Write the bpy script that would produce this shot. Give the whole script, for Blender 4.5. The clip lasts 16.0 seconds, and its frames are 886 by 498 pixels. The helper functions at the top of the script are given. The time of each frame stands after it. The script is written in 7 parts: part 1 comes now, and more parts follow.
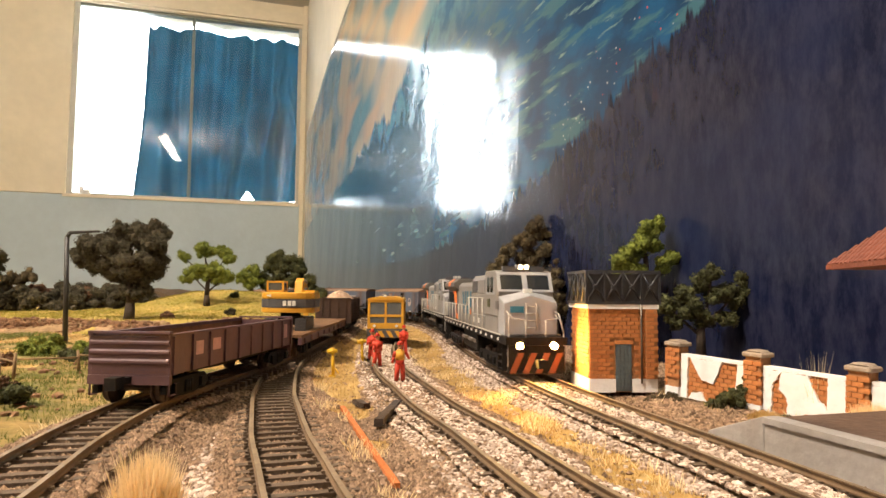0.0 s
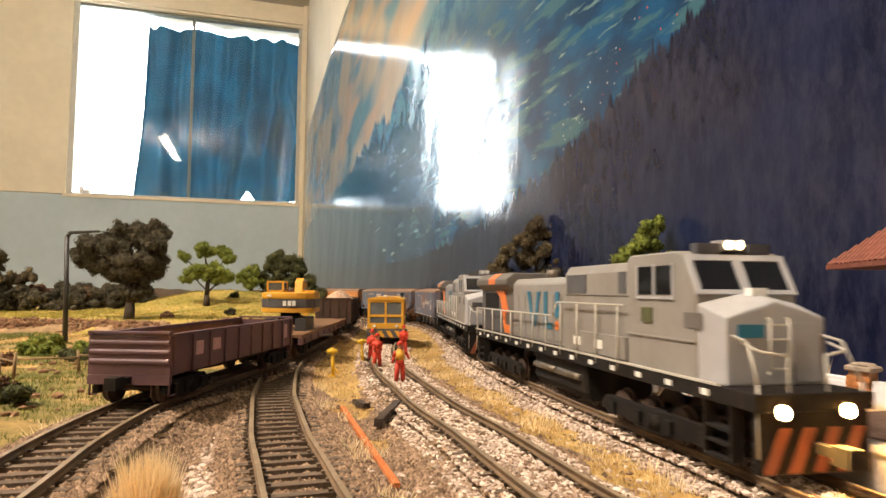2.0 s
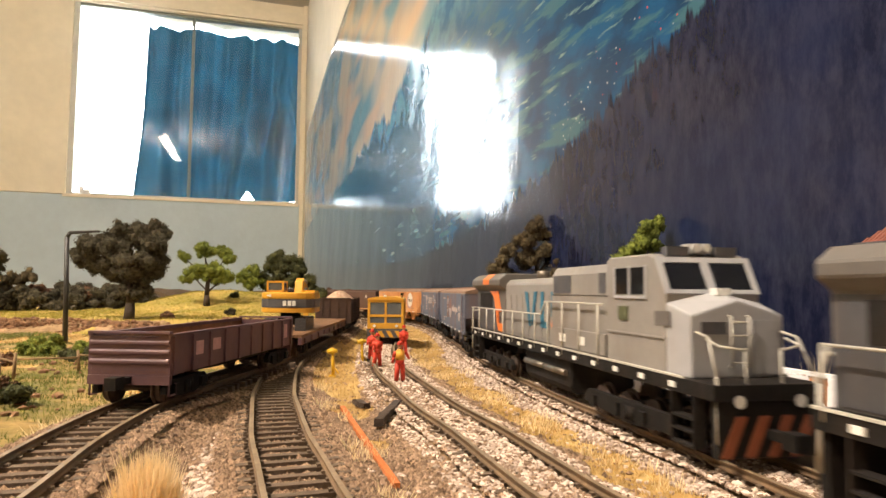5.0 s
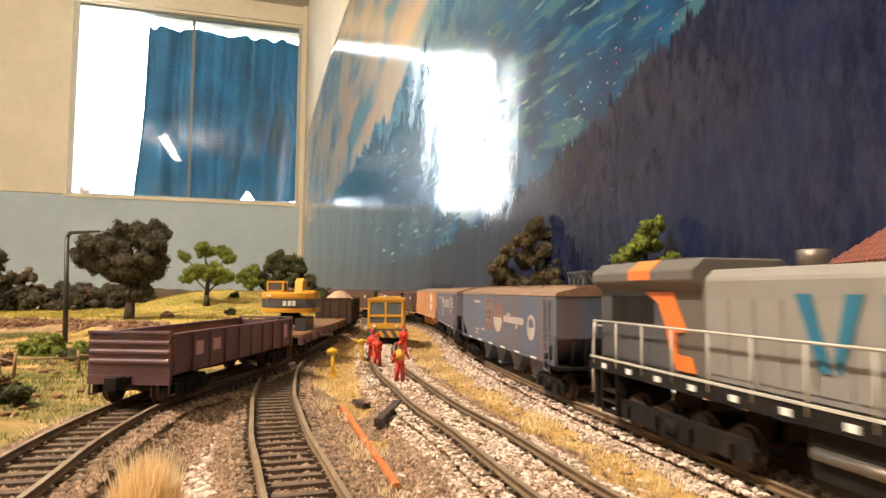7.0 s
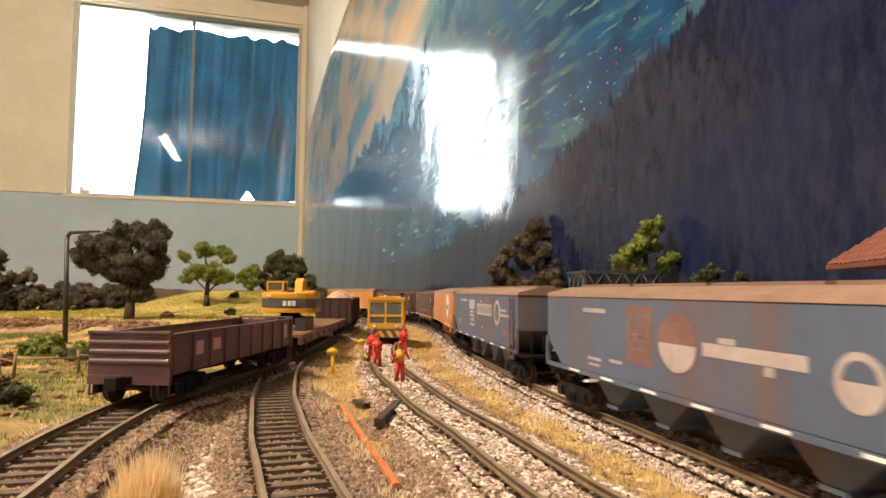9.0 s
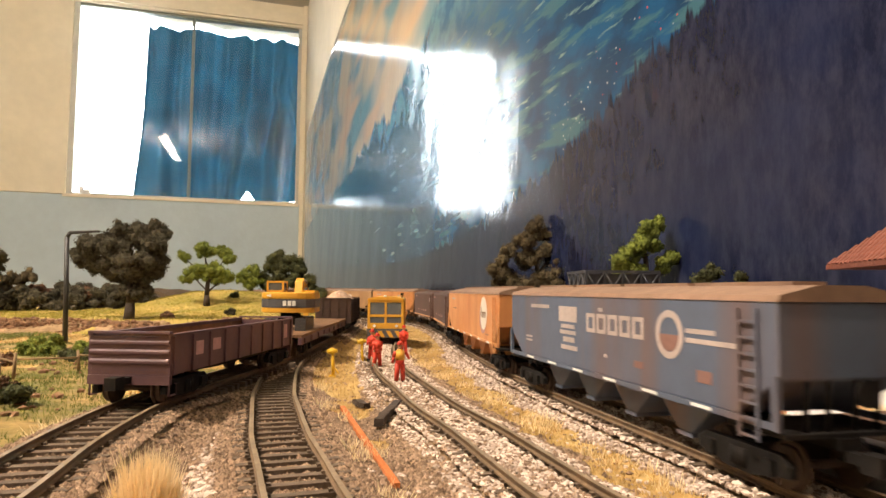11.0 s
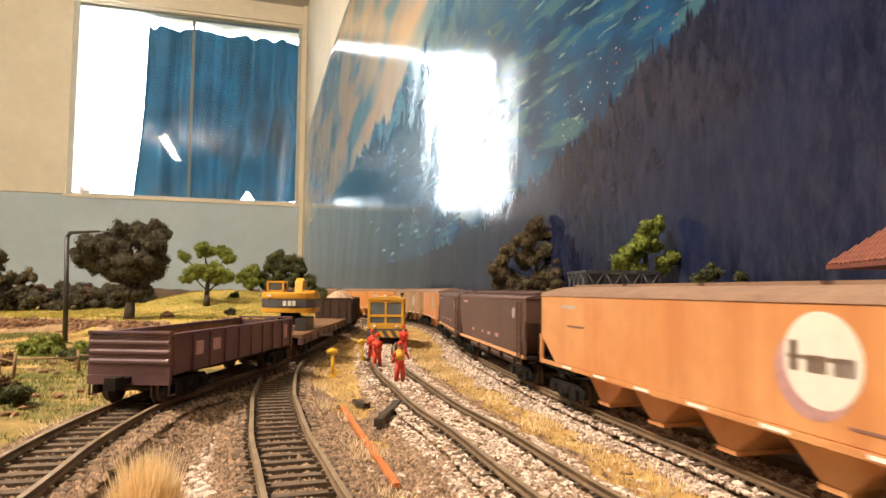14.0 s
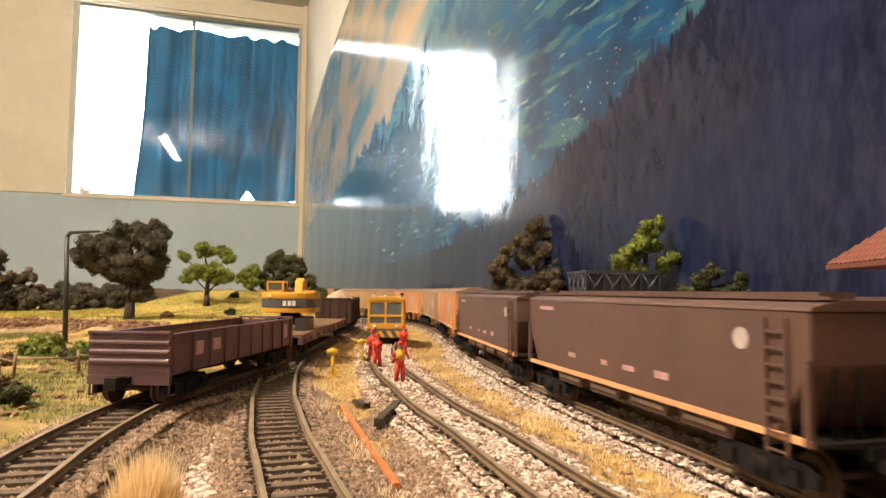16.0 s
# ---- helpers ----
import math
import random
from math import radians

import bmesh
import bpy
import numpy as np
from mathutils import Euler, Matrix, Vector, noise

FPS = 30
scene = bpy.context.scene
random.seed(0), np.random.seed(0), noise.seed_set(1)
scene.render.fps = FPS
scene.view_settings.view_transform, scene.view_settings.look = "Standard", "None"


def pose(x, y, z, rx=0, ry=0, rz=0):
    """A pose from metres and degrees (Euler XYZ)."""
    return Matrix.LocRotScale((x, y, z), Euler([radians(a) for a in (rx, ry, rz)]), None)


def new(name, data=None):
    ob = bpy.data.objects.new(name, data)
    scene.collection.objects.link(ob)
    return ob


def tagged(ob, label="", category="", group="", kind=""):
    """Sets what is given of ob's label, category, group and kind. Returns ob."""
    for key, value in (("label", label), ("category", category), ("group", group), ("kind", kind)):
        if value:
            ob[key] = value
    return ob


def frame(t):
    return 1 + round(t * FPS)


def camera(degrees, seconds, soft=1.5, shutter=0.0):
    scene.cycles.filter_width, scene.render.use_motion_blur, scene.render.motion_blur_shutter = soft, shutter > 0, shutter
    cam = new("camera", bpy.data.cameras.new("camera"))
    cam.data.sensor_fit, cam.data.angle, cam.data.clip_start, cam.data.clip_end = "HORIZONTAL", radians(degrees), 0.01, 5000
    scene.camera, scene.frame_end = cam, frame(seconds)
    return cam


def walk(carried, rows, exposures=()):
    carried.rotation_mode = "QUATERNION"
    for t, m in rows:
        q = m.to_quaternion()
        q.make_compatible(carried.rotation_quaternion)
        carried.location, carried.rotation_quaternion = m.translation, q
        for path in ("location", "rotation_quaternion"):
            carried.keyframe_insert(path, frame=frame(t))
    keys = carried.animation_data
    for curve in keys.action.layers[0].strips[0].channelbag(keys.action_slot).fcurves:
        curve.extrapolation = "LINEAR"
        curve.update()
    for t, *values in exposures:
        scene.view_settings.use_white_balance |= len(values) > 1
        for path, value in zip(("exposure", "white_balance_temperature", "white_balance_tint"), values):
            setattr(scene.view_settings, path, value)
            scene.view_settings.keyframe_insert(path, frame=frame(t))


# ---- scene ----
EYE = (0.0, 0.0, 0.042)
TURN = 16.5            # degrees between the room's axes and the camera's
cam = camera(70, 16.0, soft=1.5, shutter=0.7)
stand = pose(0, 0, 0.042, 90 + 3.78, 0, 0) @ pose(0, 0, 0, 0, 0, 0.5)
walk(cam, [(0.0, stand), (16.0, stand)], exposures=[(0.0, -0.07), (1.5, -0.08), (3.0, -0.15), (4.0, -0.04), (7.0, 0.03), (9.0, -0.15), (11.5, -0.02), (12.5, -0.07), (15.5, 0.05), (16.0, 0.05)])

ROOM = pose(0, 0, 0, 0, 0, TURN)
WALL_U = 0.262         # plane of the mural wall
WALL_N = 3.8           # plane of the window wall
CEIL = 1.74
FLOOR = -0.95

# ---- world and lights ----
world = bpy.data.worlds.new("sky")
scene.world = world
world.use_nodes = True
_sky = world.node_tree.nodes.new("ShaderNodeTexSky")
_sky.sky_type, _sky.sun_disc = "NISHITA", False
_sky.sun_elevation, _sky.sun_rotation = radians(40), radians(200)
_bg = world.node_tree.nodes["Background"]
_bg.inputs[1].default_value = 0.12
world.node_tree.links.new(_sky.outputs[0], _bg.inputs[0])


def area(name, m, sx, sy, power, colour):
    d = bpy.data.lights.new(name, "AREA")
    d.shape, d.size, d.size_y, d.energy, d.color = "RECTANGLE", sx, sy, power, colour
    ob = new(name, d)
    ob.matrix_world = m
    return ob


# the tube lamp under the ceiling, and the daylight in the window's opening
area("tube_light", ROOM @ pose(-0.95, 0.05, 1.60), 0.10, 1.3, 19, (1.0, 0.84, 0.68))
_d = bpy.data.lights.new("tube_side_light", "POINT")      # a bare tube also shines sideways, on the walls
_d.energy, _d.shadow_soft_size, _d.color = 170, 0.018, (1.0, 0.84, 0.68)
new("tube_side_light", _d).matrix_world = ROOM @ pose(-0.95, 0.05, 1.62)
area("window_light", ROOM @ pose(-0.37, WALL_N + 0.55, 1.08, -90, 0, 0), 1.7, 1.4, 60, (0.82, 0.92, 1.0))


# ---- node materials ----
def mat(name, colour, rough=0.7, metal=0.0, var=0.25, scale=60.0, bump=0.15, bump_scale=None,
        colour2=None, island=0.0, obj_rand=0.0, stain=0.0, stain_col=(0.05, 0.035, 0.02), coat=0.0, spec=0.5, trans=0.0, drip=0.25):
    """Principled surface with grain at two scales, stains, relief, and a shift from piece to piece."""
    m = bpy.data.materials.new(name)
    m.use_nodes = True
    t = m.node_tree
    N, Lk = t.nodes, t.links
    b = N["Principled BSDF"]
    b.inputs["Roughness"].default_value = rough
    b.inputs["Metallic"].default_value = metal
    b.inputs["Coat Weight"].default_value = coat
    b.inputs["Specular IOR Level"].default_value = spec
    tc = N.new("ShaderNodeTexCoord")
    n1 = N.new("ShaderNodeTexNoise")
    n1.inputs["Scale"].default_value, n1.inputs["Detail"].default_value = scale, 6
    n2 = N.new("ShaderNodeTexNoise")
    n2.inputs["Scale"].default_value, n2.inputs["Detail"].default_value = scale * 7, 4
    for n in (n1, n2):
        Lk.new(tc.outputs["Object"], n.inputs["Vector"])
    c2 = colour2 or tuple(c * (1 - var) for c in colour)
    mix = N.new("ShaderNodeMix")
    mix.data_type = "RGBA"
    mix.inputs["A"].default_value = (*colour, 1)
    mix.inputs["B"].default_value = (*c2, 1)
    ramp = N.new("ShaderNodeMapRange")
    ramp.inputs[1].default_value, ramp.inputs[2].default_value = 0.35, 0.65
    Lk.new(n1.outputs["Fac"], ramp.inputs[0])
    fac = ramp.outputs[0]
    if island or obj_rand:
        src = N.new("ShaderNodeNewGeometry").outputs["Random Per Island"] if island else N.new("ShaderNodeObjectInfo").outputs["Random"]
        a = N.new("ShaderNodeMath")
        a.operation = "MULTIPLY_ADD"
        a.use_clamp = True
        a.inputs[1].default_value = (island or obj_rand) * 1.0
        Lk.new(src, a.inputs[0])
        s = N.new("ShaderNodeMath")
        s.operation = "MULTIPLY"
        s.inputs[1].default_value = 1 - (island or obj_rand)
        Lk.new(fac, s.inputs[0])
        Lk.new(s.outputs[0], a.inputs[2])
        fac = a.outputs[0]
    Lk.new(fac, mix.inputs["Factor"])
    out = mix.outputs["Result"]
    fine = N.new("ShaderNodeMix")
    fine.data_type, fine.blend_type = "RGBA", "MULTIPLY"
    fine.inputs["Factor"].default_value = min(1.0, var * 1.6)
    Lk.new(out, fine.inputs["A"])
    Lk.new(n2.outputs["Fac"], fine.inputs["B"])
    br = N.new("ShaderNodeBrightContrast")
    br.inputs["Bright"].default_value = 0.0
    Lk.new(fine.outputs["Result"], br.inputs["Color"])
    gain = N.new("ShaderNodeMix")
    gain.data_type, gain.blend_type = "RGBA", "MULTIPLY"
    gain.inputs["Factor"].default_value = 1
    g = 1 + min(1.0, var * 1.6) * 0.8
    gain.inputs["B"].default_value = (g, g, g, 1)
    Lk.new(br.outputs[0], gain.inputs["A"])
    out = gain.outputs["Result"]
    if stain:
        mp = N.new("ShaderNodeMapping")
        mp.inputs["Scale"].default_value = (1, 1, drip)
        Lk.new(tc.outputs["Object"], mp.inputs["Vector"])
        n3 = N.new("ShaderNodeTexNoise")
        n3.inputs["Scale"].default_value, n3.inputs["Detail"].default_value = scale * 1.7, 8
        Lk.new(mp.outputs[0], n3.inputs["Vector"])
        r3 = N.new("ShaderNodeMapRange")
        r3.inputs[1].default_value, r3.inputs[2].default_value = 0.5, 0.75
        r3.inputs[4].default_value = stain
        Lk.new(n3.outputs["Fac"], r3.inputs[0])
        sm = N.new("ShaderNodeMix")
        sm.data_type = "RGBA"
        sm.inputs["B"].default_value = (*stain_col, 1)
        Lk.new(r3.outputs[0], sm.inputs["Factor"])
        Lk.new(out, sm.inputs["A"])
        out = sm.outputs["Result"]
    Lk.new(out, b.inputs["Base Color"])
    if bump:
        bp = N.new("ShaderNodeBump")
        bp.inputs["Strength"].default_value = bump
        bp.inputs["Distance"].default_value = 0.6 / (bump_scale or scale * 7)
        Lk.new(n2.outputs["Fac"], bp.inputs["Height"])
        Lk.new(bp.outputs[0], b.inputs["Normal"])
    if trans:
        tr = N.new("ShaderNodeBsdfTranslucent")
        Lk.new(out, tr.inputs["Color"])
        ms = N.new("ShaderNodeMixShader")
        ms.inputs[0].default_value = trans
        Lk.new(b.outputs[0], ms.inputs[1])
        Lk.new(tr.outputs[0], ms.inputs[2])
        Lk.new(ms.outputs[0], N["Material Output"].inputs["Surface"])
    return m


def glow(name, colour, strength):
    m = bpy.data.materials.new(name)
    m.use_nodes = True
    b = m.node_tree.nodes["Principled BSDF"]
    b.inputs["Base Color"].default_value = (*colour, 1)
    b.inputs["Emission Color"].default_value = (*colour, 1)
    b.inputs["Emission Strength"].default_value = strength
    return m


def glassy(name, tint=(1, 1, 1), rough=0.0):
    m = bpy.data.materials.new(name)
    m.use_nodes = True
    b = m.node_tree.nodes["Principled BSDF"]
    b.inputs["Base Color"].default_value = (*tint, 1)
    b.inputs["Roughness"].default_value = rough
    b.inputs["Transmission Weight"].default_value = 1.0
    b.inputs["IOR"].default_value = 1.45
    return m


M = {}
M["plaster"] = mat("cream_plaster", (0.94, 0.85, 0.67), 0.85, var=0.08, scale=3, bump=0.08)
M["wainscot"] = mat("grey_blue_paint", (0.56, 0.67, 0.74), 0.6, var=0.08, scale=4, bump=0.06)
M["ceiling"] = mat("ceiling_paint", (0.60, 0.58, 0.52), 0.9, var=0.08, scale=3, bump=0.05)
M["alu"] = mat("painted_frame", (0.62, 0.60, 0.52), 0.45, var=0.1, scale=8, bump=0.03)
M["darkframe"] = mat("olive_frame", (0.20, 0.22, 0.17), 0.45, var=0.1, scale=8, bump=0.03)
M["curtain"] = mat("blue_curtain", (0.040, 0.142, 0.190), 0.9, var=0.3, scale=5, bump=0.1, trans=0.7)
M["pane"] = glassy("window_glass")
M["daylight"] = glow("white_daylight", (0.92, 0.97, 1.0), 7.0)
M["tube"] = glow("tube_glow", (1.0, 0.86, 0.62), 9.0)
M["white"] = mat("white_enamel", (0.8, 0.8, 0.77), 0.4, var=0.06, scale=10, bump=0.03)
M["floor"] = mat("room_floor", (0.25, 0.20, 0.16), 0.5, var=0.2, scale=5)
M["fascia"] = mat("fascia_wood", (0.22, 0.14, 0.08), 0.6, var=0.3, scale=12)
M["earth"] = mat("earth", (0.36, 0.24, 0.13), 0.95, var=0.45, scale=30, bump=0.6, colour2=(0.20, 0.125, 0.06))
M["ballast_pale"] = mat("pale_ballast", (0.74, 0.62, 0.53), 0.9, var=0.3, scale=150, bump=0.2, colour2=(0.15, 0.085, 0.05), island=0.95)
M["ballast_brown"] = mat("brown_ballast", (0.42, 0.285, 0.19), 0.92, var=0.3, scale=150, bump=0.2, colour2=(0.085, 0.05, 0.028), island=0.85)
M["rail"] = mat("rusty_rail", (0.17, 0.105, 0.055), 0.75, metal=0.0, var=0.35, scale=90, bump=0.1)
M["railhead"] = mat("worn_rail_head", (0.26, 0.19, 0.12), 0.6, metal=0.2, var=0.3, scale=90, bump=0.05)
M["sleeper"] = mat("weathered_sleeper", (0.135, 0.092, 0.060), 0.85, var=0.4, scale=120, bump=0.4, obj_rand=0.5)
M["straw"] = mat("straw_grass", (0.62, 0.42, 0.17), 0.9, var=0.3, scale=25, bump=0, colour2=(0.38, 0.25, 0.085), island=0.6, trans=0.25)
M["strawpale"] = mat("pale_straw", (0.97, 0.84, 0.58), 0.9, var=0.12, scale=25, bump=0, colour2=(0.88, 0.70, 0.42), island=0.6, trans=0.5)
M["green"] = mat("green_grass", (0.18, 0.20, 0.038), 0.9, var=0.3, scale=25, bump=0, colour2=(0.10, 0.115, 0.024), island=0.6, trans=0.25)
M["limegrass"] = mat("lime_grass", (0.36, 0.30, 0.05), 0.9, var=0.3, scale=12, bump=0, colour2=(0.22, 0.20, 0.035), island=0.5, trans=0.25)


# ---- mesh helpers ----
def bm_box(bm, x0, x1, y0, y1, z0, z1, mi=0, m=None):
    vs = [bm.verts.new(p) for p in ((x0, y0, z0), (x1, y0, z0), (x1, y1, z0), (x0, y1, z0),
                                    (x0, y0, z1), (x1, y0, z1), (x1, y1, z1), (x0, y1, z1))]
    for f in ((3, 2, 1, 0), (4, 5, 6, 7), (0, 1, 5, 4), (1, 2, 6, 5), (2, 3, 7, 6), (3, 0, 4, 7)):
        bm.faces.new([vs[i] for i in f]).material_index = mi
    if m is not None:
        bmesh.ops.transform(bm, matrix=m, verts=vs)
    return vs


def bm_prism(bm, outline, a0, a1, axis="y", mi=0):
    """An outline of (p, q) pushed along an axis: y gives (p, a, q), x gives (a, p, q), z gives (p, q, a)."""
    def at(p, q, a):
        return {"y": (p, a, q), "x": (a, p, q), "z": (p, q, a)}[axis]
    lo = [bm.verts.new(at(p, q, a0)) for p, q in outline]
    hi = [bm.verts.new(at(p, q, a1)) for p, q in outline]
    fs = [bm.faces.new(lo), bm.faces.new(hi[::-1])]
    k = len(outline)
    for i in range(k):
        fs.append(bm.faces.new((lo[i], hi[i], hi[(i + 1) % k], lo[(i + 1) % k])))
    for f in fs:
        f.material_index = mi
    bmesh.ops.recalc_face_normals(bm, faces=fs)
    return lo + hi


def bm_rod(bm, a, b, r0, r1=None, seg=8, mi=0, caps=True):
    a, b = Vector(a), Vector(b)
    r1 = r0 if r1 is None else r1
    d = (b - a).normalized()
    s = d.orthogonal().normalized()
    w = d.cross(s)
    ra, rb = [], []
    for i in range(seg):
        t = 2 * math.pi * i / seg
        o = s * math.cos(t) + w * math.sin(t)
        ra.append(bm.verts.new(a + o * r0))
        rb.append(bm.verts.new(b + o * r1))
    fs = [bm.faces.new((ra[i], ra[(i + 1) % seg], rb[(i + 1) % seg], rb[i])) for i in range(seg)]
    for f in fs:
        f.smooth = True
    if caps:
        fs += [bm.faces.new(ra[::-1]), bm.faces.new(rb)]
    for f in fs:
        f.material_index = mi
    return ra + rb


def bevel(bm, width, seg=1, angle=40):
    es = [e for e in bm.edges if len(e.link_faces) == 2 and e.calc_face_angle(0) > radians(angle)]
    bmesh.ops.bevel(bm, geom=es, offset=width, segments=seg, affect="EDGES", profile=0.6, clamp_overlap=True)
    return bm


def as_mesh(name, bm, mats):
    me = bpy.data.meshes.new(name)
    bm.to_mesh(me)
    bm.free()
    for m in mats if isinstance(mats, (list, tuple)) else [mats]:
        me.materials.append(M[m] if isinstance(m, str) else m)
    return me


def part(name, bm, material, parent=None, label="", at=None):
    """One mesh object, under a thing or a part when a parent is given."""
    ob = new(name, as_mesh(name, bm, material))
    if parent:
        ob.parent = parent
    if at is not None:
        ob.matrix_basis = at
    return tagged(ob, label)


def box(name, x0, x1, y0, y1, z0, z1, material, parent=None, label="", bev=0.0, at=None):
    bm = bmesh.new()
    bm_box(bm, x0, x1, y0, y1, z0, z1)
    if bev:
        bevel(bm, bev)
    return part(name, bm, material, parent, label, at)


def thing(name, m, label, category, group="", kind=""):
    ob = new(name)
    ob.empty_display_size = 0.01
    ob.matrix_basis = m
    return tagged(ob, label, category, group, kind)


def cloud_mesh(name, verts, faces, material):
    me = bpy.data.meshes.new(name)
    me.from_pydata(verts.tolist() if hasattr(verts, "tolist") else verts, [], faces.tolist() if hasattr(faces, "tolist") else faces)
    for m in material if isinstance(material, (list, tuple)) else [material]:
        me.materials.append(M[m] if isinstance(m, str) else m)
    return me


# ---- room ----
def structure(name, bm, material, label=""):
    ob = part(name, bm, material, None, label, ROOM)
    ob["kind"] = "structure"
    return ob


U0, N0 = -4.2, -3.2
WIN = (-0.990, 0.232, 0.545, 1.612)    # window opening: u0, u1, z0, z1


def room():
    bm = bmesh.new()
    bm_box(bm, U0, WALL_U, N0, WALL_N, FLOOR - 0.1, FLOOR)
    structure("floor", bm, "floor", "dark floor of the room")
    bm = bmesh.new()
    bm_box(bm, U0, WALL_U, N0, WALL_N, CEIL, CEIL + 0.1)
    structure("ceiling", bm, "ceiling", "off-white painted ceiling")
    u0, u1, z0, z1 = WIN
    bm = bmesh.new()
    for a, b, c, d in ((U0, u0, z0, CEIL), (u1, WALL_U, z0, CEIL), (u0, u1, z1, CEIL)):
        bm_box(bm, a, b, WALL_N, WALL_N + 0.18, c, d)
    wall = structure("wall_north", bm, "plaster", "cream plaster wall round a large window")
    bm = bmesh.new()
    bm_box(bm, U0, WALL_U, WALL_N, WALL_N + 0.18, FLOOR, z0 - 0.004)
    structure("wainscot", bm, "wainscot", "grey-blue painted lower part of the window wall")
    bm = bmesh.new()
    bm_box(bm, WALL_U, WALL_U + 0.15, N0, WALL_N + 0.18, FLOOR, CEIL)
    structure("wall_east", bm, "plaster", "cream plaster wall behind the mountain mural")
    bm = bmesh.new()
    bm_box(bm, U0 - 0.15, U0, N0, WALL_N + 0.18, FLOOR, CEIL)
    structure("wall_west", bm, "plaster", "cream plaster wall")
    bm = bmesh.new()
    bm_box(bm, U0 - 0.15, WALL_U + 0.15, N0 - 0.15, N0, FLOOR, CEIL)
    structure("wall_south", bm, "plaster", "cream plaster wall")
    # lintel, proud of the wall
    bm = bmesh.new()
    bm_box(bm, u0 - 0.02, WALL_U - 0.01, WALL_N - 0.02, WALL_N - 0.002, z1 + 0.012, z1 + 0.075)
    bevel(bm, 0.004)
    structure("trim", bm, "plaster", "cream lintel over the window")
    # pipe in the corner
    bm = bmesh.new()
    bm_box(bm, 0.236, 0.262 - 0.003, WALL_N - 0.022, WALL_N - 0.003, FLOOR, CEIL)
    bevel(bm, 0.004)
    structure("trim", bm, "plaster", "cream corner strip between the walls")
    # window
    win = thing("window_1", ROOM, "wide sliding window with cream frame, bright daylight outside", "window", kind="structure")
    y0, y1 = WALL_N + 0.02, WALL_N + 0.06
    box("window_frame", u0, u0 + 0.028, y0, y1, z0, z1, "alu", win, bev=0.003)
    box("window_frame", u1 - 0.018, u1, y0, y1, z0, z1, "alu", win, bev=0.003)
    box("window_frame", u0 + 0.028, u1 - 0.018, y0, y1, z1 - 0.014, z1, "darkframe", win)
    box("window_frame", u0 + 0.028, u1 - 0.018, y0, y1, z0, z0 + 0.012, "alu", win)
    box("mullion", -0.384, -0.370, y0 + 0.004, y1 - 0.004, z0 + 0.012, z1 - 0.014, "darkframe", win, "olive metal mullion")
    for a, b in ((u0 + 0.028, -0.384), (-0.370, u1 - 0.018)):
        ob = box("pane", a, b, y0 + 0.016, y0 + 0.020, z0 + 0.012, z1 - 0.014, "pane", win)
        ob.visible_shadow = False
    box("window_sill", u0 - 0.01, u1, WALL_N - 0.012, y0 - 0.001, z0 - 0.016, z0 - 0.001, "plaster", win, bev=0.003)
    latch = bmesh.new()
    bm_box(latch, -0.925, -0.905, WALL_N + 0.004, y0 - 0.001, z0, z0 + 0.045)
    bm_box(latch, -0.903, -0.870, WALL_N + 0.004, y0 - 0.001, z0, z0 + 0.028)
    bevel(latch, 0.003)
    part("latch", latch, "white", win, "small white window latch")
    # daylight beyond
    bm = bmesh.new()
    bm_box(bm, -1.9, 1.1, WALL_N + 0.9, WALL_N + 0.92, -0.3, 2.6)
    structure("backdrop", bm, "daylight", "white overcast daylight")


def smooth01(v):
    v = min(1.0, max(0.0, v))
    return v * v * (3 - 2 * v)


def curtain():
    """Blue cloth hung behind the glass, gathered and lifted at one corner."""
    cu0, cu1, zt = -0.64, 0.30, 1.592
    nu, nz = 150, 60
    bm = bmesh.new()
    grid = []
    for j in range(nz + 1):
        row = []
        v = j / nz
        for i in range(nu + 1):
            a = i / nu
            u = cu0 + (cu1 - cu0) * a
            # hem rises in a tent at two places
            hem = 0.535 + 0.095 * max(0, 1 - abs(a - 0.63) / 0.075) + 0.05 * smooth01((a - 0.76) / 0.10)
            z = zt + (hem - zt) * v - 0.006 * abs(math.sin(a * 40)) * (1 - v)
            # straight pleats above; on the drawn side they sweep down to the gathered corner
            drawn = smooth01((a - 0.36) / 0.2)
            p = a + drawn * 0.20 * v * v * (1.0 - a)
            fold = 0.030 * math.sin(p * 34 + 2.4 * math.sin(p * 9)) + 0.012 * math.sin(p * 83 + 2 * v) * (1 - 0.4 * v)
            sag = 0.9 - 0.5 * a + 0.16 * math.sin(a * 21)
            sweep = drawn * 0.06 * math.exp(-((v - sag) / 0.10) ** 2) + 0.03 * math.sin((a * 6 + v * 1.8) * 2.2) * v
            lean = -0.04 * v * max(0, 0.1 - a) * 10
            row.append(bm.verts.new((u + lean + 0.01 * math.sin(v * 5 + a * 20) * v, WALL_N + 0.19 + fold + sweep, z)))
        grid.append(row)
    for j in range(nz):
        for i in range(nu):
            bm.faces.new((grid[j][i], grid[j][i + 1], grid[j + 1][i + 1], grid[j + 1][i])).smooth = True
    ob = part("curtain", bm, "curtain", None, "", ROOM)
    tagged(ob, "dark blue cloth curtain hanging in folds behind the window", "curtain")
    m = ob.modifiers.new("thick", "SOLIDIFY")
    m.thickness = 0.002


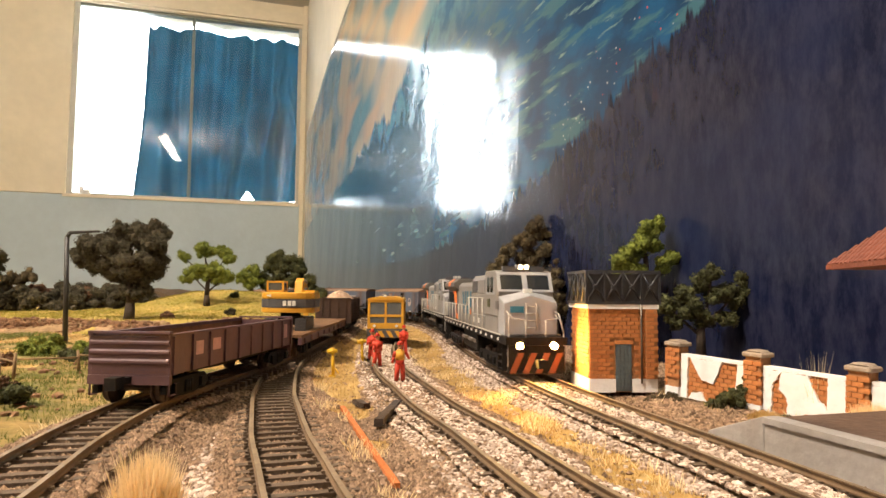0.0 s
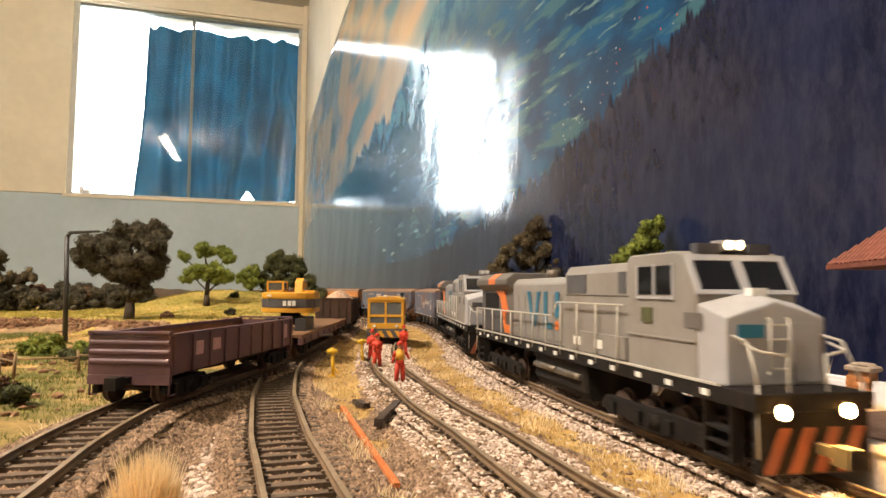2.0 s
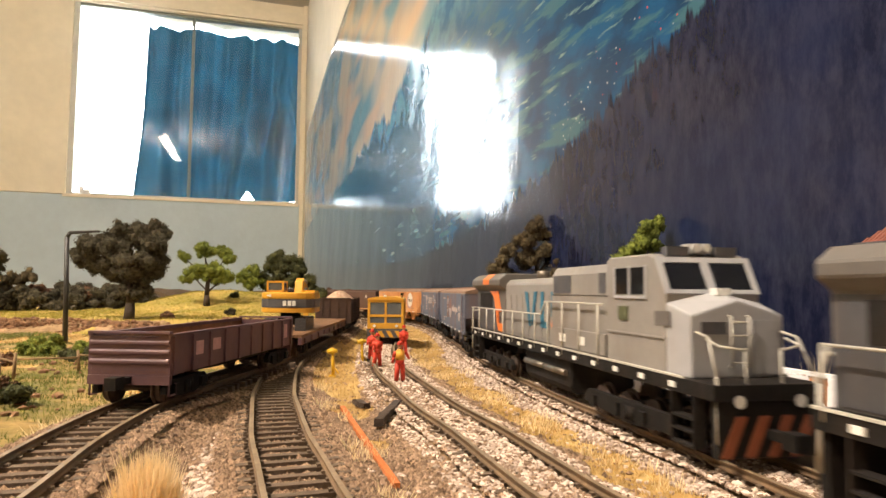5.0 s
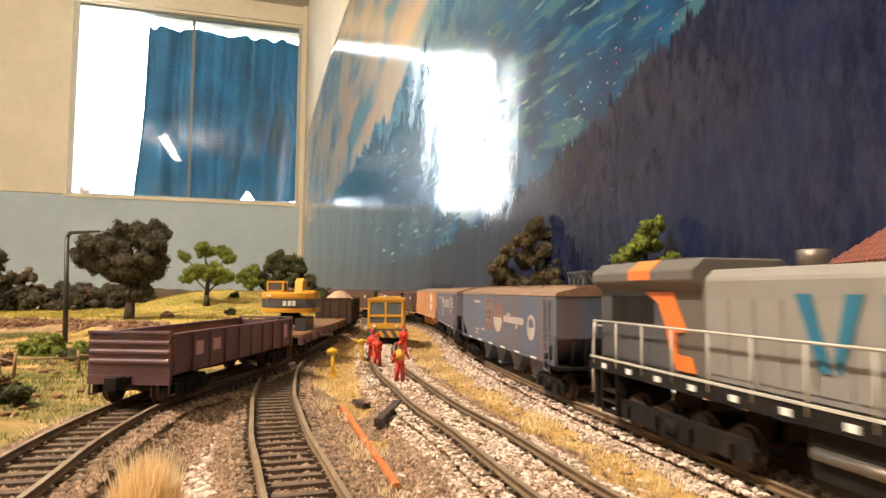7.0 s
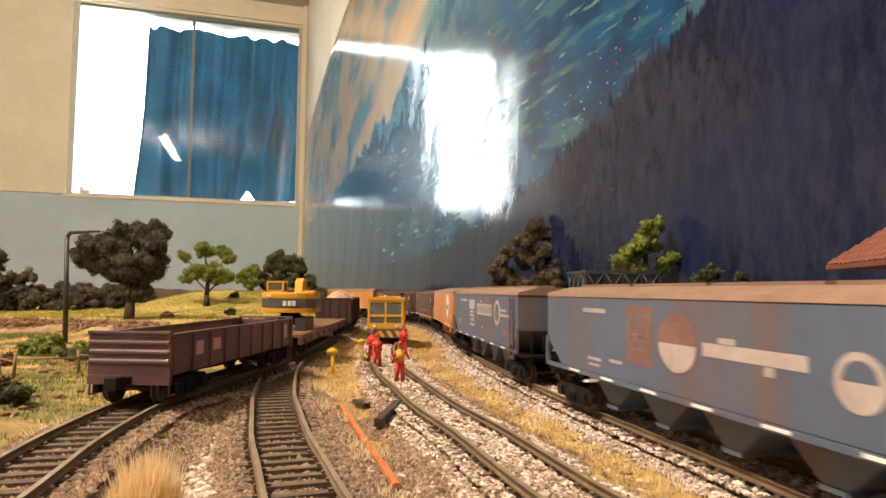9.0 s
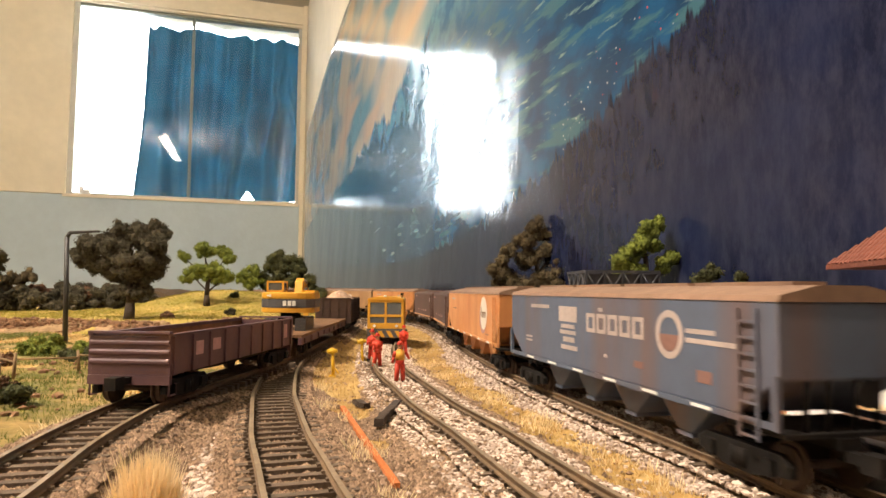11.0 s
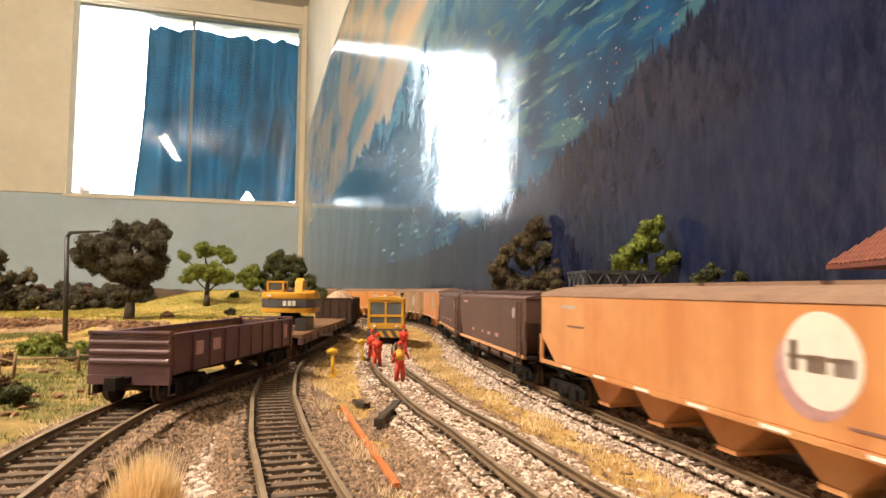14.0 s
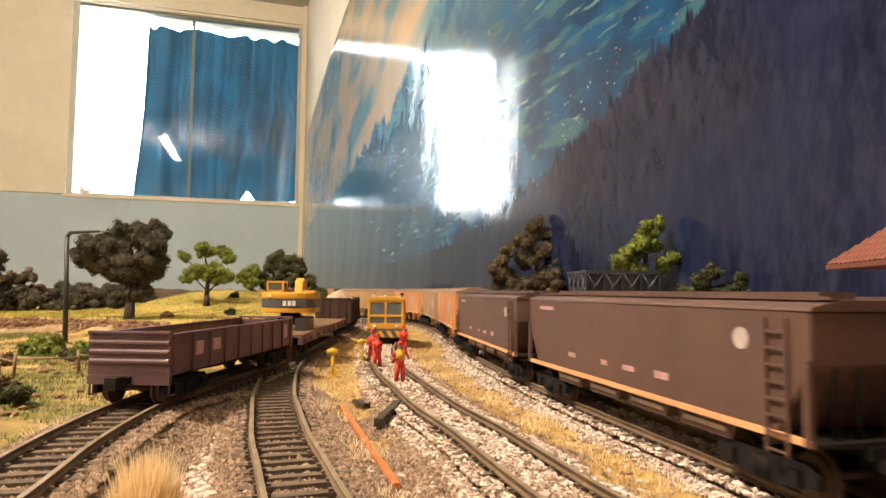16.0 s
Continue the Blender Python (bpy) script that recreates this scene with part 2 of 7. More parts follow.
def tube_lamp():
    t = thing("ceiling_lamp", ROOM @ pose(-0.95, 0.05, CEIL), "white fluorescent tube lamp under the ceiling", "lamp")
    box("housing", -0.045, 0.045, -0.68, 0.68, -0.06, 0.0, "white", t, bev=0.006)
    bm = bmesh.new()
    bm_rod(bm, (0, -0.64, -0.085), (0, 0.64, -0.085), 0.016, seg=12)
    part("tube", bm, "tube", t, "glowing white tube")
    for y in (-0.65, 0.65):
        box("socket", -0.02, 0.02, y - 0.012, y + 0.012, -0.108, -0.06, "white", t, bev=0.003)


room()
curtain()
tube_lamp()


# ---- plan of the layout: track centre lines in metres ----
def spline(points, step=0.002):
    p = np.array(points, float) / 1000
    p = np.vstack([2 * p[0] - p[1], p, 2 * p[-1] - p[-2]])
    out = []
    for i in range(1, len(p) - 2):
        a, b, c, d = p[i - 1:i + 3]
        k = max(4, int(np.linalg.norm(c - b) / step))
        t = (np.arange(k) / k)[:, None]
        out.append(0.5 * (2 * b + (c - a) * t + (2 * a - 5 * b + 4 * c - d) * t ** 2 + (3 * b - a - 3 * c + d) * t ** 3))
    out.append(p[-2:-1])
    return np.vstack(out)


class Line:
    """A centre line with its arc length."""
    def __init__(self, points, z):
        self.c, self.z = spline(points), z
        self.s = np.concatenate([[0], np.cumsum(np.linalg.norm(np.diff(self.c, axis=0), axis=1))])

    def at(self, s):
        x = np.interp(s, self.s, self.c[:, 0])
        y = np.interp(s, self.s, self.c[:, 1])
        return np.array((x, y))

    def turn(self, s):
        d = self.at(s + 0.003) - self.at(s - 0.003)
        return math.atan2(d[1], d[0])

    def offset(self, x, y):
        """Signed distance of points from the line (positive to its left)."""
        c = self.c[::4]
        best = np.full(x.shape, 1e9)
        sign = np.zeros(x.shape)
        tx = np.gradient(c[:, 0])
        ty = np.gradient(c[:, 1])
        for k in range(len(c)):
            d = (x - c[k, 0]) ** 2 + (y - c[k, 1]) ** 2
            m = d < best
            best = np.where(m, d, best)
            sign = np.where(m, np.sign(tx[k] * (y - c[k, 1]) - ty[k] * (x - c[k, 0])), sign)
        return np.sqrt(best) * np.where(sign == 0, 1, sign)


LINE_A = Line([(-72, 60), (-83, 105), (-90, 135), (-96, 160), (-101, 190), (-104, 222), (-103, 260), (-100, 300), (-97, 340), (-96, 400),
               (-98, 480), (-102, 580), (-108, 680), (-118, 800), (-132, 900)], 0.003)
LINE_B = Line([(-8, 80), (-21, 115), (-29.2, 137), (-36.8, 159), (-47, 188), (-58, 225), (-70, 268), (-85, 340), (-93, 400), (-97, 450)], 0.0)
LINE_C = Line([(50, 80), (36, 115), (28, 136), (20, 165), (11, 199), (-2, 240), (-13, 285), (-25, 335), (-36, 400), (-43, 460), (-46, 515), (-50, 600),
               (-60, 700), (-78, 800), (-110, 890), (-165, 970)], 0.0)
LINE_D = Line([(230, -500), (160, -220), (114, 0), (92, 100), (85, 135), (77, 172), (69, 206), (57, 260), (42, 340), (30, 420), (22, 500), (15, 575), (9, 645),
               (0, 720), (-13, 800), (-35, 880), (-70, 955), (-120, 1020), (-185, 1070), (-265, 1105), (-360, 1125), (-600, 1150),
               (-1100, 1160), (-1900, 1170)], 0.0)


def drop_d(x):
    """The main line dips behind the hill."""
    t = np.clip((-np.asarray(x, float) - 0.26) / 0.40, 0, 1)
    return -0.034 * t * t * (3 - 2 * t)


def fnoise(x, y, k, seed=0.0):
    """Cheap smooth noise from a few turned waves, -1 to 1."""
    v = 0
    for i, (a, b) in enumerate(((1.0, 0.3), (-0.6, 0.9), (0.2, -1.1), (1.3, 1.1), (-1.5, 0.4), (0.7, 1.6))):
        v = v + np.sin(k * (a * x + b * y) * (1 + 0.37 * i) + 1.7 * i + seed) / (1 + 0.5 * i)
    return v / 2.9


def smooth(e0, e1, v):
    t = np.clip((v - e0) / (e1 - e0), 0, 1)
    return t * t * (3 - 2 * t)


def bump2(x, y, cx, cy, sx, sy):
    return np.exp(-((x - cx) / sx) ** 2 - ((y - cy) / sy) ** 2)


def ground_z(x, y, lines=True):
    x, y = np.asarray(x, float), np.asarray(y, float)
    z = np.full(x.shape, -0.0065) + 0.0012 * fnoise(x, y, 60) + 0.0006 * fnoise(x, y, 210, 2)
    # meadow and ledge beside the siding
    m = smooth(-0.125, -0.17, x)
    z = z + m * (0.0045 + 0.002 * fnoise(x, y, 25, 1))
    edge = 0.615 + 0.02 * fnoise(x, y, 14, 3) + 0.10 * smooth(-0.30, -0.2, x)
    z = z + 0.0115 * smooth(0, 0.018, y - edge) * smooth(-0.16, -0.24, x)
    # hill with trees, brown bank behind the meadow
    z = z + 0.031 * bump2(x, y, -0.335, 0.99, 0.13, 0.11) * (1 + 0.12 * fnoise(x, y, 30, 5))
    z = z + smooth(0.86, 0.96, y) * smooth(-0.42, -0.55, x) * (0.026 + 0.006 * fnoise(x, y, 22, 6))
    # rise of the far end and of the strip by the wall
    z = z + 0.022 * smooth(1.22, 1.42, y) * smooth(-0.5, -0.1, x)
    off = np.abs(LINE_D.offset(x, y))
    z = z + 0.003 * smooth(0.02, 0.05, off) * smooth(0, 0.05, x)
    for line in (LINE_A, LINE_B, LINE_C, LINE_D):
        d = np.abs(line.offset(x, y))
        zt = line.z + (drop_d(x) if line is LINE_D else 0)
        w = smooth(0.030, 0.014, d)
        z = z * (1 - w) + (zt - 0.0046) * w
    return z


M["limeground"] = mat("lime_turf", (0.30, 0.25, 0.045), 0.95, var=0.4, scale=22, bump=0.6, colour2=(0.52, 0.36, 0.10))
M["greenground"] = mat("green_turf", (0.13, 0.13, 0.03), 0.95, var=0.5, scale=30, bump=0.6, colour2=(0.33, 0.22, 0.075))
M["strawground"] = mat("straw_turf", (0.52, 0.36, 0.14), 0.95, var=0.35, scale=45, bump=0.6, colour2=(0.31, 0.19, 0.06))
M["bankground"] = mat("brown_bank", (0.085, 0.045, 0.024), 0.95, var=0.5, scale=40, bump=0.8, colour2=(0.07, 0.05, 0.025))


def cover(x, y):
    """0 earth, 1 straw, 2 green, 3 lime, 4 bank."""
    k = np.zeros(x.shape, int)
    j = 0.010 * fnoise(x, y, 70, 4) + 0.006 * fnoise(x, y, 190, 8)
    dc, dd, db = LINE_C.offset(x, y), LINE_D.offset(x, y), LINE_B.offset(x, y)
    # straw between the two right-hand tracks, and between the middle ones further off
    mid = (dc < -0.016) & (dd > 0.020) & (y < 1.1)
    k[mid & (np.abs(np.abs(dc) - np.abs(dd)) + j < 0.013 + 0.03 * smooth(0.3, 0.7, y))] = 1
    k[(db < -0.016) & (dc > 0.018) & (y > 0.19) & (np.abs(np.abs(dc) - np.abs(db)) + 2 * j < 0.004 + 0.04 * smooth(0.2, 0.4, y))] = 1
    k[(dc > 0.022) & (y > 0.42) & (x > -0.3) & (np.abs(LINE_A.offset(x, y)) > 0.02)] = 1
    k[(x < -0.128 + j) & (y < 0.60)] = 2
    k[(x < -0.128 + j) & (y < 0.60) & (fnoise(x, y, 45, 9) > 0.25)] = 1
    k[(x < -0.13 + j) & (y >= 0.60)] = 3
    k[(y > 0.60) & (y < 0.645) & (x < -0.24) & (fnoise(x, y, 60, 2) > -0.3)] = 0
    k[(x < -0.44 + j) & (y > 0.86 + 2 * j)] = 4
    k[(y > 1.19)] = 4
    k[(dd < -0.030) & (y > 0.33)] = 4
    return k


def axis_steps(lo, hi, fine_lo, fine_hi, fine, coarse):
    a = [fine_lo]
    while a[-1] < fine_hi:
        a.append(a[-1] + fine)
    s = fine
    while a[-1] < hi:
        s = min(coarse, s * 1.12)
        a.append(min(hi, a[-1] + s))
    b = [fine_lo]
    s = fine
    while b[-1] > lo:
        s = min(coarse, s * 1.12)
        b.append(max(lo, b[-1] - s))
    return np.array(sorted(set(b[1:] + a)))


TC, TS = math.cos(radians(TURN)), math.sin(radians(TURN))


def ground():
    us = axis_steps(-1.9, WALL_U - 0.002, -0.16, WALL_U - 0.002, 0.0035, 0.022)
    ns = axis_steps(-0.02, 1.75, 0.10, 0.45, 0.0035, 0.018)
    gu, gn = np.meshgrid(us, ns)
    x, y = gu * TC - gn * TS, gu * TS + gn * TC
    z = ground_z(x, y)
    nu, nn = len(us), len(ns)
    verts = np.stack([x.ravel(), y.ravel(), z.ravel()], 1)
    i = np.arange(nu * nn).reshape(nn, nu)
    faces = np.stack([i[:-1, :-1].ravel(), i[:-1, 1:].ravel(), i[1:, 1:].ravel(), i[1:, :-1].ravel()], 1)
    me = cloud_mesh("ground", verts, faces, ["earth", "strawground", "greenground", "limeground", "bankground"])
    cx, cy = x[:-1, :-1] + 0.001, y[:-1, :-1] + 0.001
    me.polygons.foreach_set("material_index", cover(cx, cy).ravel().astype(np.int32))
    me.polygons.foreach_set("use_smooth", np.ones(len(faces), bool))
    ob = new("ground", me)
    tagged(ob, "scenic ground of a model railway, gravel, earth and turf", "ground", kind="structure")
    bm = bmesh.new()
    bm_box(bm, -1.9, WALL_U - 0.003, -0.02, 1.75, -0.12, -0.045)
    ob = part("baseboard", bm, "fascia", None, "wooden baseboard carrying the model landscape", ROOM)
    tagged(ob, "", "baseboard", kind="structure")
    bm = bmesh.new()
    for u in (-1.8, -0.8, 0.16):
        for n in (0.05, 1.65):
            bm_box(bm, u - 0.03, u + 0.03, n - 0.03, n + 0.03, FLOOR, -0.12)
    tagged(part("trestle", bm, "fascia", None, "wooden trestle legs under the baseboard", ROOM), "", "trestle", kind="structure")


ground()


# ---- tracks ----
def sweep(bm, line, s0, s1, side, prof, step, mi=None):
    ring_prev = None
    for s in np.arange(s0, s1 + step * 0.5, step):
        p, a = line.at(s), line.turn(s)
        nx, ny = -math.sin(a), math.cos(a)
        dz = float(drop_d(p[0])) if line is LINE_D else 0.0
        ring = [bm.verts.new((p[0] + nx * (side + q), p[1] + ny * (side + q), line.z + dz + h)) for q, h in prof]
        if ring_prev:
            for i in range(len(prof)):
                k = (i + 1) % len(prof)
                f = bm.faces.new((ring_prev[i], ring_prev[k], ring[k], ring[i]))
                f.material_index = mi[i] if mi else 0
        ring_prev = ring


RAIL = [(-0.0008, -0.0021), (0.0008, -0.0021), (0.0008, -0.0017), (0.0003, -0.0013), (0.0003, -0.0007), (0.00065, -0.0004),
        (0.00065, 0.0), (-0.00065, 0.0), (-0.00065, -0.0004), (-0.0003, -0.0007), (-0.0003, -0.0013), (-0.0008, -0.0017)]


def track(line, s0, s1, label, gap=0.0069):
    t = thing("railway_track", Matrix(), label, "track", "tracks of the model railway", "structure")
    for side in (-0.0081, 0.0081):
        bm = bmesh.new()
        sweep(bm, line, s0, s1, side, RAIL, 0.006, [0, 0, 0, 0, 0, 0, 1, 0, 0, 0, 0, 0])
        part("rail", bm, ["rail", "railhead"], t)
    bm = bmesh.new()
    bm_box(bm, -0.0013, 0.0013, -0.0132, 0.0132, -0.0045, -0.0022)
    bevel(bm, 0.0002)
    # chairs that hold the rails
    for sy in (-0.0081, 0.0081):
        for q in (-0.0014, 0.0014):
            bm_box(bm, -0.0008, 0.0008, sy + q - 0.0005, sy + q + 0.0005, -0.0022, -0.0016)
    me = as_mesh("sleeper", bm, "sleeper")
    rng = random.Random(int(s1 * 1000))
    s = s0 + 0.003
    while s < s1:
        ob = new("sleeper", me)
        ob.parent = t
        p, a = line.at(s), line.turn(s)
        dz = float(drop_d(p[0])) if line is LINE_D else 0.0
        ob.matrix_basis = pose(p[0], p[1], line.z + dz - rng.uniform(0, 0.0002), 0, 0, math.degrees(a) + rng.uniform(-2.5, 2.5)) @ pose(0, rng.uniform(-0.0006, 0.0006), 0)
        s += gap * rng.uniform(0.93, 1.07)


def s_of(line, y):
    return float(np.interp(y, line.c[:, 1], line.s))


track(LINE_A, 0.0, LINE_A.s[-1], "weathered siding track with brown rails on dark sleepers")
track(LINE_B, 0.0, LINE_B.s[-1], "weathered curving track with dark wooden sleepers")
track(LINE_C, 0.0, LINE_C.s[-1] , "curving track in pale stone ballast")
track(LINE_D, s_of(LINE_D, 0.0), s_of(LINE_D, 1.12) + 0.35, "main line track in pale stone ballast")

# ---- loose stone and grass ----
ICO = None


def stones(name, xy, size, material, label, rng, sink=0.25, lift=0.0, plain=False):
    """Small broken stones, each its own island."""
    global ICO
    if ICO is None:
        bm = bmesh.new()
        bmesh.ops.create_icosphere(bm, subdivisions=1, radius=1.0)
        ICO = (np.array([v.co[:] for v in bm.verts]), np.array([[v.index for v in f.verts] for f in bm.faces]))
        bm.free()
    v0, f0 = ICO
    if plain:       # eight-faced chips
        v0 = np.array([(1, 0, 0), (0, 1, 0), (-1, 0, 0), (0, -1, 0), (0, 0, 1), (0, 0, -1)], float)
        f0 = np.array([(0, 1, 4), (1, 2, 4), (2, 3, 4), (3, 0, 4), (1, 0, 5), (2, 1, 5), (3, 2, 5), (0, 3, 5)])
    n = len(xy)
    z = ground_z(xy[:, 0], xy[:, 1])
    r = size[:, None, None] * rng.uniform(0.72, 1.28, (n, len(v0), 1))
    st = rng.uniform(0.6, 1.25, (n, 1, 3))
    st[:, :, 2] *= 0.75
    a = rng.uniform(0, 2 * math.pi, n)
    v = v0[None] * r * st
    ca, sa = np.cos(a)[:, None], np.sin(a)[:, None]
    vx = v[:, :, 0] * ca - v[:, :, 1] * sa
    vy = v[:, :, 0] * sa + v[:, :, 1] * ca
    out = np.stack([vx + xy[:, :1], vy + xy[:, 1:], v[:, :, 2] + (z + size * sink + lift)[:, None]], 2).reshape(-1, 3)
    faces = (f0[None] + (np.arange(n) * len(v0))[:, None, None]).reshape(-1, 3)
    ob = new(name, cloud_mesh(name, out, faces, material))
    return tagged(ob, label, "gravel", kind="stuff")


def blades(name, xy, height, width, material, label, rng, base=None, lean=0.5):
    n = len(xy)
    z = ground_z(xy[:, 0], xy[:, 1]) - 0.0004 if base is None else base
    h = height * rng.uniform(0.5, 1.2, n)
    a = rng.uniform(0, 2 * math.pi, n)
    b = rng.uniform(0, 2 * math.pi, n)
    w = width * rng.uniform(0.6, 1.3, n)
    ln = lean * h * rng.uniform(0.1, 1, n)
    p0 = np.stack([xy[:, 0] + w * np.cos(a), xy[:, 1] + w * np.sin(a), z], 1)
    p1 = np.stack([xy[:, 0] - w * np.cos(a), xy[:, 1] - w * np.sin(a), z], 1)
    p2 = np.stack([xy[:, 0] + ln * np.cos(b), xy[:, 1] + ln * np.sin(b), z + h], 1)
    v = np.stack([p0, p1, p2], 1).reshape(-1, 3)
    f = np.arange(3 * n).reshape(-1, 3)
    ob = new(name, cloud_mesh(name, v, f, material))
    return tagged(ob, label, "grass", kind="stuff")


def scatter(rng, n, x0, x1, y0, y1, power=1.0):
    """Points over a strip, denser towards the viewer's end."""
    y = y0 + (y1 - y0) * rng.uniform(0, 1, n) ** power
    return np.stack([rng.uniform(x0, x1, n), y], 1)


def gravel():
    rng = np.random.default_rng(5)
    p = scatter(rng, 360000, -0.13, 0.17, 0.115, 1.1, 1.9)
    p = p[(np.abs(p[:, 0]) < 0.74 * p[:, 1] + 0.006)]
    x, y = p[:, 0], p[:, 1]
    A, B, C, D = (l.offset(x, y) for l in (LINE_A, LINE_B, LINE_C, LINE_D))
    clear = np.ones(len(p), bool)
    for o in (A, B, C, D):
        clear &= np.abs(np.abs(o) - 0.0081) > 0.0023
    inside = (np.abs(A) < 0.0105) | (np.abs(B) < 0.0102)
    thin = rng.uniform(0, 1, len(p))
    clear &= ~(inside & (thin > 0.62))
    clear &= (x * TC + y * TS < WALL_U - 0.005)
    strip = cover(x, y)
    clear &= ~((strip == 1) & (thin > 0.03))
    clear &= ~((D < -0.018) & (y < 0.21))
    nz = fnoise(x, y, 38, 3) + rng.uniform(-0.8, 0.8, len(p))
    pale = ((np.abs(C) < 0.020) | ((D > -0.013) & (D < 0.032))) & (nz > -0.42)
    pale |= ((B < -0.02) & (C > 0.018) & (y < 0.17) & (nz > 0.45)) | ((B > 0.018) & (A < -0.03) & (nz > 0.3))
    pale &= ~((B > 0.018) & (y > 0.26))
    size = rng.uniform(0.00042, 0.00095, len(p)) * np.where(pale, 0.98, 1.0) * (1 + 0.35 * (rng.uniform(0, 1, len(p)) > 0.9))
    keep = clear & (rng.uniform(0, 1, len(p)) < np.where(y > 0.55, 0.4, np.where(np.abs(C) < 0.014, 1.0, np.where(pale, 0.9, 0.95))))
    a, b = keep & pale, keep & ~pale
    lift = np.where((np.abs(C) < 0.0075) | (np.abs(D) < 0.0075), 0.0024, np.where((np.abs(C) < 0.015) | (np.abs(D) < 0.015), 0.0016, 0.0)) + np.where((np.abs(C) < 0.014) | (np.abs(D) < 0.014), 0.0004 * fnoise(x, y, 130, 2), 0.0) + np.where((np.abs(A) < 0.0105) | (np.abs(B) < 0.0102), 0.0010, 0.0) + np.where(((np.abs(A) > 0.0105) & (np.abs(A) < 0.017)) | ((np.abs(B) > 0.0103) & (np.abs(B) < 0.0165)), 0.0016, 0.0)
    stones("pale_gravel", p[a], size[a], "ballast_pale", "pale pinkish stone ballast along the curved tracks", rng, lift=lift[a])
    stones("brown_gravel", p[b], size[b], "ballast_brown", "brown and grey loose gravel between the tracks", rng, lift=lift[b], plain=True)


def grasses():
    rng = np.random.default_rng(9)
    p = scatter(rng, 150000, -0.14, 0.14, 0.10, 1.1, 1.5)
    k = cover(p[:, 0], p[:, 1])
    q = p[k == 1][:42000]
    blades("straw_grass", q, 0.0021, 0.00018, "straw", "short straw-coloured grass between the tracks", rng, lean=0.9)
    p = np.stack([rng.uniform(-0.75, -0.115, 120000), rng.uniform(0.14, 0.62, 120000)], 1)
    p = p[p[:, 0] > -0.78 * p[:, 1] - 0.02]
    k = cover(p[:, 0], p[:, 1])
    clump = fnoise(p[:, 0], p[:, 1], 55, 7) > -0.25
    blades("meadow_grass", p[(k == 2) & clump][:34000], 0.0026, 0.0002, "green", "green meadow grass beside the siding", rng, lean=0.8)
    blades("dry_meadow_grass", p[(k == 1)][:14000], 0.0026, 0.0002, "straw", "dry yellow grass in the meadow", rng, lean=0.8)
    p = np.stack([rng.uniform(-0.8, -0.13, 60000), rng.uniform(0.6, 1.08, 60000)], 1)
    k = cover(p[:, 0], p[:, 1])
    blades("hill_grass", p[k == 3][:36000], 0.0028, 0.00035, "limegrass", "yellow-green grass on the hill", rng, lean=0.7)
    # weeds along the ballast edges
    p = scatter(rng, 60000, -0.13, 0.15, 0.11, 0.5, 1.4)
    x, y = p[:, 0], p[:, 1]
    w = (fnoise(x, y, 75, 6) > 0.42) & (np.abs(LINE_B.offset(x, y)) > 0.016) & (np.abs(LINE_C.offset(x, y)) > 0.018) & (np.abs(LINE_D.offset(x, y)) > 0.02) & (np.abs(LINE_A.offset(x, y)) > 0.015)
    blades("dry_weeds", p[w][:9000], 0.0042, 0.0002, "strawpale", "thin dry weeds in the gravel", rng, lean=1.0)


def tuft(cx, cy, r, h, n, material, label, seed):
    rng = np.random.default_rng(seed)
    d = rng.normal(0, 1, (n, 2)) * r * 0.5
    p = d + (cx, cy)
    keep = np.hypot(d[:, 0], d[:, 1]) < r
    p, d = p[keep], d[keep]
    hh = h * (1 - 0.65 * (np.hypot(d[:, 0], d[:, 1]) / r) ** 2)
    return blades("grass_tuft", p, hh, 0.00028, material, label, rng, lean=0.35)



def ledge_rocks():
    rng = np.random.default_rng(14)
    n = 2600
    x = rng.uniform(-0.62, -0.20, n)
    y = 0.615 + 0.02 * fnoise(x, 0 * x + 0.62, 14, 3) + 0.10 * smooth(-0.30, -0.2, x) + rng.uniform(-0.004, 0.016, n)
    stones("ledge_stones", np.stack([x, y], 1), rng.uniform(0.001, 0.003, n), "ledge_rock", "rough brown stones along the meadow ledge", rng, 0.1)
    n = 900
    q = np.stack([rng.uniform(-0.45, -0.12, n), rng.uniform(0.17, 0.58, n)], 1)
    q = q[fnoise(q[:, 0], q[:, 1], 33, 11) > 0.35]
    stones("meadow_stones", q, rng.uniform(0.0009, 0.0028, len(q)), "ledge_rock", "brown stones scattered in the meadow", rng, 0.1)


M["ledge_rock"] = mat("brown_rock", (0.30, 0.16, 0.085), 0.95, var=0.4, scale=90, bump=0.5, colour2=(0.12, 0.065, 0.035), island=0.7)
gravel()
grasses()
ledge_rocks()
tuft(-0.0580, 0.128, 0.0068, 0.0162, 3200, "strawpale", "pale straw grass tuft beside the siding", 3)


# ---- rolling stock: built in millimetres, x forward, z up from the rail ----
M["loco_grey"] = mat("weathered_grey_paint", (0.255, 0.24, 0.225), 0.5, var=0.12, scale=40, bump=0.05, stain=0.45, stain_col=(0.19, 0.135, 0.095))
M["loco_white"] = mat("pale_grey_paint", (0.38, 0.385, 0.41), 0.45, var=0.1, scale=40, bump=0.05, stain=0.25, stain_col=(0.42, 0.35, 0.28))
M["loco_dark"] = mat("dark_grey_paint", (0.075, 0.075, 0.085), 0.5, var=0.2, scale=50, bump=0.05, stain=0.3, stain_col=(0.14, 0.10, 0.07))
M["orange"] = mat("orange_paint", (0.78, 0.20, 0.035), 0.5, var=0.12, scale=40, bump=0.03)
M["dull_orange"] = mat("dull_orange_paint", (0.19, 0.05, 0.018), 0.6, var=0.2, scale=60, bump=0.05)
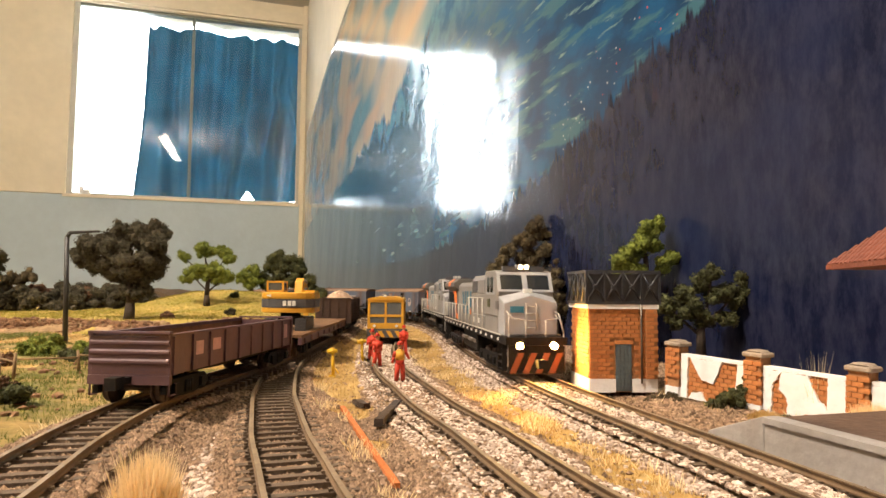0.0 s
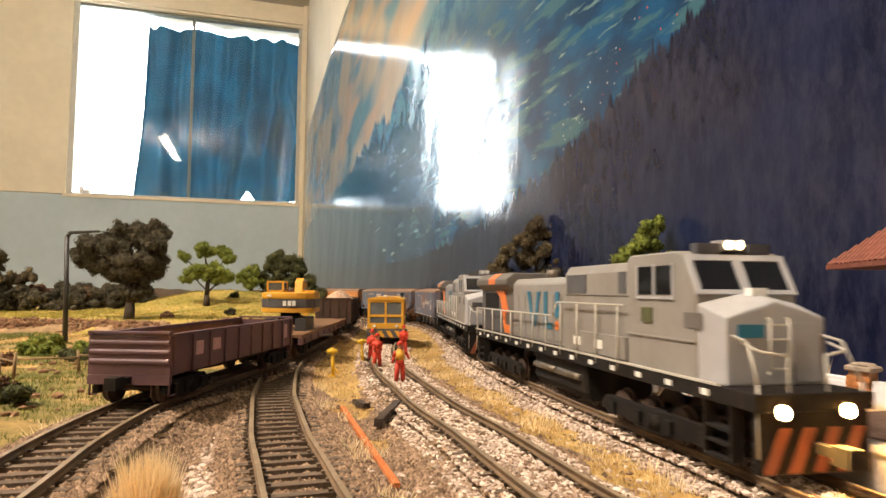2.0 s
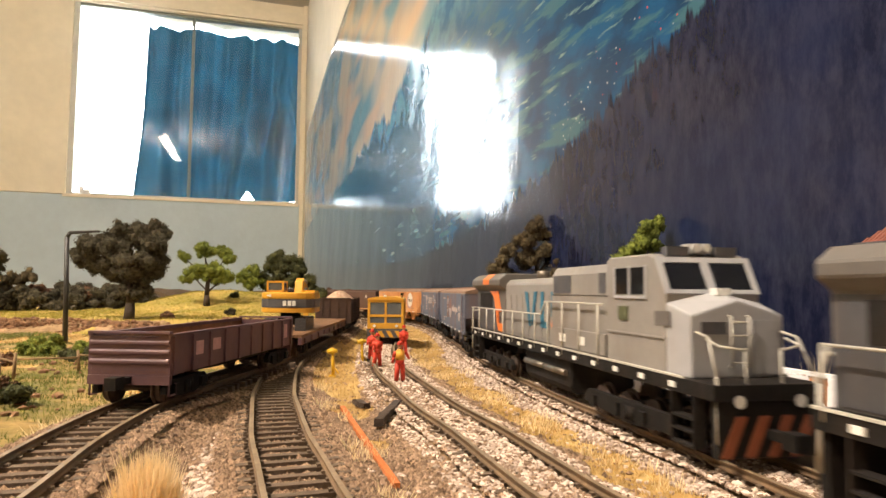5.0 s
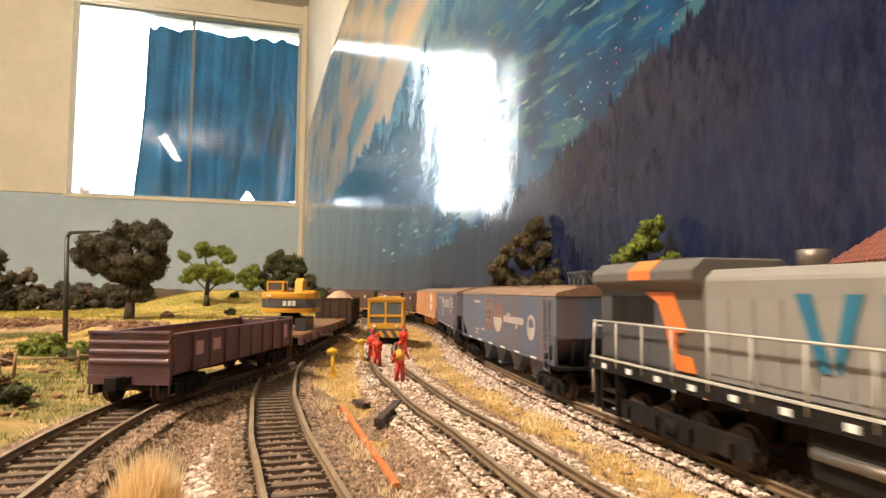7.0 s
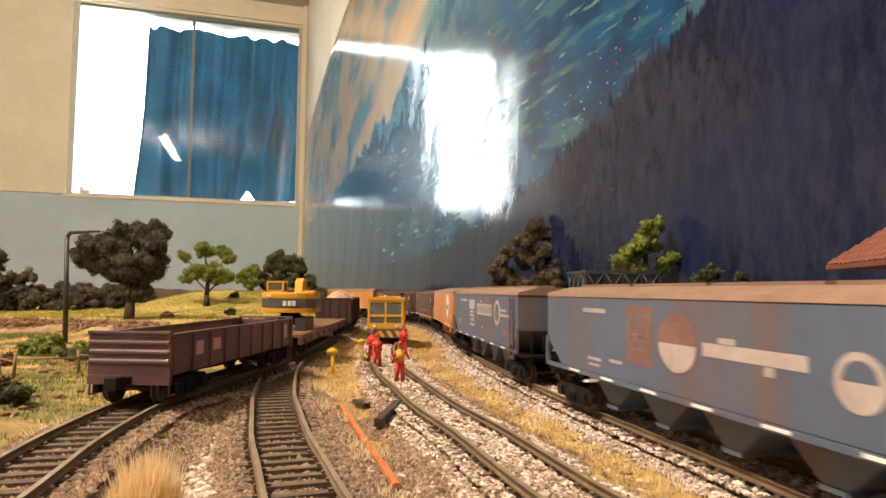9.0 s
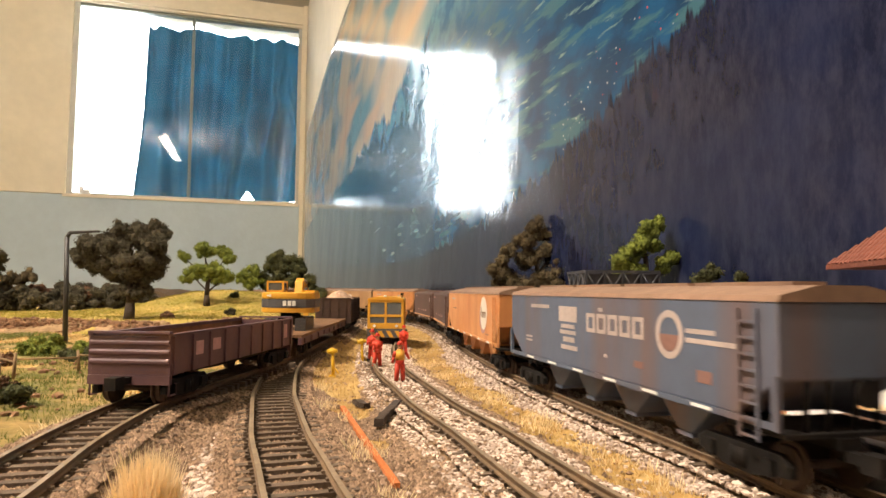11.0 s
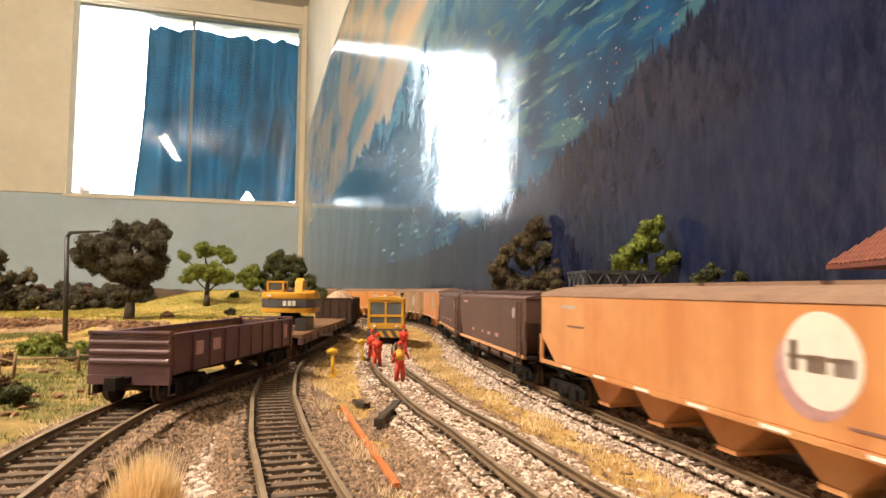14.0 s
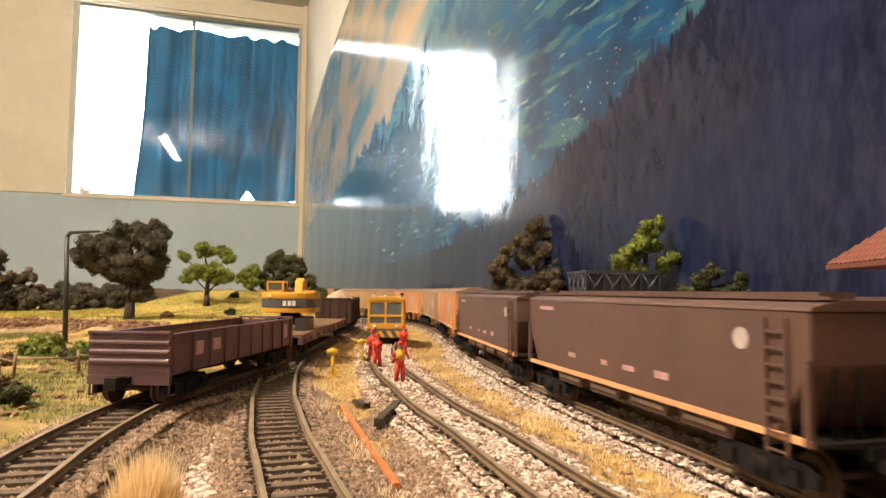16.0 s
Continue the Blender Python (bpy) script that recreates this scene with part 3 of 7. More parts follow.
M["teal"] = mat("teal_paint", (0.02, 0.15, 0.25), 0.5, var=0.1, scale=40, bump=0.03)
M["black"] = mat("grimy_black", (0.013, 0.011, 0.010), 0.8, var=0.35, scale=70, bump=0.2, stain=0.5, stain_col=(0.045, 0.03, 0.02), spec=0.2)
M["steel"] = mat("dull_steel", (0.20, 0.17, 0.14), 0.45, metal=0.6, var=0.3, scale=80, bump=0.1)
M["wheel"] = mat("rusty_wheel", (0.075, 0.045, 0.03), 0.7, metal=0.1, var=0.35, scale=120, bump=0.2)
M["handrail"] = mat("pale_handrail", (0.52, 0.50, 0.45), 0.4, var=0.1, scale=60, bump=0)
M["darkglass"] = mat("dark_window_glass", (0.012, 0.013, 0.016), 0.08, var=0.1, scale=30, bump=0)
M["reflector"] = mat("white_reflector", (0.85, 0.85, 0.82), 0.4, var=0.05, scale=60, bump=0)
M["headlight"] = glow("headlight_glow", (1.0, 0.52, 0.11), 3000.0)
M["roof_light"] = glow("roof_light_glow", (1.0, 0.70, 0.34), 14.0)
M["lens"] = mat("unlit_lens", (0.6, 0.6, 0.58), 0.15, var=0.05, scale=60, bump=0)
M["hop_blue"] = mat("faded_blue_paint", (0.105, 0.132, 0.195), 0.55, var=0.15, scale=22, bump=0.05, stain=0.95, stain_col=(0.165, 0.098, 0.075), drip=0.06)
M["hop_orange"] = mat("faded_orange_paint", (0.56, 0.235, 0.08), 0.55, var=0.12, scale=28, bump=0.05, stain=0.85, stain_col=(0.42, 0.13, 0.035), colour2=(0.64, 0.32, 0.13), drip=0.05)
M["hop_brown"] = mat("oxide_brown_paint", (0.115, 0.060, 0.045), 0.6, var=0.15, scale=28, bump=0.05, stain=0.4, stain_col=(0.07, 0.045, 0.035))
M["hop_beige"] = mat("dusty_beige_paint", (0.42, 0.26, 0.14), 0.6, var=0.15, scale=28, bump=0.05, stain=0.6, stain_col=(0.25, 0.12, 0.06))
M["dust_roof"] = mat("dusty_roof", (0.27, 0.165, 0.11), 0.8, var=0.25, scale=50, bump=0.1, stain=0.3, stain_col=(0.16, 0.09, 0.06))
M["mark"] = mat("faded_white_marking", (0.50, 0.42, 0.39), 0.6, var=0.25, scale=90, bump=0)
M["markred"] = mat("faded_red_marking", (0.24, 0.125, 0.10), 0.6, var=0.25, scale=90, bump=0)
M["lilac"] = mat("faded_lilac_marking", (0.52, 0.30, 0.30), 0.6, var=0.25, scale=90, bump=0)
M["discwhite"] = mat("white_disc_paint", (0.80, 0.75, 0.68), 0.55, var=0.1, scale=60, bump=0.03)
M["loco_mid"] = mat("soot_grey_paint", (0.13, 0.12, 0.112), 0.55, var=0.15, scale=40, bump=0.05, stain=0.45, stain_col=(0.12, 0.085, 0.06))
M["emblem"] = mat("green_mark", (0.09, 0.10, 0.04), 0.6)
M["stripe"] = mat("pale_orange_stripe", (0.72, 0.38, 0.18), 0.6, var=0.15, scale=60, bump=0)

MM = Matrix.Scale(0.001, 4)


def mp(name, bm, material, parent, label="", at=None):
    bmesh.ops.transform(bm, matrix=MM, verts=bm.verts)
    return part(name, bm, material, parent, label, at)


def mbox(name, x0, x1, y0, y1, z0, z1, material, parent, label="", bev=0.0):
    bm = bmesh.new()
    bm_box(bm, x0, x1, y0, y1, z0, z1)
    if bev:
        bevel(bm, bev)
    return mp(name, bm, material, parent, label)


WHEELS = {}


def wheelset_mesh(r):
    if r not in WHEELS:
        bm = bmesh.new()
        bm_rod(bm, (0, -9, 0), (0, 9, 0), 1.0, seg=6)
        for s in (-1, 1):
            bm_rod(bm, (0, s * 7.4, 0), (0, s * 8.0, 0), r + 0.8, seg=18)
            bm_rod(bm, (0, s * 8.0, 0), (0, s * 10.0, 0), r, seg=18)
            bm_rod(bm, (0, s * 10.0, 0), (0, s * 10.35, 0), r * 0.45, seg=10)
            for k in range(4):      # webs that show the turn
                t = math.pi * k / 2
                bm_rod(bm, (r * 0.4 * math.cos(t), s * 10.05, r * 0.4 * math.sin(t)), (r * 0.85 * math.cos(t), s * 10.05, r * 0.85 * math.sin(t)), 0.5, seg=4)
        bmesh.ops.transform(bm, matrix=MM, verts=bm.verts)
        WHEELS[r] = as_mesh("wheelset", bm, "wheel")
    return WHEELS[r]


ROLLING = []     # (wheelset, radius) of the moving train


def truck(parent, x, axles, gap, r, length, moving):
    """A bogie: side frames, springs and bolster, with its wheelsets."""
    bm = bmesh.new()
    for s in (-1, 1):
        y0, y1 = s * 11.0, s * 13.0
        o = [(-length / 2, r + 1.2), (-length / 2 + 3, r + 3.2), (length / 2 - 3, r + 3.2), (length / 2, r + 1.2), (length / 2, r - 1.2), (length / 2 - 4, r - 1.4),
             (gap * 0.22, r - 3.2), (-gap * 0.22, r - 3.2), (-length / 2 + 4, r - 1.4), (-length / 2, r - 1.2)]
        bm_prism(bm, o, min(y0, y1), max(y0, y1))
        for k in range(axles):
            xa = (k - (axles - 1) / 2) * gap
            bm_box(bm, xa - 1.6, xa + 1.6, s * 13.4 - 0.8, s * 13.4 + 0.8, r - 1.8, r + 1.8)
        for q in (-1.6, 0.2, 2.0):
            bm_rod(bm, (q - 0.2, s * 13.1, r - 2.2), (q - 0.2, s * 13.1, r + 2.0), 0.8, seg=6)
    bm_box(bm, -3, 3, -11, 11, r - 1, r + 3.4)
    t = mp("truck", bm, "black", parent, "black bogie with side frames", pose(x / 1000, 0, 0))
    for k in range(axles):
        w = new("wheelset", wheelset_mesh(r))
        w.parent = t
        w.matrix_basis = pose((k - (axles - 1) / 2) * gap / 1000, 0, r / 1000)
        if moving:
            ROLLING.append((w, r / 1000))
    return t


def coupler(parent, x, s):
    bm = bmesh.new()
    bm_box(bm, min(x, x + s * 7), max(x, x + s * 7), -1.2, 1.2, 7.2, 9.4)
    bm_box(bm, min(x + s * 6, x + s * 11), max(x + s * 6, x + s * 11), -2.2, 1.6, 6.2, 10.2)
    bevel(bm, 0.4)
    mp("coupler", bm, "black", parent, "grimy knuckle coupler")


def rail_run(points, r=0.35, seg=5):
    bm = bmesh.new()
    for a, b in zip(points[:-1], points[1:]):
        bm_rod(bm, a, b, r, seg=seg)
    return bm


def locomotive(lit, label, letter_at):
    t = thing("locomotive", Matrix(), label, "locomotive", "locomotives of the train")
    # sill and walkways
    bm = bmesh.new()
    bm_box(bm, -123, 121, -15.2, 15.2, 13.2, 17.0)
    bevel(bm, 0.4)
    mp("sill", bm, "black", t, "black side sill with walkway")
    mbox("walkway_edge", -122.8, 108, -15.5, -14.6, 17.05, 17.6, "handrail", t)
    mbox("walkway_edge", -122.8, 108, 14.6, 15.5, 17.05, 17.6, "handrail", t)
    me = None
    for s in (-1, 1):
        for k in range(14):
            x = -112 + k * 16.5
            if me is None:
                bm = bmesh.new()
                bm_box(bm, -1.5, 1.5, -0.2, 0.2, -0.75, 0.75)
                bmesh.ops.transform(bm, matrix=MM, verts=bm.verts)
                me = as_mesh("reflector", bm, "reflector")
            ob = new("reflector", me)
            ob.parent = t
            ob.matrix_basis = pose(x / 1000, s * 0.01535, 0.0150)
    # engine hood
    bm = bmesh.new()
    bm_prism(bm, [(-11.8, 17), (-11.8, 42.5), (-9.5, 45), (9.5, 45), (11.8, 42.5), (11.8, 17)], -62, 8, "x")
    bevel(bm, 0.5)
    hood = mp("engine_hood", bm, "loco_grey", t, "weathered light grey engine hood")
    bm = bmesh.new()
    bm_box(bm, -4, 4, -0.12, 0.12, 19, 37.5)
    bm_box(bm, 2.6, 3.2, -0.24, 0.24, 27, 29.5)
    bmesh.ops.transform(bm, matrix=MM, verts=bm.verts)
    me = as_mesh("hood_door", bm, "loco_grey")
    for s in (-1, 1):
        for k in range(7):
            ob = new("hood_door", me)
            ob.parent = hood
            ob.matrix_basis = pose((-56 + k * 9) / 1000, s * 0.01195, 0)
    # radiator end with wide wings
    bm = bmesh.new()
    bm_prism(bm, [(-11.8, 17), (-11.8, 39.5), (-15.3, 42.2), (-15.3, 45.2), (-11.5, 48.2), (11.5, 48.2), (15.3, 45.2), (15.3, 42.2), (11.8, 39.5), (11.8, 17)], -121, -62.05, "x")
    bevel(bm, 0.4)
    rad = mp("radiator_section", bm, "loco_mid", t, "soot-grey radiator section with wide wings")
    for s in (-1, 1):
        mbox("radiator_side", -119.5, -78, s * 11.95 - 0.15, s * 11.95 + 0.15, 18, 39, "loco_dark", rad, "dark grey panel")
        mbox("grille", -112, -86, s * 12.2 - 0.15, s * 12.2 + 0.15, 30, 38, "black", rad, "black radiator grille")
        bm = bmesh.new()
        bm_prism(bm, [(-74, 18), (-65.5, 18), (-67.5, 22), (-74, 22.2), (-74.5, 28), (-69.5, 28.5), (-73, 34), (-75.5, 39.2), (-91, 39.2), (-83, 36), (-79, 28.5), (-77, 22)], s * 12.1 - 0.3, s * 12.1 + 0.3)
        mp("stripe", bm, "orange", rad, "bright orange stripe")
        bm = bmesh.new()
        bm_prism(bm, [(s * 15.45, 42.6), (s * 15.45, 45.3), (s * 11.6, 48.4), (s * 11.4, 48.3), (s * 15.2, 45.1), (s * 15.2, 42.6)], -95, -82.5, "x")
        mp("stripe", bm, "orange", rad, "bright orange stripe")
    bm = bmesh.new()
    for k in range(6):
        x = -117 + k * 8
        bm_box(bm, x, x + 6.5, -10, 10, 48.25, 48.7)
    mp("roof_vent", bm, "loco_dark", rad, "dark roof vents")
    # blower housing, exhaust and horns
    bm = bmesh.new()
    bm_prism(bm, [(-13, 37.5), (-13, 45.5), (-11, 48.6), (11, 48.6), (13, 45.5), (13, 37.5)], 8.05, 62, "x")
    bevel(bm, 0.5)
    br = mp("blower_housing", bm, "loco_grey", t, "grey blower housing")
    mbox("lower_hood", 8.05, 62, -13.2, 13.2, 17, 37.45, "loco_grey", t, bev=0.5)
    for s in (-1, 1):
        mbox("vent", 10.5, 28, s * 13.05 - 0.2, s * 13.05 + 0.2, 38.6, 45.2, "loco_dark", br, "dark air intake")
        # no recess is cut beside the cab; a flat dark panel paints its shade
        mbox("vent", 53, 58, s * 13.05 - 0.2, s * 13.05 + 0.2, 38.6, 45.6, "loco_dark", br, "flat dark panel painted as the shaded recess beside the cab")
        mbox("locker", 16, 60, s * 13.5 - 1.0, s * 13.5 + 1.0, 18, 25, "loco_grey", t, bev=0.4)
        for x in (20, 38):
            mbox("label_plate", x, x + 6, min(s * 14.55, s * 14.7), max(s * 14.55, s * 14.7), 20, 23, "reflector", t, "small pale plate")
    bm = bmesh.new()
    bm_rod(bm, (-38, 0, 45), (-38, 0, 49), 3.2, seg=12)
    bm_box(bm, -16, -8, -3, 3, 45, 46.6)
    bm_rod(bm, (-2, 0, 45), (-2, 0, 48), 0.6)
    bm_rod(bm, (-5, 1.4, 48), (2, 1.4, 48), 0.9, 0.5, seg=8)
    bm_rod(bm, (-5, -1.4, 48), (2, -1.4, 48), 0.9, 0.5, seg=8)
    mp("exhaust", bm, "steel", hood, "steel exhaust stack and horns")
    # cab, its front part of one width with the nose
    bm = bmesh.new()
    bm_prism(bm, [(62.05, 17), (62.05, 49.2), (64, 50.2), (90, 50.2), (93.0, 49.0), (98.5, 38.6), (98.5, 17)], -14.6, 14.6)
    bevel(bm, 0.5)
    cab = mp("cab", bm, "loco_grey", t, "grey cab with sloping windscreen")
    lean = math.degrees(math.atan2(5.5, 10.4))
    for s in (-1, 1):
        for x0, x1 in ((69, 77), (79, 87.5)):
            mbox("side_window", x0, x1, s * 14.68 - 0.12, s * 14.68 + 0.12, 38.5, 46.5, "darkglass", cab, "dark side window")
        for x0 in (68.1, 77.6, 87.6):
            mbox("window_post", x0, x0 + 0.9, s * 14.8 - 0.2, s * 14.8 + 0.2, 38, 47, "loco_white", cab)
        mbox("window_post", 68.1, 88.5, s * 14.8 - 0.25, s * 14.8 + 0.25, 37.2, 38, "loco_white", cab)
        # windscreen half, lying on the slope
        slope = Matrix.Translation((98.45, 0, 38.9)) @ Matrix.Rotation(radians(-lean), 4, "Y")
        bm = bmesh.new()
        bm_box(bm, 0, 0.3, min(s * 1.4, s * 12.8), max(s * 1.4, s * 12.8), 1.0, 9.4)
        bmesh.ops.transform(bm, matrix=slope, verts=bm.verts)
        mp("windscreen", bm, "darkglass", cab, "dark windscreen")
        bm = bmesh.new()
        bm_box(bm, 0, 0.6, min(s * 12.9, s * 14.6), max(s * 12.9, s * 14.6), -0.3, 11.3)
        bm_box(bm, 0, 0.6, min(0, s * 1.3), max(0, s * 1.3), -0.3, 11.3)
        bm_box(bm, 0, 0.6, min(s * 1.35, s * 12.85), max(s * 1.35, s * 12.85), 9.6, 11.3)
        bm_box(bm, 0, 0.6, min(s * 1.35, s * 12.85), max(s * 1.35, s * 12.85), -0.3, 0.9)
        bmesh.ops.transform(bm, matrix=slope, verts=bm.verts)
        mp("window_frame", bm, "loco_white", cab, "pale windscreen frame")
        mbox("number_board", 90.5, 93.6, min(s * 4.2, s * 11), max(s * 4.2, s * 11), 49.4, 52.2, "loco_dark", cab, "dark number board", bev=0.3)
        mbox("emblem", 71, 77, min(s * 14.65, s * 15.0), max(s * 14.65, s * 15.0), 30.5, 34.8, "emblem", cab, "faded green square")
        mbox("side_plate", 93, 101, min(s * 14.65, s * 14.8), max(s * 14.65, s * 14.8), 30, 34, "loco_mid", cab, "faint dark plate")
        mbox("step_line", 62.2, 98, min(s * 14.62, s * 15.0), max(s * 14.62, s * 15.0), 26.4, 26.9, "loco_grey", cab)
    bm = bmesh.new()
    bm_box(bm, 88.5, 92.6, -3.4, 3.4, 50.3, 53.2)
    bevel(bm, 0.5)
    for y in (-1.6, 1.6):
        bm_rod(bm, (92.4, y, 51.8), (93.6, y, 51.8), 1.45, seg=12)
        bm_rod(bm, (93.6, y, 51.8), (93.9, y, 51.8), 1.2, seg=12, mi=1)
    mp("headlight", bm, ["loco_white", "roof_light" if lit else "lens"], cab, "lit roof headlight" if lit else "unlit roof headlight")
    # nose: flat front, its top falling to both corners
    bm = bmesh.new()
    rear = [(-14.5, 17), (-14.5, 36.4), (0, 39.6), (14.5, 36.4), (14.5, 17)]
    fro = [(-13.6, 17), (-13.6, 33.2), (0, 37.2), (13.6, 33.2), (13.6, 17)]
    lo = [bm.verts.new((98.55, y, z)) for y, z in rear]
    hi = [bm.verts.new((109, y, z)) for y, z in fro]
    bm.faces.new(lo), bm.faces.new(hi[::-1])
    for i in range(5):
        bm.faces.new((lo[i], hi[i], hi[(i + 1) % 5], lo[(i + 1) % 5]))
    bmesh.ops.recalc_face_normals(bm, faces=bm.faces)
    bevel(bm, 0.6, 2, 15)
    nose = mp("nose", bm, "loco_white", t, "pale grey flat-fronted nose")
    mbox("nose_door", 109.0, 109.5, 4.4, 11.4, 18, 32, "loco_white", nose, bev=0.15)
    mbox("front_plate", 109.0, 109.5, -10.6, -3.6, 28.4, 31.6, "teal" if lit else "loco_dark", nose, "teal plate" if lit else "dark plate")
    for s in (-1, 1):
        mp("grab_rail", rail_run([(109.1, s * 2.6, 20), (110.2, s * 2.6, 20), (110.2, s * 2.6, 33), (109.1, s * 2.6, 33)], 0.3), "handrail", nose)
    for z in (21, 24.5, 28, 31.5):
        mp("grab_rail", rail_run([(109.1, -2, z), (110, -2, z), (110, 2, z), (109.1, 2, z)], 0.28), "handrail", nose)
    mbox("nose_lamp", 100.5, 103.5, -2.2, 2.2, 38.4, 40.4, "reflector", nose, "white lamp box", 0.3)
    # porch, steps, pilot
    pilot = mbox("pilot", 118, 120.5, -14, 14, 2.5, 16.0, "black", t, "black pilot plate with orange stripes", 0.3)
    for k in range(4):
        y = -13.5 + k * 6.4
        bm = bmesh.new()
        bm_prism(bm, [(y, 2.8), (y + 3, 2.8), (y + 7.4, 12.5), (y + 4.4, 12.5)], 120.3, 120.75, "x")
        mp("stripe", bm, "dull_orange", pilot, "dull orange stripe")
    mbox("rear_pilot", -122.5, -120, -14, 14, 3, 16, "black", t)
    for x0, d in ((107, 1), (-109, -1)):
        for s in (-1, 1):
            bm = bmesh.new()
            for k, z in enumerate((3.2, 6.6, 10.0)):
                bm_box(bm, x0 - 5, x0 + 5, s * 13.6 - 1.6, s * 13.6 + 1.6, z, z + 0.6)
            bm_box(bm, x0 - 5.4, x0 - 4.8, s * 13.6 - 1.7, s * 13.6 + 1.7, 3, 16.3)
            bm_box(bm, x0 + 4.8, x0 + 5.4, s * 13.6 - 1.7, s * 13.6 + 1.7, 3, 16.3)
            mp("steps", bm, "black", t, "black corner steps")
    for s in (-1, 1):
        bm = bmesh.new()
        bm_rod(bm, (117, s * 8.4, 16.0), (121.0, s * 8.4, 16.0), 1.9, seg=14)
        bm_rod(bm, (121.02, s * 8.4, 16.0), (121.08, s * 8.4, 16.0), 1.6, seg=14, mi=1)
        mp("ditch_light", bm, ["black", "headlight" if lit else "lens"], t, "glowing yellow ditch light" if lit else "unlit ditch light")
        # handrails
        mp("handrail", rail_run([(-120, s * 15.1, 29.5), (0, s * 15.1, 29.5), (5, s * 15.1, 35), (60, s * 15.1, 35)]), "handrail", t)
        for x in (-120, -104, -88, -72, -56, -40, -24, -8, 8, 24, 40, 56):
            mp("stanchion", rail_run([(x, s * 15.1, 15), (x, s * 15.1, 29.5 if x < 8 else 35)]), "handrail", t)
        mp("handrail", rail_run([(120, s * 14, 3), (119.5, s * 13.6, 19), (115, s * 12.6, 28), (109.4, s * 12.4, 29)], 0.35), "handrail", t, "pale porch handrail")
        mp("handrail", rail_run([(119, s * 5, 14), (118.5, s * 5, 25), (117.5, s * 11.4, 26), (112, s * 11.6, 27.5)], 0.32), "handrail", t, "pale porch handrail")
        mp("handrail", rail_run([(-122, s * 14.5, 5), (-121.5, s * 14.5, 22), (-118, s * 15.1, 29.5)], 0.5), "handrail", t)
        mp("handrail", rail_run([(-121.5, s * 4, 14), (-121.5, s * 4, 27.5), (-121.5, s * 14, 27.5)], 0.4), "handrail", t)
        # livery: plain teal shapes and a dot
        y0, y1 = (s * 12.35 - 0.1, s * 12.35 + 0.1)
        for o in ([(-60.5, 39), (-56.5, 39), (-51.6, 23.5), (-54.4, 23.5)], [(-43.5, 39), (-47.5, 39), (-50.8, 26), (-49.3, 23.5)], [(-39, 39), (-35, 39), (-35, 23.5), (-39, 23.5)], [(-34.3, 26.2), (-29.5, 26.2), (-29.5, 23.5), (-34.3, 23.5)],
                  [(-26, 39), (-21.6, 39), (-21.6, 28.5), (-26, 28.5)]):
            bm = bmesh.new()
            bm_prism(bm, [(a + letter_at, b) for a, b in o], y0, y1)
            mp("livery_shape", bm, "teal", hood, "teal painted bar")
        bm = bmesh.new()
        bm_rod(bm, (letter_at - 23.8, y0, 25.4), (letter_at - 23.8, y1, 25.4), 2.0, seg=16)
        mp("livery_dot", bm, "orange", hood, "orange painted dot")
    bm = bmesh.new()
    bm_prism(bm, [(-11, 3.2), (-13, 6), (-13, 16), (13, 16), (13, 6), (11, 3.2)], -26, 28, "x")
    bevel(bm, 0.6)
    mp("fuel_tank", bm, "black", t, "grimy black fuel tank")
    bm = bmesh.new()
    for s in (-1, 1):
        bm_rod(bm, (-24, s * 13.6, 11), (0, s * 13.6, 11), 1.3, seg=8)
        bm_rod(bm, (2, s * 13.6, 11), (24, s * 13.6, 11), 1.3, seg=8)
    mp("air_tank", bm, "steel", t, "steel air reservoirs")
    trucks = [truck(t, 74, 4, 16, 5.2, 64, True), truck(t, -76, 4, 16, 5.2, 64, True)]
    coupler(t, 121, 1)
    coupler(t, -123, -1)
    # the body rides 3 mm higher over its running gear
    for ob in t.children:
        if ob.name.split(".")[0] not in ("truck", "coupler", "pilot", "rear_pilot", "steps", "ditch_light", "fuel_tank", "air_tank"):
            ob.matrix_basis = pose(0, 0, 0.003) @ ob.matrix_basis
    return t, trucks, (0.074, -0.076)


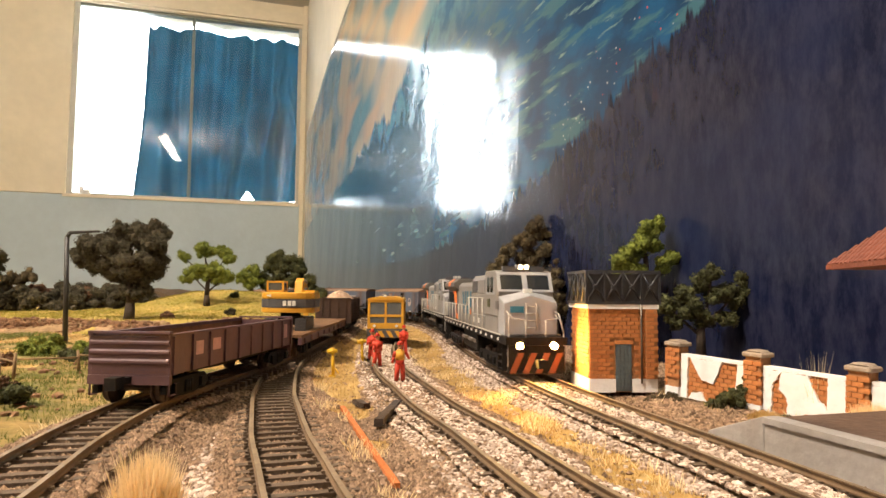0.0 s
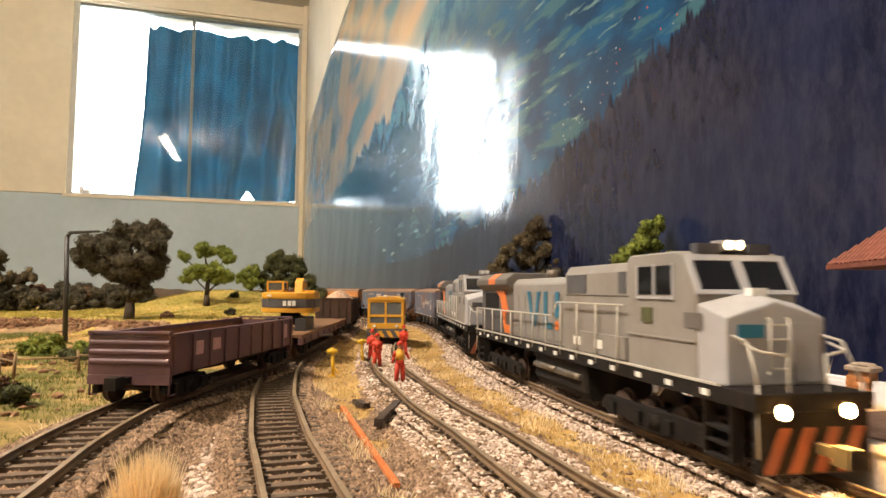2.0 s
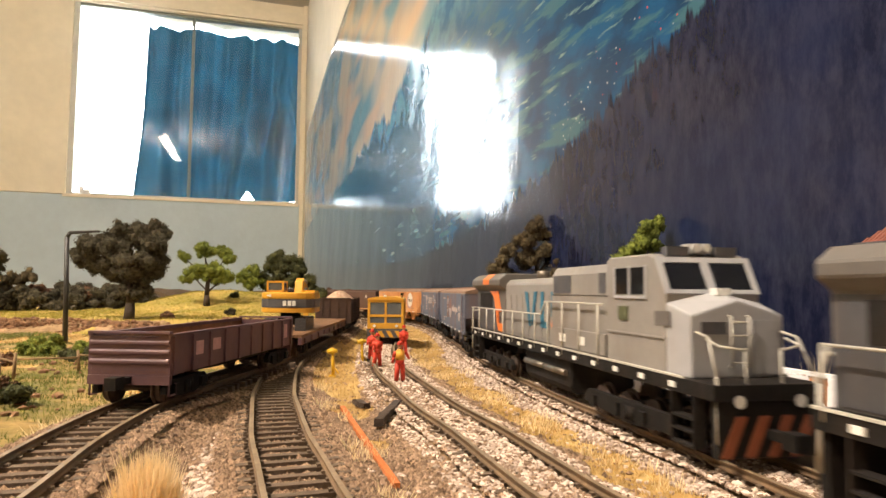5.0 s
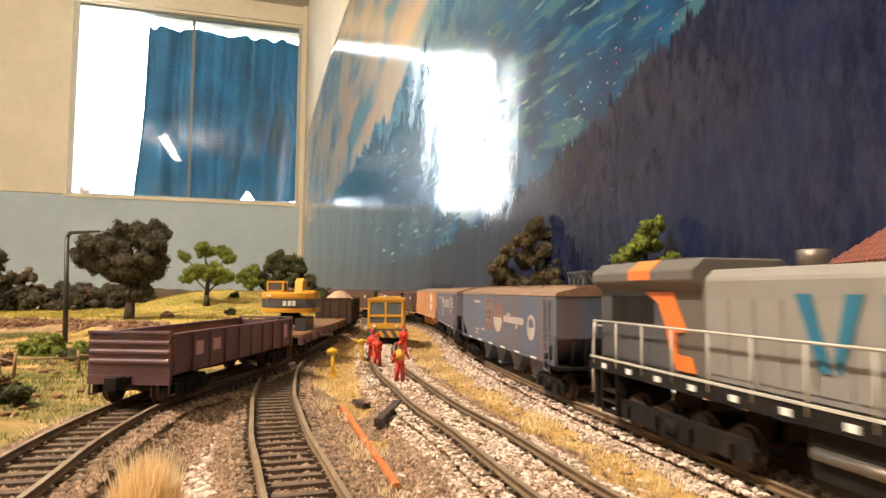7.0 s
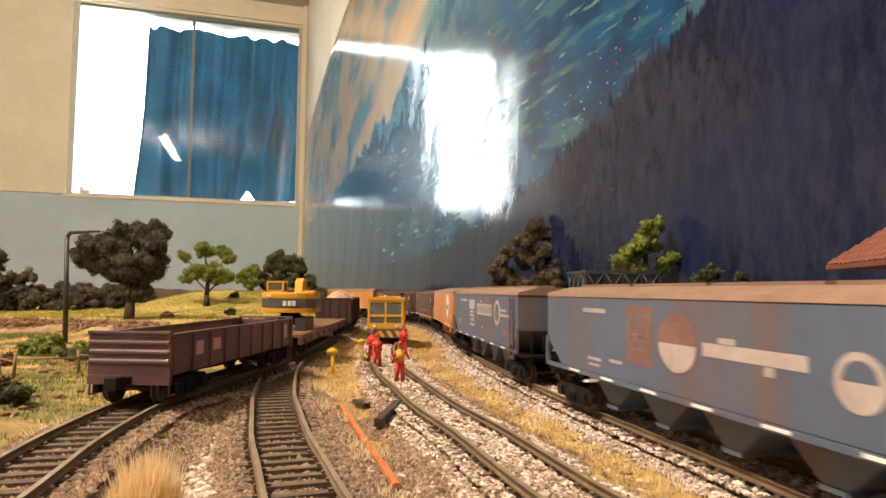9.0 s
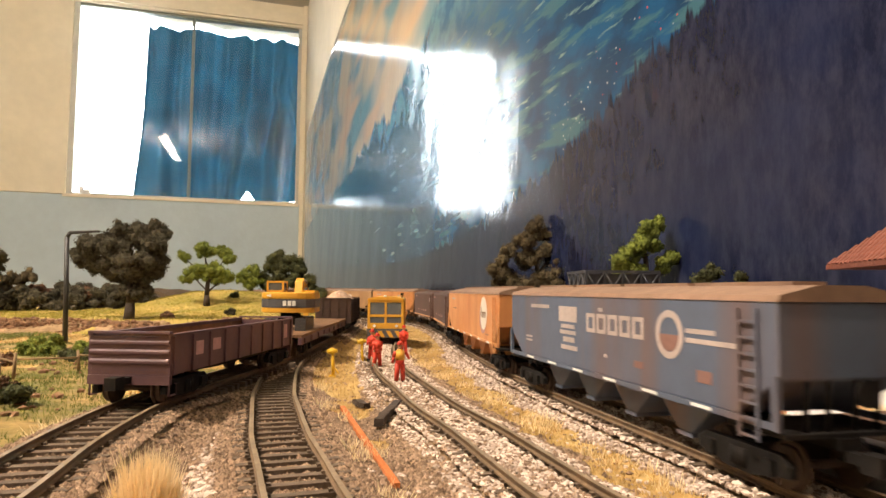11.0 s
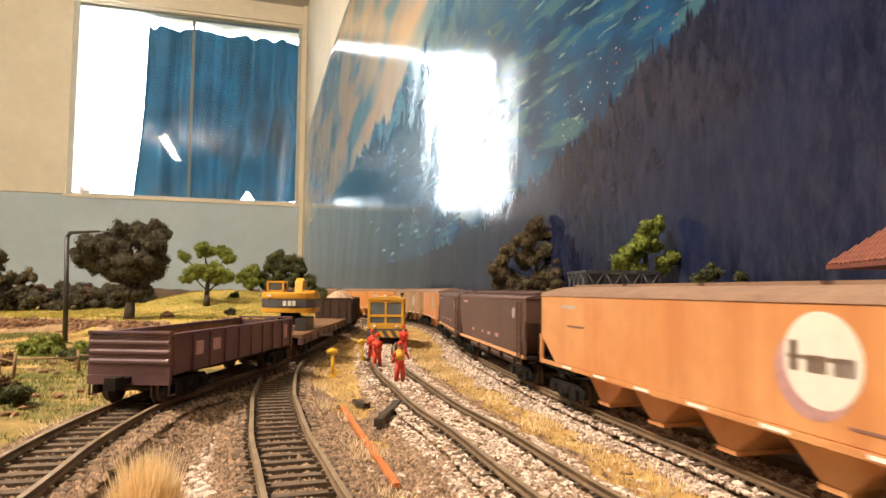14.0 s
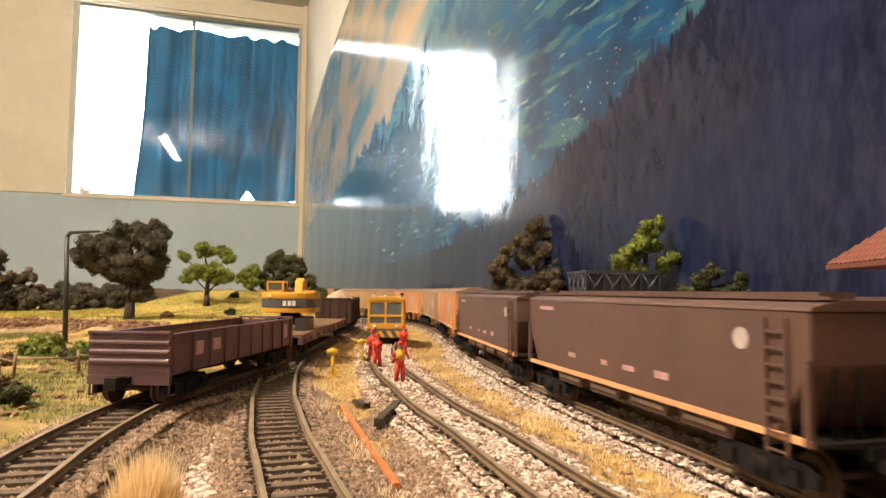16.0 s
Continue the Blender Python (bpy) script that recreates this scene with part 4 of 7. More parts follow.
def hopper(length, paint, label, roof="dust_roof", style=0):
    """Covered hopper with cut-away sloping ends, ladders and bays."""
    t = thing("hopper_wagon", Matrix(), label, "freight wagon", "hopper wagons of the train")
    L = length / 2
    zt, zb, zm = (40.3, 15.0, 24.0) if style == 0 else (38.6, 13.6, 28)
    cut = 14 if style == 0 else 9
    w = 16.2 if style == 0 else 15.6
    bm = bmesh.new()
    bm_prism(bm, [(-L, zt), (L, zt), (L, zm), (L - cut, zb), (-L + cut, zb), (-L, zm)], -w, w)
    bevel(bm, 0.35)
    body = mp("body", bm, paint, t)
    bm = bmesh.new()
    if style == 0:
        bm_prism(bm, [(-w - 0.2, zt), (-w + 0.6, zt + 1.4), (-6, zt + 3.6), (6, zt + 3.6), (w - 0.6, zt + 1.4), (w + 0.2, zt)], -L - 0.3, L + 0.3, "x")
    else:
        bm_prism(bm, [(-w - 0.2, zt), (-w + 0.4, zt + 0.8), (-8, zt + 2.2), (8, zt + 2.2), (w - 0.4, zt + 0.8), (w + 0.2, zt)], -L - 0.3, L + 0.3, "x")
    top = mp("roof", bm, roof, t, "dusty brown roof")
    n = 4 if style == 0 else 1
    for k in range(n):
        a, b = -L + 6 + k * (2 * L - 12) / n, -L + 6 + (k + 1) * (2 * L - 12) / n - 3
        zc = zt + (3.65 if style == 0 else 2.25)
        mbox("hatch", a, b, -4.5, 4.5, zc, zc + (0.9 if style == 0 else 1.6), roof, top, bev=0.3)
    if style == 1:
        for s in (-1, 1):
            mbox("roof_walk", -L, L, s * 9.5 - 1.2, s * 9.5 + 1.2, zt + 2.2, zt + 2.9, roof, top)
    # lower side sill and reflective marks
    for s in (-1, 1):
        y0, y1 = s * w - 0.35, s * w + 0.35
        mbox("side_sill", -L, L, min(y0, y1), max(y0, y1), zb - 1.4, zb + 0.1, "stripe" if style else paint, t, "pale orange lower stripe" if style else "")
        if style == 0:
            bm = bmesh.new()
            for k in range(6):
                x = -L + 22 + k * (2 * L - 52) / 5
                bm_box(bm, x, x + 8, s * (w + 0.42) - 0.1, s * (w + 0.42) + 0.1, zb - 1.0, zb - 0.2)
            mp("reflective_mark", bm, "reflector", t)
        # corner posts and ladders
        for d in (-1, 1):
            x = d * (L - 0.8)
            mbox("corner_post", x - 0.8, x + 0.8, s * w - 0.7, s * w + 0.5, zb - 1.4, zm + 1, paint, t)
            if d == s:
                continue
            bm = bmesh.new()
            xs = (d * (L - 11.5), d * (L - 5.6))
            for xx in xs:
                bm_box(bm, xx - 0.35, xx + 0.35, s * (w + 0.75) - 0.25, s * (w + 0.75) + 0.25, zb - 4.5, zt - 1.5)
            for k in range(8):
                z = zb - 4 + k * (zt - zb + 1.5) / 7.6
                bm_box(bm, min(xs), max(xs), s * (w + 0.75) - 0.2, s * (w + 0.75) + 0.2, z, z + 0.55)
            mp("ladder", bm, paint, t)
    # bays
    nb = 4
    for k in range(nb):
        xc = -L + cut + 14 + (k + 0.5) * (2 * L - 2 * cut - 28) / nb
        h = (2 * L - 2 * cut - 28) / nb * 0.46
        bm = bmesh.new()
        if style == 0:
            bm_prism(bm, [(xc - h, zb - 1.5), (xc + h, zb - 1.5), (xc + h * 0.22, 4.6), (xc - h * 0.22, 4.6)], -10.2, 10.2)
            bm_box(bm, xc - h * 0.26, xc + h * 0.26, -10.6, 10.6, 3.6, 4.8)
        else:
            bm_prism(bm, [(xc - h, zb + 0.5), (xc + h, zb + 0.5), (xc + h * 0.8, 8), (xc - h * 0.8, 8)], -13.5, 13.5)
            bm_box(bm, xc - h * 0.7, xc + h * 0.7, -13.9, -13.5, 9.4, 10.6, 1)
        mp("discharge_bay", bm, [paint, "mark"], t)
    bm = bmesh.new()
    bm_box(bm, -L - 1, L + 1, -3, 3, 9.5, 12)
    bm_box(bm, -L - 0.5, -L + cut + 4, -w + 0.8, w - 0.8, 12.1, 13.1)
    bm_box(bm, L - cut - 4, L + 0.5, -w + 0.8, w - 0.8, 12.1, 13.1)
    mp("underframe", bm, "black", t, "black underframe with end platforms")
    for d in (-1, 1):
        bm = bmesh.new()
        x = d * (L - 1.5)
        for y in (-9, -3.5, 3.5, 9):
            bm_rod(bm, (x, y, 13), (d * (L - 0.5), y, zm + 2), 0.6, seg=5)
        bm_rod(bm, (d * (L + 0.4), 5, 21), (d * (L + 1.0), 5, 21), 3.0, seg=14)
        mp("end_bracing", bm, "black", t, "black end bracing and brake wheel")
        coupler(t, d * (L - 1), d)
    trucks = [truck(t, L - 17, 2, 20, 4.7, 31, True), truck(t, -L + 17, 2, 20, 4.7, 31, True)]
    return t, trucks, ((L - 17) / 1000, (-L + 17) / 1000), w, zt, zb


def marks(t, w, items):
    """Plain painted shapes on both sides: (kind, x0, x1, z0, z1, material)."""
    for s in (-1, 1):
        for kind, x0, x1, z0, z1, m in items:
            x0, x1 = (x0, x1) if s < 0 else (-x1, -x0)
            lift = 0.12 if m != "lilac" else 0.06
            bm = bmesh.new()
            if kind == "disc":
                cx, cz, rx, rz = (x0 + x1) / 2, (z0 + z1) / 2, (x1 - x0) / 2, (z1 - z0) / 2
                bm_prism(bm, [(cx + rx * math.cos(a * math.pi / 12), cz + rz * math.sin(a * math.pi / 12)) for a in range(24)], s * w - lift, s * w + lift)
            elif kind == "ring":
                cx, cz, r = (x0 + x1) / 2, (z0 + z1) / 2, (x1 - x0) / 2
                for k in range(20):
                    a, b = 2 * math.pi * k / 20, 2 * math.pi * (k + 1) / 20
                    bm_prism(bm, [(cx + q * math.cos(v), cz + q * math.sin(v)) for q, v in ((r, a), (r, b), (r * 0.72, b), (r * 0.72, a))], s * w - lift, s * w + lift)
            elif kind == "half":     # lower half of a disc
                cx, cz, rx, rz = (x0 + x1) / 2, (z0 + z1) / 2, (x1 - x0) / 2, (z1 - z0) / 2
                bm_prism(bm, [(cx - rx * math.cos(a * math.pi / 12), cz - rz * math.sin(a * math.pi / 12)) for a in range(13)], s * w - lift - 0.05, s * w + lift + 0.05)
            elif kind == "open":     # a block with its middle left bare
                for a, b, c, d in ((x0, x0 + 1.5, z0, z1), (x1 - 1.5, x1, z0, z1), (x0 + 1.6, x1 - 1.6, z0, z0 + 1.3), (x0 + 1.6, x1 - 1.6, z1 - 1.3, z1)):
                    bm_box(bm, a, b, s * w - lift, s * w + lift, c, d)
            else:
                bm_box(bm, x0, x1, s * w - lift, s * w + lift, z0, z1)
            mp("marking", bm, m, t)


TRAIN = []      # (thing, trucks, pivots, place of its middle behind the reference)
REF = 0.479


def train():
    for g, lit, lb in ((0.2997, True, "weathered grey diesel locomotive with lit yellow headlights"),
                       (0.5660, False, "weathered grey diesel locomotive, unlit, behind the first one")):
        t, tr, pv = locomotive(lit, lb, 21.5 if lit else 31.0)
        t.scale = (0.975, 1, 1)
        TRAIN.append((t, tr, pv, g - 0.121))
    cars = [(0.5890, 0.7640, "hop_blue", "faded blue-grey covered hopper with pale painted shapes", 0, "b1"),
            (0.8000, 0.9705, "hop_blue", "faded blue-grey covered hopper with a ring and bars painted on", 0, "b2"),
            (0.9910, 1.1740, "hop_orange", "rust-streaked orange covered hopper with a white disc", 0, "o"),
            (1.1940, 1.3480, "hop_brown", "dark oxide-brown hopper with a pale lower stripe", 1, "r"),
            (1.3660, 1.5160, "hop_brown", "dark oxide-brown hopper with a pale lower stripe", 1, "r")]
    for k in range(7):
        a = 1.5340 + 0.165 * k
        cars.append((a, a + 0.1525, "hop_beige" if k % 2 else "hop_orange", "dusty beige covered hopper" if k % 2 else "faded orange covered hopper", 0, "p"))
    for a, b, paint, lb, style, deco in cars:
        length = (b - a) * 1000
        t, tr, pv, w, zt, zb = hopper(length, paint, lb, "dust_roof" if paint != "hop_brown" else "hop_brown", style)
        L = length / 2
        if deco == "b1":
            marks(t, w, [("bar", -L + 33, -L + 49, 35.2, 36.6, "mark"), ("bar", -L + 63, -L + 77, 21, 38, "markred"), ("bar", -L + 65, -L + 75, 31.4, 36, "mark"), ("bar", -L + 64.5, -L + 75, 25.2, 27.2, "mark"),
                         ("bar", -L + 66, -L + 74, 28.6, 30, "mark"), ("disc", -L + 80, -L + 98, 21, 36.5, "markred"), ("half", -L + 80.5, -L + 97.5, 21.2, 36, "mark"), ("bar", -L + 100, -L + 133, 26.8, 30, "mark"),
                         ("bar", -L + 106, -L + 112, 30.2, 31.6, "mark"), ("bar", -L + 121, -L + 124, 24.6, 26.6, "mark"), ("ring", L - 36, L - 25, 21, 32, "mark"), ("half", L - 36, L - 25, 21, 32, "mark"),
                         ("disc", L - 34, L - 27, 22.6, 25.6, "hop_blue"), ("bar", -L + 36, -L + 46, 19.4, 20.4, "mark"), ("bar", -L + 52, -L + 60, 20, 21, "mark"), ("bar", -L + 37, -L + 45, 17.6, 18.4, "mark")])
        elif deco == "b2":
            marks(t, w, [("bar", -L + 26, -L + 46, 35.4, 36.8, "mark"), ("bar", -L + 56, -L + 72, 31, 36.6, "mark"), ("bar", -L + 58, -L + 70, 28.6, 30, "mark"), ("bar", -L + 57, -L + 71, 26.4, 27.8, "mark"),
                         ("bar", -L + 60, -L + 70, 23.6, 25.4, "mark"), ("bar", -L + 58, -L + 72, 20.8, 22.4, "mark")]
                  + [("open", -L + 80 + 7.8 * k, -L + 86.4 + 7.8 * k, 28.4, 34.8, "mark") for k in range(5)]
                  + [("bar", -L + 89, -L + 92, 35.6, 36.8, "mark"), ("ring", -L + 124, -L + 137, 24.4, 37.4, "mark"), ("half", -L + 126, -L + 135, 26.4, 35.4, "markred"), ("bar", -L + 138, -L + 150, 31.8, 33, "mark"),
                     ("bar", -L + 138, -L + 158, 29.4, 30.6, "mark"), ("bar", -L + 20, -L + 27, 21, 21.8, "mark"), ("bar", -L + 20, -L + 27, 22.6, 23.4, "mark"), ("bar", L - 28, L - 22, 20, 23, "markred"),
                     ("bar", -L + 112, -L + 117, 20, 22, "markred"), ("bar", -L + 93, -L + 95, 21, 22, "mark")])
        elif deco == "o":
            marks(t, w, [("bar", -L + 20, -L + 34, 35.8, 37, "mark"), ("disc", L - 52, L - 32, 18, 36, "lilac"), ("disc", L - 49.5, L - 30.5, 20.3, 38.8, "discwhite"),
                         ("bar", L - 48, L - 45.6, 27, 33, "dust_roof"), ("bar", L - 43.6, L - 38.6, 27.0, 30.4, "dust_roof"), ("bar", L - 37, L - 32.4, 27, 30.4, "dust_roof"), ("bar", L - 48.6, L - 32.4, 29.4, 30.2, "dust_roof"), ("bar", -L + 26, -L + 40, 29.2, 29.9, "markred"), ("bar", L - 34, L - 26, 18, 18.6, "markred")])
        elif deco == "r":
            marks(t, w, [("bar", -L + 12, -L + 26, 34.8, 36.2, "lilac"), ("disc", L - 22.5, L - 17.5, 29.5, 34.5, "mark"), ("bar", -L + 40, -L + 46, 18.4, 20, "lilac"),
                         ("bar", -L + 66, -L + 70, 18.4, 20, "lilac"), ("bar", -L + 80, -L + 87, 18.4, 20, "lilac"), ("bar", -L + 98, -L + 105, 18.4, 20.4, "lilac")])
        else:
            marks(t, w, [("bar", -L + 20, -L + 34, 35, 36.4, "mark"), ("disc", L - 56, L - 40, 22, 36, "mark")])
        TRAIN.append((t, tr, pv, (a + b) / 2))


train()


# ---- mountain mural on the long wall ----
def mural_material():
    m = bpy.data.materials.new("glossy_mural_print")
    m.use_nodes = True
    t = m.node_tree
    N, Lk = t.nodes, t.links
    b = N["Principled BSDF"]
    tc = N.new("ShaderNodeTexCoord")
    sep = N.new("ShaderNodeSeparateXYZ")
    Lk.new(tc.outputs["Object"], sep.inputs[0])

    def math_node(op, a, c=None, clamp=False):
        n = N.new("ShaderNodeMath")
        n.operation, n.use_clamp = op, clamp
        for i, v in enumerate((a, c)):
            if v is None:
                continue
            if isinstance(v, (int, float)):
                n.inputs[i].default_value = v
            else:
                Lk.new(v, n.inputs[i])
        return n.outputs[0]

    def noise_node(scale, detail=6, sy=1.0, sz=1.0, rough=0.55):
        mp_ = N.new("ShaderNodeMapping")
        mp_.inputs["Scale"].default_value = (1, sy, sz)
        Lk.new(tc.outputs["Object"], mp_.inputs["Vector"])
        n = N.new("ShaderNodeTexNoise")
        n.inputs["Scale"].default_value, n.inputs["Detail"].default_value, n.inputs["Roughness"].default_value = scale, detail, rough
        Lk.new(mp_.outputs[0], n.inputs["Vector"])
        return n.outputs["Fac"]

    def ramp(fac, stops, mode="LINEAR"):
        r = N.new("ShaderNodeValToRGB")
        r.color_ramp.interpolation = mode
        el = r.color_ramp.elements
        while len(el) < len(stops):
            el.new(0.5)
        for e, (p, c) in zip(el, stops):
            e.position = p
            e.color = (c, c, c, 1) if isinstance(c, (int, float)) else (*c, 1)
        Lk.new(fac, r.inputs[0])
        return r.outputs[0]

    def mix(fac, a, c):
        n = N.new("ShaderNodeMix")
        n.data_type = "RGBA"
        for key, v in (("Factor", fac), ("A", a), ("B", c)):
            if isinstance(v, tuple):
                n.inputs[key].default_value = (*v, 1)
            elif isinstance(v, (int, float)):
                n.inputs[key].default_value = v
            else:
                Lk.new(v, n.inputs[key])
        return n.outputs["Result"]

    along, up = sep.outputs["Y"], sep.outputs["Z"]
    nn = math_node("MULTIPLY", along, 1 / 3.6)
    # ridge of the dark forest: height over the wall's length
    forest = ramp(nn, [(0.0, 0.34), (0.055, 0.27), (0.085, 0.222), (0.110, 0.198), (0.151, 0.152), (0.196, 0.124), (0.28, 0.098), (0.42, 0.10), (0.7, 0.14), (1.0, 0.15)])
    jag = math_node("MULTIPLY", math_node("SUBTRACT", noise_node(60, 8, 1.6, 0.6), 0.5), 0.045)
    firs = math_node("MULTIPLY", math_node("SUBTRACT", noise_node(330, 2, 1.0, 0.06), 0.5), 0.030)
    line = math_node("ADD", math_node("ADD", forest, jag), firs)
    is_forest = math_node("MULTIPLY", math_node("SUBTRACT", line, up), 160, True)
    is_forest_c = math_node("MINIMUM", math_node("MAXIMUM", is_forest, 0.0), 1.0)
    # ridge of the blue mountains
    mount = ramp(nn, [(0.0, 0.62), (0.17, 0.52), (0.24, 0.475), (0.30, 0.46), (0.345, 0.415), (0.45, 0.42), (0.58, 0.36), (0.75, 0.40), (1.0, 0.36)])
    mj = math_node("MULTIPLY", math_node("SUBTRACT", noise_node(9, 6, 1.0, 0.5), 0.5), 0.13)
    mline = math_node("ADD", mount, mj)
    is_mount = math_node("MINIMUM", math_node("MAXIMUM", math_node("MULTIPLY", math_node("SUBTRACT", mline, up), 60), 0.0), 1.0)
    # sky with warm beams and clouds
    sky = mix(ramp(noise_node(3.2, 1.5, 0.9, 2.2), [(0.42, 0.0), (0.60, 1.0)]), (0.56, 0.47, 0.34), (0.16, 0.31, 0.38))
    sky = mix(ramp(noise_node(4.6, 1, 0.5, 2.5), [(0.50, 0.0), (0.66, 0.8)]), sky, (0.66, 0.45, 0.30))
    # mountains: haze with height
    rel = math_node("SUBTRACT", mline, up)
    hill = mix(ramp(rel, [(0.0, 0.0), (0.10, 0.55), (0.26, 1.0)]), (0.10, 0.27, 0.37), (0.012, 0.045, 0.11))
    hill = mix(ramp(noise_node(16, 7, 1.0, 1.4), [(0.44, 0.0), (0.58, 0.8)]), hill, (0.012, 0.085, 0.21))
    # fields and meadows in the valley, in long bands
    band = ramp(noise_node(20, 6, 0.55, 3.2), [(0.53, 0.0), (0.60, 1.0)])
    hill = mix(math_node("MULTIPLY", band, ramp(rel, [(0.03, 0.0), (0.12, 0.9)])), hill, (0.045, 0.13, 0.17))
    band2 = ramp(noise_node(34, 5, 0.6, 3.6), [(0.62, 0.0), (0.68, 0.9)])
    hill = mix(math_node("MULTIPLY", band2, ramp(rel, [(0.06, 0.0), (0.16, 1.0)])), hill, (0.16, 0.27, 0.27))
    # village: pale and red specks along the valley floor
    v = N.new("ShaderNodeTexVoronoi")
    v.inputs["Scale"].default_value = 210
    Lk.new(tc.outputs["Object"], v.inputs["Vector"])
    speck = ramp(v.outputs["Distance"], [(0.15, 1.0), (0.22, 0.0)])
    near_floor = ramp(math_node("SUBTRACT", up, line), [(0.004, 0.0), (0.010, 1.0), (0.030, 1.0), (0.045, 0.0)])
    town = math_node("MULTIPLY", math_node("MULTIPLY", speck, near_floor), ramp(noise_node(14, 3), [(0.49, 0.0), (0.55, 1.0)]))
    sepc = N.new("ShaderNodeSeparateColor")
    Lk.new(v.outputs["Color"], sepc.inputs[0])
    roofs = mix(ramp(sepc.outputs[0], [(0.70, 0.0), (0.75, 1.0)]), (0.62, 0.66, 0.70), (0.55, 0.08, 0.07))
    town = math_node("MULTIPLY", town, ramp(sepc.outputs[1], [(0.55, 0.0), (0.6, 1.0)]))
    hill = mix(town, hill, roofs)
    # forest: dense dark firs with a few rusty trees
    wood = mix(ramp(noise_node(85, 8, 1.3, 0.5, 0.7), [(0.40, 0.0), (0.62, 1.0)]), (0.007, 0.010, 0.030), (0.028, 0.031, 0.062))
    rust = math_node("MULTIPLY", ramp(noise_node(34, 6, 1.2, 0.8), [(0.66, 0.0), (0.72, 0.9)]), ramp(up, [(0.16, 0.0), (0.24, 0.9)]))
    wood = mix(rust, wood, (0.15, 0.07, 0.045))
    wood = mix(ramp(noise_node(9, 4), [(0.45, 0.0), (0.62, 0.6)]), wood, (0.012, 0.020, 0.062))
    out = mix(is_forest_c, mix(is_mount, sky, hill), wood)
    Lk.new(out, b.inputs["Base Color"])
    b.inputs["Roughness"].default_value = 0.13
    b.inputs["Specular IOR Level"].default_value = 0.38
    w = N.new("ShaderNodeBump")
    w.inputs["Strength"].default_value = 0.16
    w.inputs["Distance"].default_value = 0.004
    Lk.new(noise_node(34, 5, 1.0, 0.8), w.inputs["Height"])
    Lk.new(w.outputs[0], b.inputs["Normal"])
    return m


def mural():
    bm = bmesh.new()
    n0, n1, z0, z1, nx, nz = -1.4, 3.60, -0.04, 0.935, 220, 40
    rows = []
    for j in range(nz + 1):
        row = []
        for i in range(nx + 1):
            n, z = n0 + (n1 - n0) * i / nx, z0 + (z1 - z0) * j / nz
            wave = 0.0005 * math.sin(n * 17 + 2 * math.sin(z * 9)) + 0.00025 * math.sin(n * 43 + z * 21)
            row.append(bm.verts.new((WALL_U - 0.005 + wave, n, z + 0.012 * math.sin(n * 3.3) * (j / nz))))
        rows.append(row)
    for j in range(nz):
        for i in range(nx):
            bm.faces.new((rows[j][i], rows[j][i + 1], rows[j + 1][i + 1], rows[j + 1][i])).smooth = True
    ob = part("mural", bm, mural_material(), None, "", ROOM)
    tagged(ob, "glossy printed mural of blue mountains above a dark forest slope", "mural")
    md = ob.modifiers.new("sheet", "SOLIDIFY")
    md.thickness, md.offset = 0.0015, -1


mural()

# ---- standing wagons and machines ----
M["gondola"] = mat("oxide_gondola_paint", (0.125, 0.062, 0.074), 0.6, var=0.2, scale=40, bump=0.08, stain=0.5, stain_col=(0.16, 0.075, 0.045))
M["rustin"] = mat("rusty_inside", (0.22, 0.105, 0.05), 0.85, var=0.4, scale=60, bump=0.3)
M["deck"] = mat("worn_deck_timber", (0.22, 0.115, 0.055), 0.85, var=0.35, scale=90, bump=0.3, obj_rand=0.5)
M["cat_yellow"] = mat("machine_yellow", (0.66, 0.34, 0.03), 0.45, var=0.12, scale=50, bump=0.05, stain=0.2, stain_col=(0.30, 0.17, 0.05))
M["darkbrown"] = mat("dark_brown_paint", (0.055, 0.028, 0.020), 0.6, var=0.3, scale=40, bump=0.1, stain=0.4, stain_col=(0.10, 0.05, 0.03))
M["heap"] = mat("pinkish_gravel_load", (0.58, 0.40, 0.28), 0.95, var=0.4, scale=160, bump=0.8, colour2=(0.38, 0.24, 0.16))
M["tracksteel"] = mat("crawler_steel", (0.085, 0.085, 0.09), 0.5, metal=0.5, var=0.3, scale=80, bump=0.2)
M["cabglass"] = mat("machine_window", (0.10, 0.11, 0.12), 0.1, var=0.3, scale=20, bump=0)
M["white_mark"] = mat("white_marking", (0.75, 0.74, 0.70), 0.5, var=0.05, scale=80, bump=0)


def wagon_at(line, y):
    s = s_of(line, y)
    p = line.at(s)
    return pose(p[0], p[1], line.z, 0, 0, math.degrees(line.turn(s)))


